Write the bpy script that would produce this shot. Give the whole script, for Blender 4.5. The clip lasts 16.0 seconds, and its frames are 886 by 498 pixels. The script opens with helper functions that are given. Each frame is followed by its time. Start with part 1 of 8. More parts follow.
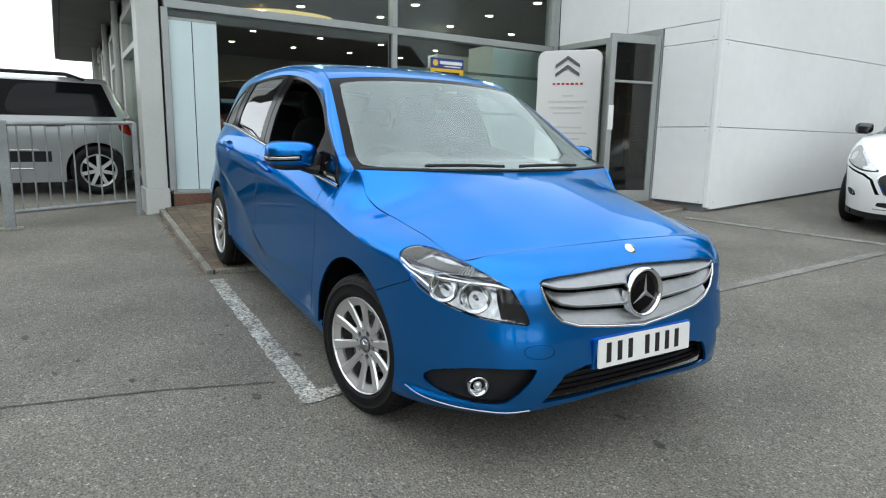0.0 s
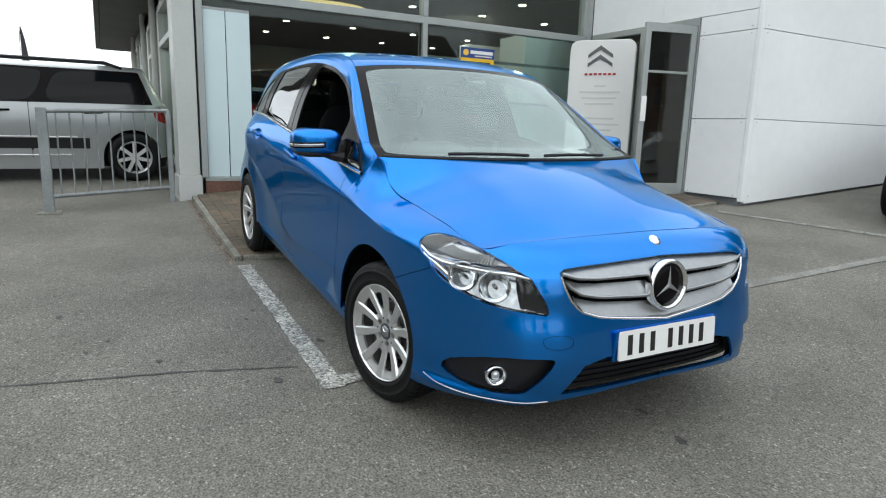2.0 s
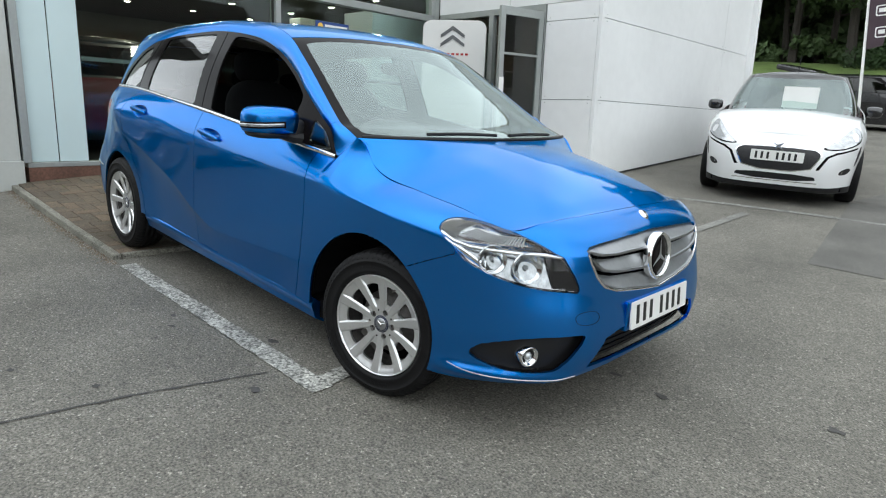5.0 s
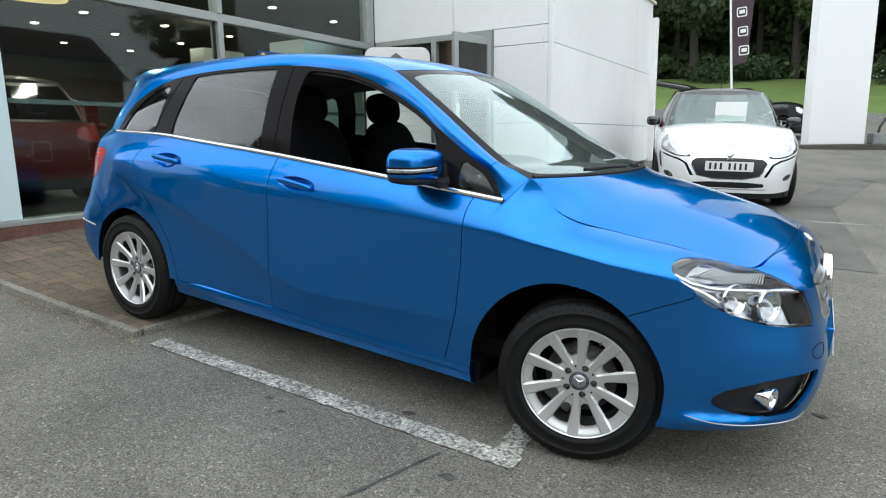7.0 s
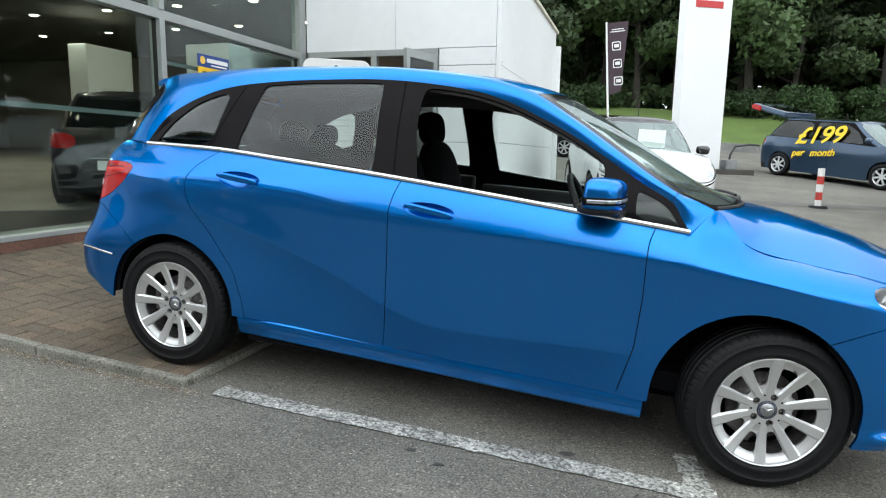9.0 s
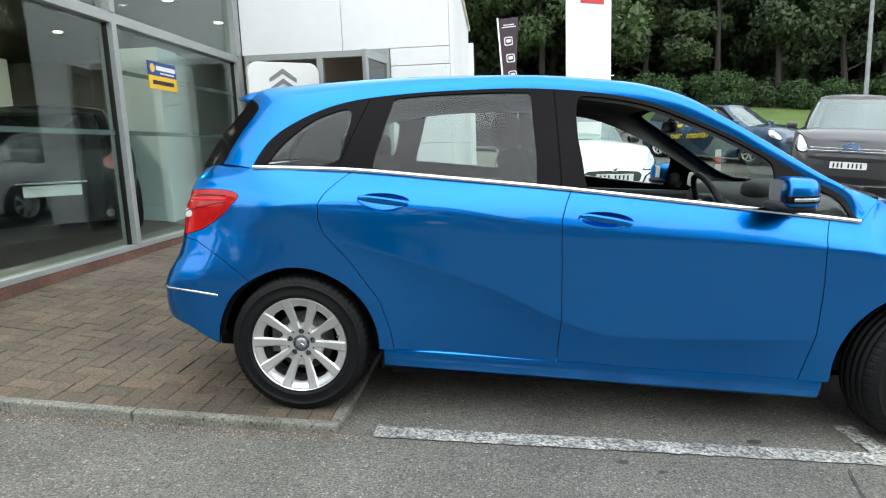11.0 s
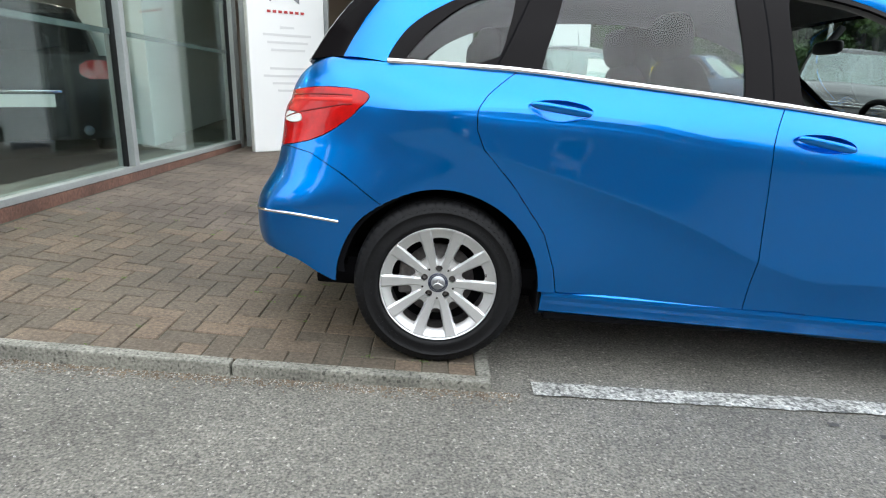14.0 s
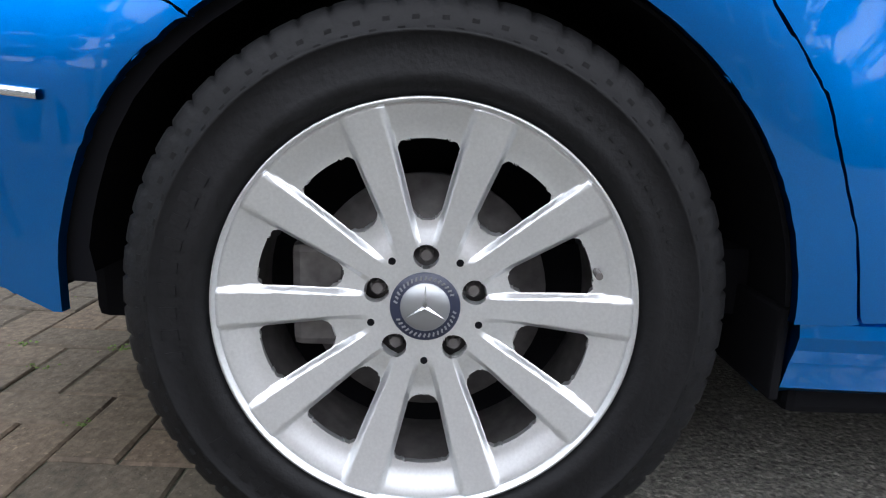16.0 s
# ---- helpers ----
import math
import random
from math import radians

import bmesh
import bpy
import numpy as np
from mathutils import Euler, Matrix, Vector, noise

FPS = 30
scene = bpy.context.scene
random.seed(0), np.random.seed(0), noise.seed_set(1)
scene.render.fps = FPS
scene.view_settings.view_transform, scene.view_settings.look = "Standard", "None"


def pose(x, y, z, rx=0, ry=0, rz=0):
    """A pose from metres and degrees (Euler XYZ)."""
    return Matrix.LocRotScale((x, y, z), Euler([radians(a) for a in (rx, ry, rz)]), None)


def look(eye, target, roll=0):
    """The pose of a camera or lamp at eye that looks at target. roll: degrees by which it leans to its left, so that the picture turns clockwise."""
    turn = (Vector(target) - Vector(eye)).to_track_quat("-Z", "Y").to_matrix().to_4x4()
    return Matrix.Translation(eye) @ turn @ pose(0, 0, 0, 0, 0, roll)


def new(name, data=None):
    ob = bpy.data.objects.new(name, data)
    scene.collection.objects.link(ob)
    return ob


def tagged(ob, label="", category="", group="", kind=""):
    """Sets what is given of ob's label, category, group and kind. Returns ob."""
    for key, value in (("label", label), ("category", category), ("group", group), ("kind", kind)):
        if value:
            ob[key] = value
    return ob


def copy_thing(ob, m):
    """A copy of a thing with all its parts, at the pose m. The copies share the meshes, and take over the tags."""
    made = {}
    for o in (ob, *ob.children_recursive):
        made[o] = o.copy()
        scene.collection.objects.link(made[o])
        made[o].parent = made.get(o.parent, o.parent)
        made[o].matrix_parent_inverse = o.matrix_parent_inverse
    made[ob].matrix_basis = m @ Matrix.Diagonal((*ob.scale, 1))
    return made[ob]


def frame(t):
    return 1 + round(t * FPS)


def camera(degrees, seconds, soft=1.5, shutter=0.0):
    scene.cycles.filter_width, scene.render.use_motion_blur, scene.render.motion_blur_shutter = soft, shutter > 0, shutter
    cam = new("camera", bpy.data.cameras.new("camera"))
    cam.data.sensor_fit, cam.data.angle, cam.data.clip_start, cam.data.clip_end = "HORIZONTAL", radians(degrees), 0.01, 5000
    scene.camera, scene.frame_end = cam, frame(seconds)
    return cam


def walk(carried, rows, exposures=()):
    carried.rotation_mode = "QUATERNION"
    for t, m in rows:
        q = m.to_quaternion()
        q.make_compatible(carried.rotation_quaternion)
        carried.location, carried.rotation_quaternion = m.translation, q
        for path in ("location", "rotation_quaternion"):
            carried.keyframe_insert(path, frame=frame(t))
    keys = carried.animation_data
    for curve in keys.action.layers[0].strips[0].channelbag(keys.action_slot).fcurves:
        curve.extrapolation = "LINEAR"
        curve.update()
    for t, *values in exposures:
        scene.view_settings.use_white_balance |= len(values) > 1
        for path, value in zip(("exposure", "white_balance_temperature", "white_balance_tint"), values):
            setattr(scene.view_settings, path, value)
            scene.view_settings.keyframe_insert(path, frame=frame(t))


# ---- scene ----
from mathutils.bvhtree import BVHTree

# the car park slopes: LOT turns the plane on which the blue car stands into the upright world
LOT = Matrix.Rotation(math.atan(0.063), 4, "Y")
cam = camera(71.4, 16.0, 1.15)
PATH = [
    (0, (3.642, -1.901, 1.340), (1.992, -0.867, 0.882), 3.2),
    (0.5, (3.637, -1.898, 1.336), (1.983, -0.866, 0.890), 3.2),
    (1, (3.639, -1.903, 1.333), (1.980, -0.885, 0.873), 3.5),
    (1.5, (3.639, -1.898, 1.333), (1.972, -0.897, 0.864), 3.0),
    (2, (3.655, -1.865, 1.327), (1.963, -0.917, 0.837), 3.5),
    (2.5, (3.663, -1.846, 1.333), (1.945, -0.931, 0.876), 4.5),
    (3, (3.639, -1.876, 1.316), (1.910, -1.001, 0.821), 3.5),
    (3.5, (3.556, -2.011, 1.305), (1.903, -1.024, 0.760), 4.6),
    (3.7, (3.521, -2.065, 1.298), (1.917, -1.001, 0.758), 4.9),
    (5.8, (2.703, -2.630, 1.246), (1.523, -1.088, 0.767), 4.6),
    (6, (2.581, -2.672, 1.235), (1.421, -1.110, 0.773), 4.7),
    (6.5, (2.272, -2.777, 1.244), (1.156, -1.172, 0.819), 4.9),
    (7, (1.995, -2.949, 1.242), (0.996, -1.267, 0.827), 2.4),
    (7.5, (1.717, -3.071, 1.236), (0.795, -1.343, 0.833), 3.3),
    (8, (1.388, -3.142, 1.233), (0.556, -1.364, 0.851), 2.0),
    (8.2, (1.279, -3.179, 1.223), (0.495, -1.376, 0.856), 3.5),
    (10.3, (-0.085, -3.509, 1.223), (-0.340, -1.554, 0.889), 1.9),
    (10.5, (-0.194, -3.529, 1.225), (-0.416, -1.570, 0.890), 2.8),
    (11, (-0.514, -3.465, 1.211), (-0.666, -1.499, 0.877), 1.5),
    (11.5, (-0.815, -3.440, 1.190), (-0.942, -1.486, 0.782), 2.6),
    (12, (-1.088, -3.458, 1.210), (-1.125, -1.509, 0.760), 1.7),
    (12.5, (-1.260, -3.372, 1.191), (-1.324, -1.421, 0.757), 3.0),
    (13, (-1.340, -3.246, 1.169), (-1.353, -1.300, 0.708), 1.9),
    (13.5, (-1.349, -3.241, 1.165), (-1.326, -1.311, 0.641), 3.4),
    (14, (-1.407, -3.037, 1.001), (-1.349, -1.100, 0.505), 4.5),
    (14.5, (-1.338, -2.448, 0.785), (-1.333, -0.493, 0.365), 3.7),
    (15, (-1.344, -1.966, 0.730), (-1.356, -0.040, 0.191), 2.8),
    (15.5, (-1.334, -1.666, 0.565), (-1.345, 0.285, 0.128), 1.6),
    (16, (-1.338, -1.462, 0.510), (-1.322, 0.490, 0.072), 1.7),
]
walk(cam, [(t, LOT @ look(eye, target, roll)) for t, eye, target, roll in PATH], [(0, 0.64, 6300, 6), (5.8, 0.72, 6300, 6), (8, 0.92, 6300, 6), (10.5, 1.14, 6300, 6), (12, 1.34, 6300, 6), (13, 1.32, 6300, 6), (14, 1.44, 6250, 8), (15, 1.36, 5950, 17), (16, 1.45, 6050, 13)])

# ---- daylight: a bright overcast sky ----
world = bpy.data.worlds.new("overcast_sky")
scene.world = world
world.use_nodes = True
wn, wl = world.node_tree.nodes, world.node_tree.links
sky = wn.new("ShaderNodeTexSky")
sky.sky_type, sky.sun_disc = "NISHITA", False
sky.sun_elevation, sky.sun_rotation = radians(52), radians(150)
sky.dust_density, sky.air_density = 1.2, 1.0
soft_sky = wn.new("ShaderNodeHueSaturation")
soft_sky.inputs["Saturation"].default_value = 0.16
wl.new(sky.outputs["Color"], soft_sky.inputs["Color"])
# a broken cloud layer over the clear sky
cloud, cloud_span, layer = wn.new("ShaderNodeTexNoise"), wn.new("ShaderNodeMapRange"), wn.new("ShaderNodeMix")
cloud.inputs["Scale"].default_value, cloud.inputs["Detail"].default_value, cloud.inputs["Distortion"].default_value = 2.2, 6, 0.5
cloud_span.inputs[1].default_value, cloud_span.inputs[2].default_value = 0.3, 0.7
cloud_span.inputs[3].default_value, cloud_span.inputs[4].default_value = 4.9, 9.0
layer.data_type = "RGBA"
layer.inputs[0].default_value = 0.88
tone = wn.new("ShaderNodeMix")
tone.data_type, tone.blend_type = "RGBA", "MULTIPLY"
tone.inputs[0].default_value, tone.inputs[7].default_value = 1, (0.97, 1.0, 1.04, 1)
wl.new(cloud.outputs["Fac"], cloud_span.inputs[0])
wl.new(cloud_span.outputs[0], tone.inputs[6])
wl.new(soft_sky.outputs["Color"], layer.inputs[6])
wl.new(tone.outputs[2], layer.inputs[7])
wl.new(layer.outputs[2], wn["Background"].inputs["Color"])
wn["Background"].inputs["Strength"].default_value = 0.15
sun = new("sun", bpy.data.lights.new("sun", "SUN"))
sun.data.energy, sun.data.angle, sun.data.color = 0.5, radians(110), (1.0, 0.97, 0.93)
sun.matrix_world = look((9, -14, 22), (0, 0, 0))

# ---- materials ----
def surface(name, color, rough=0.6, metal=0.0, grain=None, blotch=None, bump=None, coat=0.0, rand=0.0, specular=0.5, tint=None, speck=None, mottle=None):
    """A surface with fine grain (scale, amount), mottling between, broad stains (scale, amount), relief (scale, height) and a variation by piece."""
    m = bpy.data.materials.new(name)
    m.use_nodes = True
    n, l = m.node_tree.nodes, m.node_tree.links
    b = n["Principled BSDF"]
    b.inputs["Base Color"].default_value = (*color, 1)
    b.inputs["Roughness"].default_value, b.inputs["Metallic"].default_value = rough, metal
    b.inputs["Specular IOR Level"].default_value = specular
    if coat:
        b.inputs["Coat Weight"].default_value, b.inputs["Coat Roughness"].default_value = coat, 0.03
    where = n.new("ShaderNodeNewGeometry").outputs["Position"]
    last = None

    def spread(source, amount, other=None):
        nonlocal last
        ramp = n.new("ShaderNodeMapRange")
        ramp.inputs[3].default_value, ramp.inputs[4].default_value = 1 - amount, 1 + amount
        ramp.inputs[1].default_value, ramp.inputs[2].default_value = 0.25, 0.75
        l.new(source, ramp.inputs[0])
        mul = n.new("ShaderNodeMix")
        mul.data_type, mul.blend_type = "RGBA", "MULTIPLY"
        mul.inputs[0].default_value = 1
        if last:
            l.new(last, mul.inputs[6])
        else:
            mul.inputs[6].default_value = (*color, 1)
        l.new(ramp.outputs[0], mul.inputs[7])
        last = mul.outputs[2]

    def noise_tex(scale, detail=3):
        t = n.new("ShaderNodeTexNoise")
        t.inputs["Scale"].default_value, t.inputs["Detail"].default_value = scale, detail
        l.new(where, t.inputs["Vector"])
        return t.outputs["Fac"]

    if grain:
        spread(noise_tex(grain[0]), grain[1])
    if mottle:
        spread(noise_tex(mottle[0], 2), mottle[1])
    if blotch:
        spread(noise_tex(blotch[0], 5), blotch[1])
    if speck:
        # pale or dark chips: scale, from which height of the noise, brightness
        chip = n.new("ShaderNodeMapRange")
        chip.inputs[1].default_value, chip.inputs[2].default_value = speck[1], speck[1] + 0.05
        chip.inputs[3].default_value, chip.inputs[4].default_value = 1.0, speck[2]
        l.new(noise_tex(speck[0], 1), chip.inputs[0])
        mul = n.new("ShaderNodeMix")
        mul.data_type, mul.blend_type = "RGBA", "MULTIPLY"
        mul.inputs[0].default_value = 1
        l.new(last, mul.inputs[6])
        l.new(chip.outputs[0], mul.inputs[7])
        last = mul.outputs[2]
    if rand:
        info = n.new("ShaderNodeObjectInfo")
        spread(info.outputs["Random"], rand)
        if tint:
            mix = n.new("ShaderNodeMix")
            mix.data_type = "RGBA"
            l.new(info.outputs["Random"], mix.inputs[0])
            l.new(last, mix.inputs[6])
            mul = n.new("ShaderNodeMix")
            mul.data_type, mul.blend_type = "RGBA", "MULTIPLY"
            mul.inputs[0].default_value = 1
            l.new(last, mul.inputs[6])
            mul.inputs[7].default_value = (*tint, 1)
            l.new(mul.outputs[2], mix.inputs[7])
            last = mix.outputs[2]
    if last:
        l.new(last, b.inputs["Base Color"])
    if bump:
        bp = n.new("ShaderNodeBump")
        bp.inputs["Distance"].default_value = bump[1]
        l.new(noise_tex(bump[0], 4), bp.inputs["Height"])
        l.new(bp.outputs["Normal"], b.inputs["Normal"])
    return m


def pane_material(name, tint, base=0.05, rough=0.0, haze=0.0, rise=3.6, mirror=(0.8, 0.8, 0.8)):
    """A thin pane: it lets light through, tinted, and mirrors more at a grazing angle."""
    m = bpy.data.materials.new(name)
    m.use_nodes = True
    n, l = m.node_tree.nodes, m.node_tree.links
    n.remove(n["Principled BSDF"])
    clear, gloss, mix, view, power, span = (n.new("ShaderNode" + k) for k in ("BsdfTransparent", "BsdfGlossy", "MixShader", "LayerWeight", "Math", "MapRange"))
    clear.inputs["Color"].default_value = (*tint, 1)
    gloss.inputs["Roughness"].default_value, gloss.inputs["Color"].default_value = rough, (*mirror, 1)
    power.operation = "POWER"
    power.inputs[1].default_value = rise
    view.inputs["Blend"].default_value = 0.5
    l.new(view.outputs["Facing"], power.inputs[0])
    span.inputs[3].default_value, span.inputs[4].default_value = base, 1.0
    l.new(power.outputs[0], span.inputs[0])
    l.new(span.outputs[0], mix.inputs[0])
    l.new(clear.outputs[0], mix.inputs[1])
    l.new(gloss.outputs[0], mix.inputs[2])
    last = mix.outputs[0]
    if haze:
        # a pale diffuse film that stands in for hazy reflected sky
        film, over = n.new("ShaderNodeBsdfDiffuse"), n.new("ShaderNodeMixShader")
        film.inputs["Color"].default_value = (0.56, 0.63, 0.64, 1)
        over.inputs[0].default_value = haze
        l.new(last, over.inputs[1])
        l.new(film.outputs[0], over.inputs[2])
        last = over.outputs[0]
    l.new(last, n["Material Output"].inputs["Surface"])
    return m


def glowing(name, color, strength):
    m = bpy.data.materials.new(name)
    m.use_nodes = True
    b = m.node_tree.nodes["Principled BSDF"]
    b.inputs["Base Color"].default_value = (*color, 1)
    b.inputs["Emission Color"].default_value, b.inputs["Emission Strength"].default_value = (*color, 1), strength
    return m


ASPHALT = surface("asphalt", (0.146, 0.139, 0.119), 0.85, grain=(110, 0.75), mottle=(26, 0.15), blotch=(1.3, 0.28), bump=(115, 0.009), speck=(72, 0.65, 1.9))
BRICK = surface("paving_brick", (0.099, 0.081, 0.059), 0.85, grain=(70, 0.4), blotch=(1.8, 0.36), bump=(90, 0.003), rand=0.13, tint=(1.10, 0.98, 0.92), speck=(120, 0.68, 1.6))
JOINT = surface("joint_sand", (0.055, 0.055, 0.036), 0.95, grain=(90, 0.4), blotch=(3, 0.4))
CONCRETE = surface("kerb_concrete", (0.20, 0.195, 0.165), 0.9, grain=(90, 0.55), blotch=(5, 0.45), bump=(80, 0.005), speck=(60, 0.64, 0.45))
ROAD_PAINT = surface("worn_road_paint", (0.36, 0.36, 0.33), 0.8, grain=(80, 0.7), mottle=(24, 0.3), blotch=(5, 0.5), bump=(120, 0.002), speck=(55, 0.53, 0.42))
WHITE_CLAD = surface("white_cladding", (0.80, 0.81, 0.81), 0.45, grain=(8, 0.02), blotch=(0.7, 0.05))
JOINT_GREY = surface("joint_grey", (0.16, 0.17, 0.18), 0.6)
GREY_STEEL = surface("grey_painted_steel", (0.45, 0.465, 0.44), 0.45, grain=(30, 0.03), blotch=(1.2, 0.09))
ALU = surface("silver_aluminium", (0.33, 0.35, 0.34), 0.45, 0.3, grain=(40, 0.06), blotch=(3, 0.08))
DARK_FRAME = surface("dark_frame", (0.03, 0.032, 0.034), 0.4)
SOFFIT = surface("dark_soffit", (0.10, 0.10, 0.10), 0.7, blotch=(1, 0.2))
FROSTED = surface("frosted_panel", (0.56, 0.68, 0.69), 0.35, blotch=(0.8, 0.08))
GALV = surface("galvanised_steel", (0.25, 0.265, 0.265), 0.5, 0.5, grain=(50, 0.15), blotch=(5, 0.25))
GLASS = pane_material("showroom_glass", (0.86, 0.93, 0.91), 0.025, rise=3.5, mirror=(0.84, 0.88, 0.87))
INSIDE_FLOOR = surface("dark_tile_floor", (0.016, 0.016, 0.016), 0.35, specular=0.15, blotch=(1, 0.2))
INSIDE_WALL = surface("showroom_wall", (0.20, 0.185, 0.17), 0.7, blotch=(0.6, 0.2))
INSIDE_RED = surface("red_wall", (0.22, 0.03, 0.02), 0.6, blotch=(0.8, 0.2))
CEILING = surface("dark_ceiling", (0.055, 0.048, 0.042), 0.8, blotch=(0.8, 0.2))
LAMP_GLOW = glowing("downlight_glow", (1.0, 0.86, 0.62), 14.0)
OVAL_GLOW = glowing("oval_light_glow", (1.0, 0.72, 0.30), 0.5)
GRASS = surface("grass", (0.115, 0.175, 0.040), 0.9, grain=(14, 0.35), blotch=(0.5, 0.22), bump=(40, 0.03))

# ---- building blocks ----
FX = -3.74


def ramp(y):
    return 0.065 * max(0.0, y - 0.6) if y < 60 else 3.86


KX, KY = -1.13, -0.995


def bank_up(x, y):
    """The paving steepens towards the showroom, so that its edge runs level along the glazing."""
    u = min(max((KX - x) / 2.6, 0.0), 1.0) ** 1.9
    at_wall = float(np.interp(y, (-1.0, -0.5, 0.0, 0.8, 1.8, 4.6), (0.29, 0.33, 0.355, 0.366, 0.368, 0.385)))
    fade = math.exp(-max(KY - y, 0.0) / 0.35) * math.exp(-max(FX - x, 0.0) / 0.5)
    return u * fade * (at_wall - 0.234 - ramp(min(max(y, -1.0), 4.6)))


def gz(x, y):
    """Height of the asphalt."""
    xc = min(max(x, -9.0), 30.0)
    return -0.063 * xc + 0.012 * min(max(x, -2.5), 1.5) - 0.018 + ramp(y) + bank_up(x, y)


def pz(x, y):
    """Height of the brick paving."""
    return -0.063 * x + ramp(y) + bank_up(x, y)


def link(name, me, material, parent, label, smooth):
    if material:
        me.materials.append(material)
    if smooth:
        me.polygons.foreach_set("use_smooth", [True] * len(me.polygons))
    ob = new(name, me)
    if parent:
        ob.parent = parent
    if label:
        ob["label"] = label
    return ob


def part(name, bm, material, parent=None, label="", smooth=False):
    me = bpy.data.meshes.new(name)
    bm.to_mesh(me)
    bm.free()
    return link(name, me, material, parent, label, smooth)


def raw(name, verts, faces, material, parent=None, label="", smooth=False):
    me = bpy.data.meshes.new(name)
    me.from_pydata([tuple(v) for v in verts], [], [tuple(f) for f in faces])
    me.update()
    return link(name, me, material, parent, label, smooth)


def structure(ob, label, category):
    return tagged(ob, label, category, kind="structure")


def thing(name, m, label, category, group=""):
    ob = new(name)
    ob.matrix_world = m
    ob.empty_display_size = 0.1
    return tagged(ob, label, category, group)


def add_box(bm, a, b, bevel=0.0, m=None):
    got = bmesh.ops.create_cube(bm, size=1)
    mat4 = Matrix.LocRotScale([(p + q) / 2 for p, q in zip(a, b)], None, [q - p for p, q in zip(a, b)])
    bmesh.ops.transform(bm, matrix=mat4, verts=got["verts"])
    vs = got["verts"]
    if bevel:
        es = list({e for v in vs for e in v.link_edges})
        out = bmesh.ops.bevel(bm, geom=es, offset=bevel, segments=2, affect="EDGES", profile=0.6)
        vs = list({v for f in out["faces"] for v in f.verts} | {v for v in vs if v.is_valid})
    if m is not None:
        bmesh.ops.transform(bm, matrix=m, verts=vs)
    return vs


def box(a, b, bevel=0.0, m=None):
    bm = bmesh.new()
    add_box(bm, a, b, bevel, m)
    return bm


def add_rod(bm, p, q, r, r2=None, seg=12, caps=True):
    p, q = Vector(p), Vector(q)
    d = q - p
    m = Matrix.Translation((p + q) / 2) @ d.to_track_quat("Z", "Y").to_matrix().to_4x4()
    return bmesh.ops.create_cone(bm, cap_ends=caps, segments=seg, radius1=r, radius2=r if r2 is None else r2, depth=d.length, matrix=m)["verts"]


def rod(p, q, r, r2=None, seg=12):
    bm = bmesh.new()
    add_rod(bm, p, q, r, r2, seg)
    return bm


def prism(outline, depth, m=None, bevel=0.0):
    """A flat outline in x and z, made solid along y from 0 to depth."""
    bm = bmesh.new()
    f = bm.faces.new([bm.verts.new((x, 0, z)) for x, z in outline])
    got = bmesh.ops.extrude_face_region(bm, geom=[f])
    bmesh.ops.translate(bm, vec=(0, depth, 0), verts=[v for v in got["geom"] if isinstance(v, bmesh.types.BMVert)])
    bmesh.ops.recalc_face_normals(bm, faces=bm.faces)
    if bevel:
        bmesh.ops.bevel(bm, geom=list(bm.edges), offset=bevel, segments=1, affect="EDGES")
    if m is not None:
        bmesh.ops.transform(bm, matrix=m, verts=bm.verts)
    return bm


def round_rect(w, h, r, seg=5):
    out = []
    for cx, cz, a0 in ((w / 2 - r, h / 2 - r, 0), (-w / 2 + r, h / 2 - r, 90), (-w / 2 + r, -h / 2 + r, 180), (w / 2 - r, -h / 2 + r, 270)):
        for i in range(seg + 1):
            a = radians(a0 + 90 * i / seg)
            out.append((cx + r * math.cos(a), cz + r * math.sin(a)))
    return out


def sheet(xs, ys, height):
    verts = [(x, y, height(x, y)) for y in ys for x in xs]
    n = len(xs)
    faces = [(j * n + i, j * n + i + 1, (j + 1) * n + i + 1, (j + 1) * n + i) for j in range(len(ys) - 1) for i in range(n - 1)]
    return verts, faces


# ---- ground ----
def land(x, y):
    """The asphalt, and past it the grass bank that climbs to the wood."""
    z = gz(x, y)
    if y > 28:
        z += 0.34 + 0.16 * min(y - 28, 9)
    return z


def steps(*bands):
    out = []
    for a, b, n in bands:
        out += list(np.linspace(a, b, n, endpoint=False))
    return [float(v) for v in out + [bands[-1][1]]]


gx = steps((-400, -60, 6), (-60, -9, 12), (-9, -4, 8), (-4, -1, 15), (-1, 2, 8), (2, 10, 8), (10, 30, 8), (30, 400, 8))
gy = steps((-400, -40, 6), (-40, -4, 8), (-4, -1.5, 6), (-1.5, -0.9, 8), (-0.9, 0.6, 4), (0.6, 28, 16))
v, f = sheet(gx, gy, gz)
ground = structure(raw("ground", v, f, ASPHALT, smooth=True), "worn grey asphalt of a sloping car park", "ground")
v, f = sheet(gx, steps((28.02, 40, 12), (40, 60, 4), (60, 400, 6)), land)
structure(raw("grass_bank", v, f, GRASS, smooth=True), "mown green grass bank rising to a wood", "ground")
RETAINING = surface("retaining_concrete", (0.20, 0.20, 0.19), 0.9, grain=(12, 0.2), blotch=(0.8, 0.3))
low_wall = structure(new("wall_retaining"), "low grey concrete retaining wall under the grass bank", "wall")
for k in range(24):
    xa, xb = -24 + 3.0 * k, -21 + 3.0 * k
    bm = box((xa + 0.006, 27.8, -0.25), (xb - 0.006, 28.05, 0.38), 0.015)
    for vv in bm.verts:
        vv.co.z += gz(vv.co.x, 28)
    part("wall_panel", bm, RETAINING, low_wall)


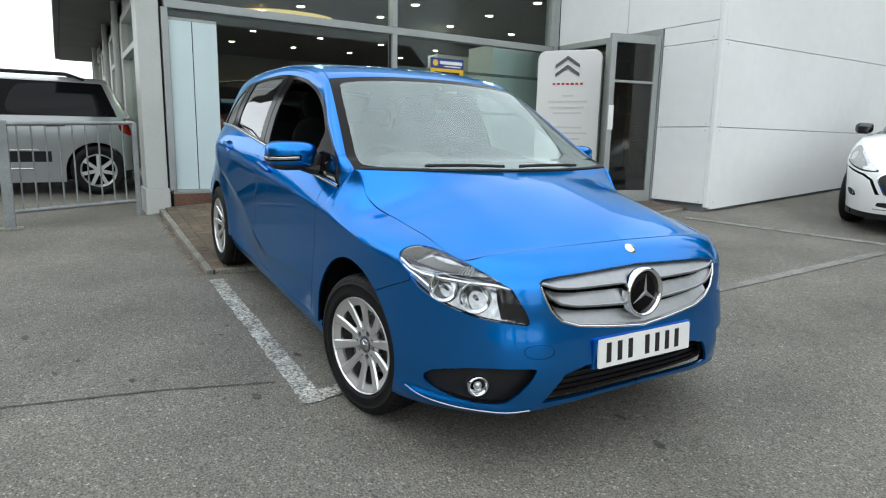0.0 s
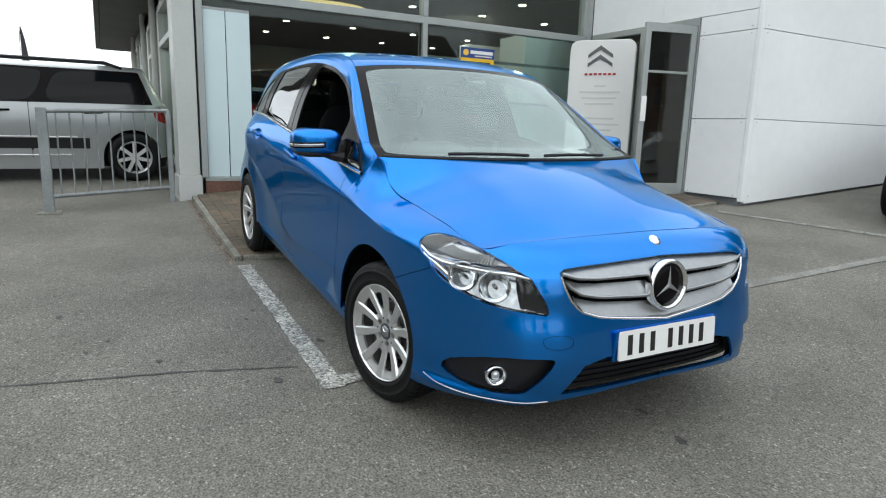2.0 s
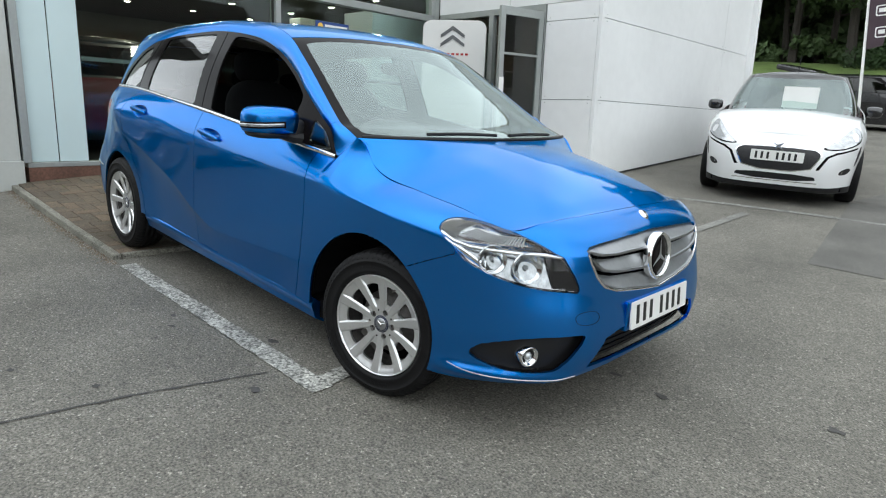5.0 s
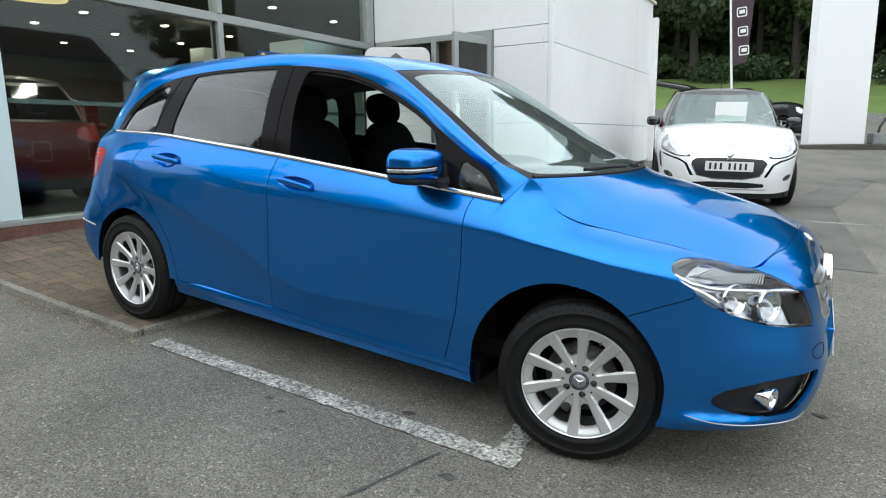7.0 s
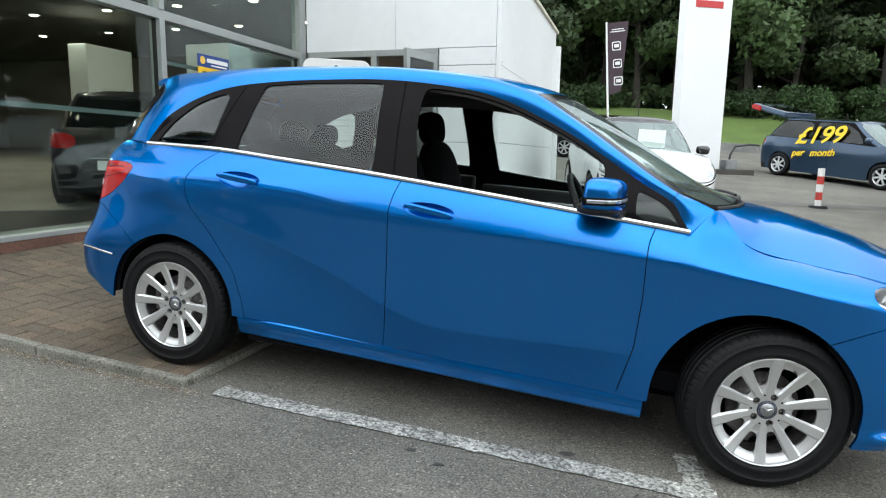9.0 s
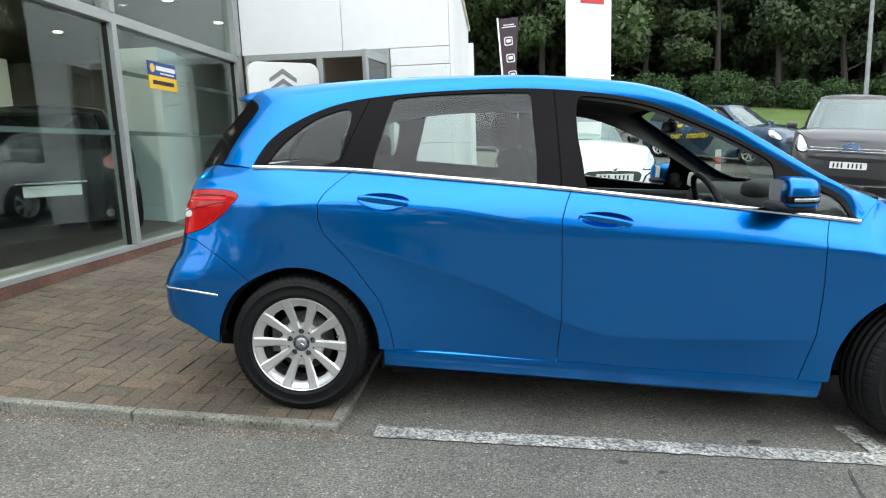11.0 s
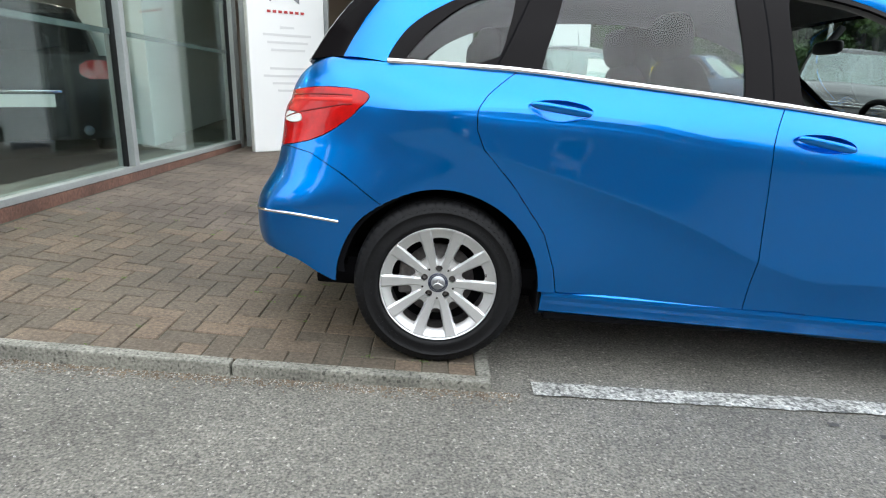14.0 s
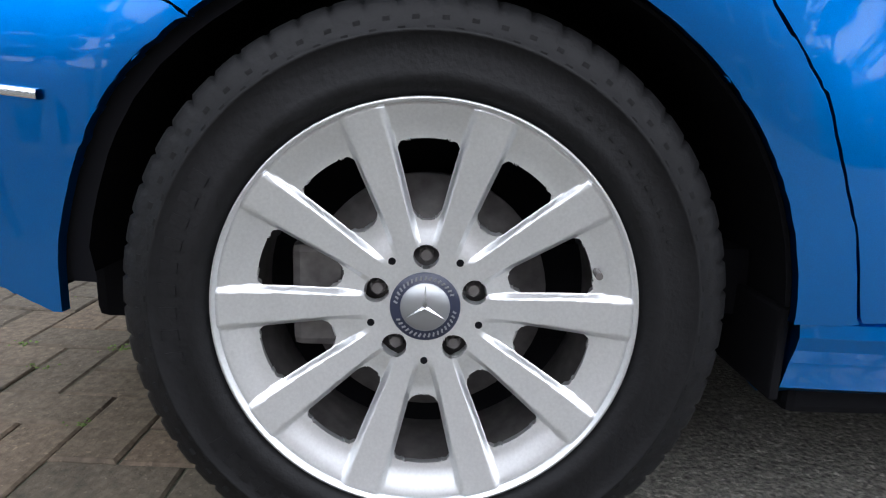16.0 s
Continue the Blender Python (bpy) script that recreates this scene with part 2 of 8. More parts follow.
# ---- the blue car's shape: x ahead, y to its left, z up, the middle between the axles on the ground ----
def glide(xs, ys):
    """A smooth curve through a few stations (monotone cubic)."""
    xs, ys = np.array(xs, float), np.array(ys, float)
    h, d = np.diff(xs), np.diff(ys) / np.diff(xs)
    m = np.r_[d[0], (d[:-1] + d[1:]) / 2, d[-1]]
    m[1:-1][d[:-1] * d[1:] <= 0] = 0
    for i in range(len(d)):
        m[i], m[i + 1] = (np.sign(v) * min(abs(v), 3 * abs(d[i])) for v in (m[i], m[i + 1]))

    def at(x):
        x = np.clip(np.asarray(x, float), xs[0], xs[-1])
        i = np.clip(np.searchsorted(xs, x, side="right") - 1, 0, len(h) - 1)
        t = (x - xs[i]) / h[i]
        return ((1 + 2 * t) * (1 - t) ** 2 * ys[i] + t * (1 - t) ** 2 * h[i] * m[i] + t * t * (3 - 2 * t) * ys[i + 1] + t * t * (t - 1) * h[i] * m[i + 1])

    return at


def smooth(a, b, x):
    t = np.clip((np.asarray(x, float) - a) / (b - a), 0, 1)
    return t * t * (3 - 2 * t)


RING = [(2.14, 0), (2.138, 0.2), (2.128, 0.36), (2.105, 0.50), (2.055, 0.61), (1.98, 0.69), (1.87, 0.77), (1.74, 0.83), (1.6, 0.862), (1.45, 0.880),
        (1.2, 0.892), (0.8, 0.896), (0.2, 0.898), (-0.4, 0.896), (-1.0, 0.892), (-1.35, 0.886), (-1.55, 0.872), (-1.72, 0.848), (-1.875, 0.825), (-2.005, 0.768),
        (-2.07, 0.65), (-2.087, 0.48), (-2.095, 0.30), (-2.10, 0)]
ring_xy = np.array(RING)
ring_len = np.r_[0, np.cumsum(np.hypot(*np.diff(ring_xy, axis=0).T))]
ring_x, ring_y = glide(ring_len, ring_xy[:, 0]), glide(ring_len, ring_xy[:, 1])
S_END = float(ring_len[-1])
_s = np.linspace(0, S_END, 2000)


def s_of_x(x):
    return np.interp(-np.asarray(x, float), -ring_x(_s), _s)


# top edge of the lower body: bonnet seam, wing, belt line, tail
TOP_EDGE = [(0, 1.965, 0, 0.848), (0.36, 1.945, 0.36, 0.8385), (0.63, 1.905, 0.58, 0.822), (0.93, 1.85, 0.697, 0.796), (1.22, 1.62, 0.717, 0.836), (1.37, 1.42, 0.732, 0.862),
            (1.62, 1.195, 0.766, 0.916), (1.745, 1.074, 0.783, 1.033), (1.757, 1.062, 0.789, 1.019), (1.784, 1.035, 0.803, 0.9865), (1.811, 1.008, 0.817, 0.954), (1.823, 0.996, 0.823, 0.94), (2.095, 0.724, 0.834, 0.964), (2.562, 0.257, 0.838, 1.002),
            (3.07, -0.251, 0.830, 1.04), (3.551, -0.732, 0.810, 1.067), (4.031, -1.212, 0.782, 1.088), (4.402, -1.582, 0.757, 1.084), (4.60, -1.74, 0.69, 1.092), (4.69, -1.80, 0.665, 1.09),
            (4.80, -1.85, 0.615, 1.08), (4.99, -1.875, 0.48, 1.072), (5.24, -1.89, 0.30, 1.066), (S_END, -1.90, 0, 1.065)]
te = np.array(TOP_EDGE)
edge_x, edge_y, edge_z = (glide(te[:, 0], te[:, k]) for k in (1, 2, 3))
nose_dx = glide((0.12, 0.2, 0.28, 0.40, 0.50, 0.60, 0.67, 0.75, 0.80), (-0.13, -0.07, -0.02, 0.0, -0.012, -0.035, -0.045, -0.07, -0.105))
tail_dx = glide((0.12, 0.2, 0.27, 0.38, 0.52, 0.68, 0.77, 0.90, 0.95), (0.34, 0.25, 0.11, 0.02, 0.0, 0.07, 0.085, 0.10, 0.13))
crease_up = glide((-2.1, -1.9, -1.6, -1.226, -0.711, -0.46, 0.027, 0.494, 0.85, 0.986, 1.3, 1.62, 1.8, 2.14), (0.93, 0.93, 0.925, 0.935, 0.924, 0.89, 0.86, 0.848, 0.832, 0.826, 0.79, 0.745, 0.72, 0.72))
crease_low = glide((-2.1, -1.6, -1.424, -1.225, -1.067, -0.702, -0.445, -0.188, 0.062, 0.539, 0.85, 2.14), (0.60, 0.84, 0.860, 0.802, 0.767, 0.672, 0.588, 0.48, 0.424, 0.441, 0.451, 0.46))
Z0 = 0.13


def hull(s, b):
    """The lower body's skin: s runs from the nose round to the tail, b from the bottom (0) over the shoulder crease (1) to the top edge (2).
    The shoulder is crisp on the front wing and door and rolls over softly towards the tail."""
    s, b = np.broadcast_arrays(np.asarray(s, float), np.asarray(b, float))
    x = ring_x(s)
    soft = (0.04 + 0.14 * (1 - smooth(-0.6, 0.5, x))) * np.clip(np.minimum((b - 0.80) * 4, (2 - b) * 2.2), 0, 1) * (1 - smooth(1.1, 1.6, np.abs(x)))
    weights = ((-1.0, 0.1), (-0.6, 0.2), (-0.2, 0.2), (0.2, 0.2), (0.6, 0.2), (1.0, 0.1))
    return sum(w * hull_raw(s, b + k * soft) for k, w in weights)


def hull_raw(s, b):
    s, b = np.broadcast_arrays(np.asarray(s, float), np.asarray(b, float))
    x, y = ring_x(s), ring_y(s)
    zu, zl = crease_up(x), crease_low(x)
    low = np.clip(b, 0, 1)
    z = Z0 + (zu - Z0) * low
    door = smooth(-1.75, -1.3, x) * (1 - smooth(0.95, 1.5, x))
    t = np.clip((z - zl) / np.maximum(zu - zl, 1e-3), 0, 1)
    under = zl - z
    under = 0.5 * (under + np.sqrt(under * under + 0.00002))
    d = door * ((0.013 * t + 0.002 * np.sin(np.pi * t)) * smooth(0.02, 0.25, zu - zl) + 0.030 * (1 - np.exp(-np.clip(under, 0, 1) / 0.10)) + 0.02 * np.clip(under, 0, 1)) + (1 - door) * 0.05 * np.clip(0.40 - z, 0, 1)
    # a flared lip round the wheel openings
    for c in (1.29, -1.357):
        r = np.hypot(x - c, z - 0.31)
        d = d * (1 - 0.8 * np.exp(-(((r - 0.38) / 0.16) ** 2)))
    wf, wr = smooth(1.25, 2.08, x), smooth(1.2, 2.05, -x)
    wr = wr + (smooth(1.70, 2.06, -x) - wr) * (1 - smooth(0.36, 0.5, z))
    x0 = x + nose_dx(z) * wf + tail_dx(z) * wr
    y0 = np.maximum(y - d, 0)
    lip = 0.020 * np.exp(-(((z - 0.262) / 0.028) ** 2)) * smooth(1.62, 1.78, x) * (1 - smooth(2.06, 2.12, x))
    x0, y0 = x0 + lip * 0.8, y0 + lip * 0.8 * (1 - smooth(1.9, 2.1, x))
    y0 = y0 * (1 - 0.06 * wr * smooth(0.55, 0.9, z))
    q = np.clip(b - 1, 0, 1)
    oval = smooth(1.0, 1.75, x) + smooth(1.6, 2.0, -x) * 0.5
    oval = np.clip(oval, 0, 1)
    qa = (1 - oval) * (0.45 * q + 0.55 * q * q) + oval * (1 - np.cos(q * np.pi / 2))
    qz = (1 - oval) * q + oval * np.sin(q * np.pi / 2)
    # the nose runs into the bonnet without a hump
    flat = smooth(1.72, 2.0, x)
    qa = (1 - flat) * qa + flat * (0.5 * q + 0.5 * (1 - np.cos(q * np.pi / 2)))
    qz = (1 - flat) * qz + flat * (0.5 * q + 0.5 * np.sin(q * np.pi / 2))
    # the pillar's foot hollows into the wing
    foot = 0.023 * np.exp(-(((x - 1.045) / 0.062) ** 2)) * np.sin(np.pi * q ** 1.5)
    return np.stack([x0 + (edge_x(s) - x0) * qa, y0 + (edge_y(s) - y0) * qa - foot, z + (edge_z(s) - z) * qz], -1)


def b_of(s, z):
    """The b at which the skin at s has the height z."""
    bs = np.linspace(0, 2, 161)
    zz = hull(np.full(161, s), bs)[:, 2]
    return float(np.interp(z, np.maximum.accumulate(zz), bs))


def on_hull(points):
    """(x or s, z) to (s, b): stations along the side are given by x."""
    out = []
    for x, z in points:
        s = float(s_of_x(x))
        out.append((s, b_of(s, z)))
    return out


# upper edges: DROP = top of the side windows, RAIL = edge of roof, windscreen and tailgate
DROP = [(0.996, 0.823, 0.94), (0.96, 0.812, 0.985), (0.917, 0.80, 1.045), (0.815, 0.782, 1.10), (0.64, 0.745, 1.20), (0.50, 0.705, 1.277), (0.324, 0.665, 1.355), (0.171, 0.655, 1.41),
        (-0.005, 0.65, 1.444), (-0.359, 0.645, 1.465), (-0.695, 0.65, 1.449), (-0.933, 0.66, 1.427), (-1.122, 0.67, 1.399), (-1.259, 0.68, 1.362), (-1.397, 0.695, 1.299),
        (-1.51, 0.715, 1.219), (-1.57, 0.738, 1.135), (-1.59, 0.757, 1.085)]
RAIL = [(1.074, 0.783, 1.033), (1.0, 0.775, 1.062), (0.938, 0.768, 1.084), (0.82, 0.738, 1.150), (0.63, 0.692, 1.268), (0.48, 0.657, 1.357), (0.33, 0.624, 1.438), (0.17, 0.602, 1.488),
        (0.0, 0.588, 1.512), (-0.36, 0.577, 1.530), (-0.7, 0.572, 1.520), (-0.95, 0.568, 1.508), (-1.2, 0.564, 1.488), (-1.42, 0.56, 1.464), (-1.62, 0.555, 1.433),
        (-1.715, 0.57, 1.33), (-1.808, 0.59, 1.21), (-1.885, 0.61, 1.08)]
drop_c = [glide(range(18), [p[k] for p in DROP]) for k in range(3)]
rail_c = [glide(range(18), [p[k] for p in RAIL]) for k in range(3)]


def rail(i):
    return np.stack([c(i) for c in rail_c], -1)


def pillar(i, v):
    """The skin between the side windows' top (v = 0) and the roof's edge (v = 1)."""
    i, v = np.broadcast_arrays(np.asarray(i, float), np.asarray(v, float))
    a, b = np.stack([c(i) for c in drop_c], -1), rail(i)
    p = a + (b - a) * v[..., None]
    out = 0.016 * np.sin(np.pi * v) * smooth(0, 1.5, i)
    p[..., 1] += out
    p[..., 2] += out * 0.8
    return p


drop_z, drop_y = (glide([p[0] for p in DROP][::-1], [p[k] for p in DROP][::-1]) for k in (2, 1))
belt_keys = [p for p in TOP_EDGE if -1.6 < p[1] < 1.0][::-1]
belt_keys = [(0, -1.59, 0.757, 1.085)] + belt_keys[1:]
belt_z, belt_y = (glide([p[1] for p in belt_keys], [p[k] for p in belt_keys]) for k in (3, 2))


def side_glass(x, v, sink=0.0):
    """The side windows' surface: v = 0 at the belt, 1 at the top."""
    x, v = np.broadcast_arrays(np.asarray(x, float), np.asarray(v, float))
    z = belt_z(x) + (drop_z(x) - belt_z(x)) * v
    y = belt_y(x) + (drop_y(x) - belt_y(x)) * v
    high = np.clip((drop_z(x) - belt_z(x)) / 0.4, 0, 1)
    return np.stack([x, y + 0.02 * np.sin(np.pi * v) * high - sink, z], -1)


def windscreen(i, q):
    """i from 0 (base) to 6 (roof), q from -1 (right) to 1."""
    i, q = np.broadcast_arrays(np.asarray(i, float), np.asarray(q, float))
    p = rail(i)
    w = 1 - np.abs(q) ** 2.3
    bow = 0.19 - 0.0177 * i
    rise = 0.035 * (i / 6)
    return np.stack([p[..., 0] + bow * w, q * p[..., 1], p[..., 2] + rise * w + 0.004 * w * (1 - i / 6)], -1)


def roof_skin(i, q):
    """i from 6 (windscreen) to 14 (tailgate)."""
    i, q = np.broadcast_arrays(np.asarray(i, float), np.asarray(q, float))
    p = rail(i)
    w = 1 - np.abs(q) ** 2.3
    t = (i - 6) / 8
    bow = 0.084 * (1 - smooth(0, 0.5, t)) - 0.10 * smooth(0.5, 1, t)
    return np.stack([p[..., 0] + bow * w, q * p[..., 1], p[..., 2] + (0.035 - 0.008 * np.sin(np.pi * t)) * w], -1)


def tail_glass(i, q):
    """i from 14 (roof) to 17 (under the rear window)."""
    i, q = np.broadcast_arrays(np.asarray(i, float), np.asarray(q, float))
    p = rail(i)
    w = 1 - np.abs(q) ** 2.6
    return np.stack([p[..., 0] - 0.07 * w, q * p[..., 1], p[..., 2] + 0.02 * w * (17 - i) / 3 - 0.01 * w], -1)


hood_mid_x, hood_mid_z = glide((0, 0.3, 0.6, 0.85, 1), (1.265, 1.47, 1.70, 1.88, 1.965)), glide((0, 0.3, 0.6, 0.85, 1), (1.037, 1.004, 0.948, 0.888, 0.848))
hood_side = [glide((0, 0.16, 0.42, 0.68, 0.93, 1), v) for v in ((1.074, 1.195, 1.42, 1.62, 1.85, 1.90), (0.783, 0.766, 0.732, 0.717, 0.697, 0.60), (1.033, 0.916, 0.862, 0.836, 0.796, 0.82))]


nose_s = np.linspace(0, 0.70, 200)


def bonnet(p, q):
    """p from the windscreen (0) to the seam over the grille (1), q from -1 (right) to 1."""
    p, q = np.broadcast_arrays(np.asarray(p, float), np.asarray(q, float))
    ex, ey, ez = (c(p) for c in hood_side)
    a = np.abs(q)
    w = 1 - a ** 2.2
    wx = 1 - a ** 2.3
    dome = 0.008 * np.exp(-(((a - 0.62) / 0.16) ** 2)) * smooth(0, 0.4, p) * (1 - smooth(0.8, 1.0, p))
    x, z = ex + (hood_mid_x(p) - ex) * wx, ez + (hood_mid_z(p) - ez) * w + dome
    # its front edge lies on the nose's top edge
    lead = smooth(0.72, 1.0, p)
    s = np.interp(a * 0.60, edge_y(nose_s), nose_s)
    x = x + lead * (edge_x(s) - (1.90 + 0.065 * wx))
    z = z + lead * (edge_z(s) - (0.82 + 0.028 * w))
    return np.stack([x, q * ey, z], -1)

# ---- the blue car ----
def car_paint(name, color, metal=1.0, rough=0.29):
    m = surface(name, color, rough, metal, grain=(900, 0.10), blotch=(1.2, 0.03), coat=0.75)
    shader = m.node_tree.nodes["Principled BSDF"]
    shader.inputs["Coat IOR"].default_value, shader.inputs["Specular Tint"].default_value = 1.5, (0.14, 0.68, 1.0, 1)
    return m


BLUE = car_paint("blue_metallic_paint", (0.003, 0.179, 0.60))
BLACK_TRIM = surface("black_gloss_trim", (0.006, 0.005, 0.0055), 0.12, specular=0.07)
BLACK_PLASTIC = surface("black_plastic", (0.012, 0.012, 0.013), 0.55, specular=0.3, grain=(200, 0.2))
DARK_INNER = surface("dark_inner", (0.006, 0.006, 0.007), 0.9, specular=0.05)
CHROME = surface("chrome", (0.82, 0.83, 0.84), 0.12, 1.0, grain=(30, 0.05))
SATIN = surface("satin_chrome", (0.42, 0.43, 0.45), 0.28, 1.0, grain=(40, 0.1))
SILVER = surface("silver_grille_paint", (0.36, 0.37, 0.38), 0.34, 0.8, grain=(40, 0.06))
ALLOY = surface("silver_alloy", (0.71, 0.72, 0.725), 0.36, 0.88, grain=(300, 0.06), blotch=(9, 0.06))
TYRE = surface("tyre_rubber", (0.0050, 0.0050, 0.0056), 0.6, specular=0.22, grain=(80, 0.3), blotch=(14, 0.3), bump=(160, 0.001))
STEEL = surface("dull_steel", (0.16, 0.15, 0.145), 0.5, 0.7, grain=(60, 0.3), blotch=(12, 0.3))
RED_LENS = surface("red_lamp_lens", (0.44, 0.004, 0.004), 0.12, specular=0.25, grain=(60, 0.15), blotch=(14, 0.3), coat=0.25)
LENS_LIGHT = surface("light_red_lens", (0.62, 0.03, 0.025), 0.15, specular=0.25)
LENS_DARK = surface("dark_red_lens", (0.16, 0.002, 0.002), 0.2, specular=0.25)
CLEAR_LENS = pane_material("clear_lens", (0.93, 0.95, 0.96), 0.05)
AUTO_GLASS = pane_material("car_glass", (0.74, 0.81, 0.78), 0.05, rise=2.6)
SCREEN_GLASS = pane_material("windscreen_glass", (0.78, 0.88, 0.84), 0.21, haze=0.06, mirror=(0.70, 0.80, 0.79))
DARK_GLASS = pane_material("dark_car_glass", (0.10, 0.11, 0.11), 0.06)
SEAT = surface("black_seat_fabric", (0.006, 0.006, 0.007), 0.95, specular=0.1, grain=(220, 0.3), bump=(300, 0.001))
DASH = surface("grey_black_dashboard", (0.024, 0.024, 0.026), 0.6, grain=(150, 0.15))
PLATE_WHITE = surface("white_plate", (0.78, 0.78, 0.76), 0.3, blotch=(3, 0.05))
INK = surface("black_ink", (0.012, 0.012, 0.012), 0.5)


def inside(poly, a, b):
    hit = np.zeros(a.shape, bool)
    n = len(poly)
    for i in range(n):
        (x1, y1), (x2, y2) = poly[i], poly[(i + 1) % n]
        if y1 == y2:
            continue
        cross = ((y1 > b) != (y2 > b)) & (a < (x2 - x1) * (b - y1) / (y2 - y1) + x1)
        hit ^= cross
    return hit


def rounded(poly, times=2, closed=True):
    """Corner cutting, so that an outline of few corners turns into a smooth one."""
    p = np.array(poly, float)
    for _ in range(times):
        q = np.roll(p, -1, 0) if closed else p[1:]
        r = p if closed else p[:-1]
        mid = np.stack([0.75 * r + 0.25 * q, 0.25 * r + 0.75 * q], 1).reshape(-1, 2)
        p = mid if closed else np.r_[p[:1], mid, p[-1:]]
    return [tuple(v) for v in p]


def skin(fn, a_line, b_line, regions, scale, centre, gap=0.002, flange=0.012):
    """Cuts a curved skin fn(a, b) into panels along the outlines of the regions. regions: rows of key and outline (None: all the rest), the
    first that holds a place has it; a key of None is a hole. Returns by key the vertices, their normals and the triangles, with a turned-in edge."""
    A, B = np.meshgrid(a_line, b_line, indexing="ij")
    na, nb = A.shape
    a, b = A.ravel().copy(), B.ravel().copy()
    da, db = np.median(np.abs(np.diff(a_line))) * scale[0], np.median(np.abs(np.diff(b_line))) * scale[1]
    reach = 0.5 * min(max(da, db), 1.6 * min(da, db))
    segs = []
    for _, poly in regions:
        if poly is not None:
            p = np.array(poly, float) * scale
            segs.append(np.c_[p, np.roll(p, -1, 0)])
    best, near = np.full(a.shape, reach), np.c_[a * scale[0], b * scale[1]]
    pts = near.copy()
    if segs:
        for x1, y1, x2, y2 in np.concatenate(segs):
            lo, hi = (min(x1, x2) - reach, min(y1, y2) - reach), (max(x1, x2) + reach, max(y1, y2) + reach)
            k = np.nonzero((pts[:, 0] > lo[0]) & (pts[:, 0] < hi[0]) & (pts[:, 1] > lo[1]) & (pts[:, 1] < hi[1]))[0]
            if not len(k):
                continue
            d = np.array([x2 - x1, y2 - y1])
            t = np.clip(((pts[k] - (x1, y1)) @ d) / max(d @ d, 1e-12), 0, 1)
            on = np.array([x1, y1]) + t[:, None] * d
            r = np.hypot(*(pts[k] - on).T)
            ok = r < best[k]
            best[k[ok]], near[k[ok]] = r[ok], on[ok]
    edge_a, edge_b = (a == a_line[0]) | (a == a_line[-1]), (b == b_line[0]) | (b == b_line[-1])
    moved = best < reach
    a = np.where(edge_a, a, near[:, 0] / scale[0])
    b = np.where(edge_b, b, near[:, 1] / scale[1])
    P = fn(a, b)
    ea, eb = 0.3 * da / scale[0], 0.3 * db / scale[1]
    lo_a, hi_a, lo_b, hi_b = min(a_line), max(a_line), min(b_line), max(b_line)
    N = np.cross(fn(np.clip(a + ea, lo_a, hi_a), b) - fn(np.clip(a - ea, lo_a, hi_a), b), fn(a, np.clip(b + eb, lo_b, hi_b)) - fn(a, np.clip(b - eb, lo_b, hi_b)))
    N /= np.maximum(np.linalg.norm(N, axis=1), 1e-9)[:, None]
    out = P - centre(P)
    N[(N * out).sum(1) < 0] *= -1
    i, j = np.meshgrid(np.arange(na - 1), np.arange(nb - 1), indexing="ij")
    v00 = (i * nb + j).ravel()
    v10, v01, v11 = v00 + nb, v00 + 1, v00 + nb + 1
    other = moved[v10] & moved[v01] & ~(moved[v00] & moved[v11])
    t1 = np.where(other[:, None], np.c_[v00, v10, v01], np.c_[v00, v10, v11])
    t2 = np.where(other[:, None], np.c_[v10, v11, v01], np.c_[v00, v11, v01])
    T = np.concatenate([t1, t2])
    g = np.cross(P[T[:, 1]] - P[T[:, 0]], P[T[:, 2]] - P[T[:, 0]])
    area = np.linalg.norm(g, axis=1)
    back = (g * N[T[:, 0]]).sum(1) < 0
    T[back] = T[back][:, ::-1]
    T = T[area > 1e-10]
    ca, cb = a[T].mean(1), b[T].mean(1)
    free = np.ones(len(T), bool)
    panels = {}
    for key, poly in regions:
        take = free & (inside(poly, ca, cb) if poly is not None else True)
        free &= ~take
        if key is not None and take.any():
            panels.setdefault(key, []).append(T[take])
    return {key: edged(P, N, np.concatenate(t), gap, flange) for key, t in panels.items()}


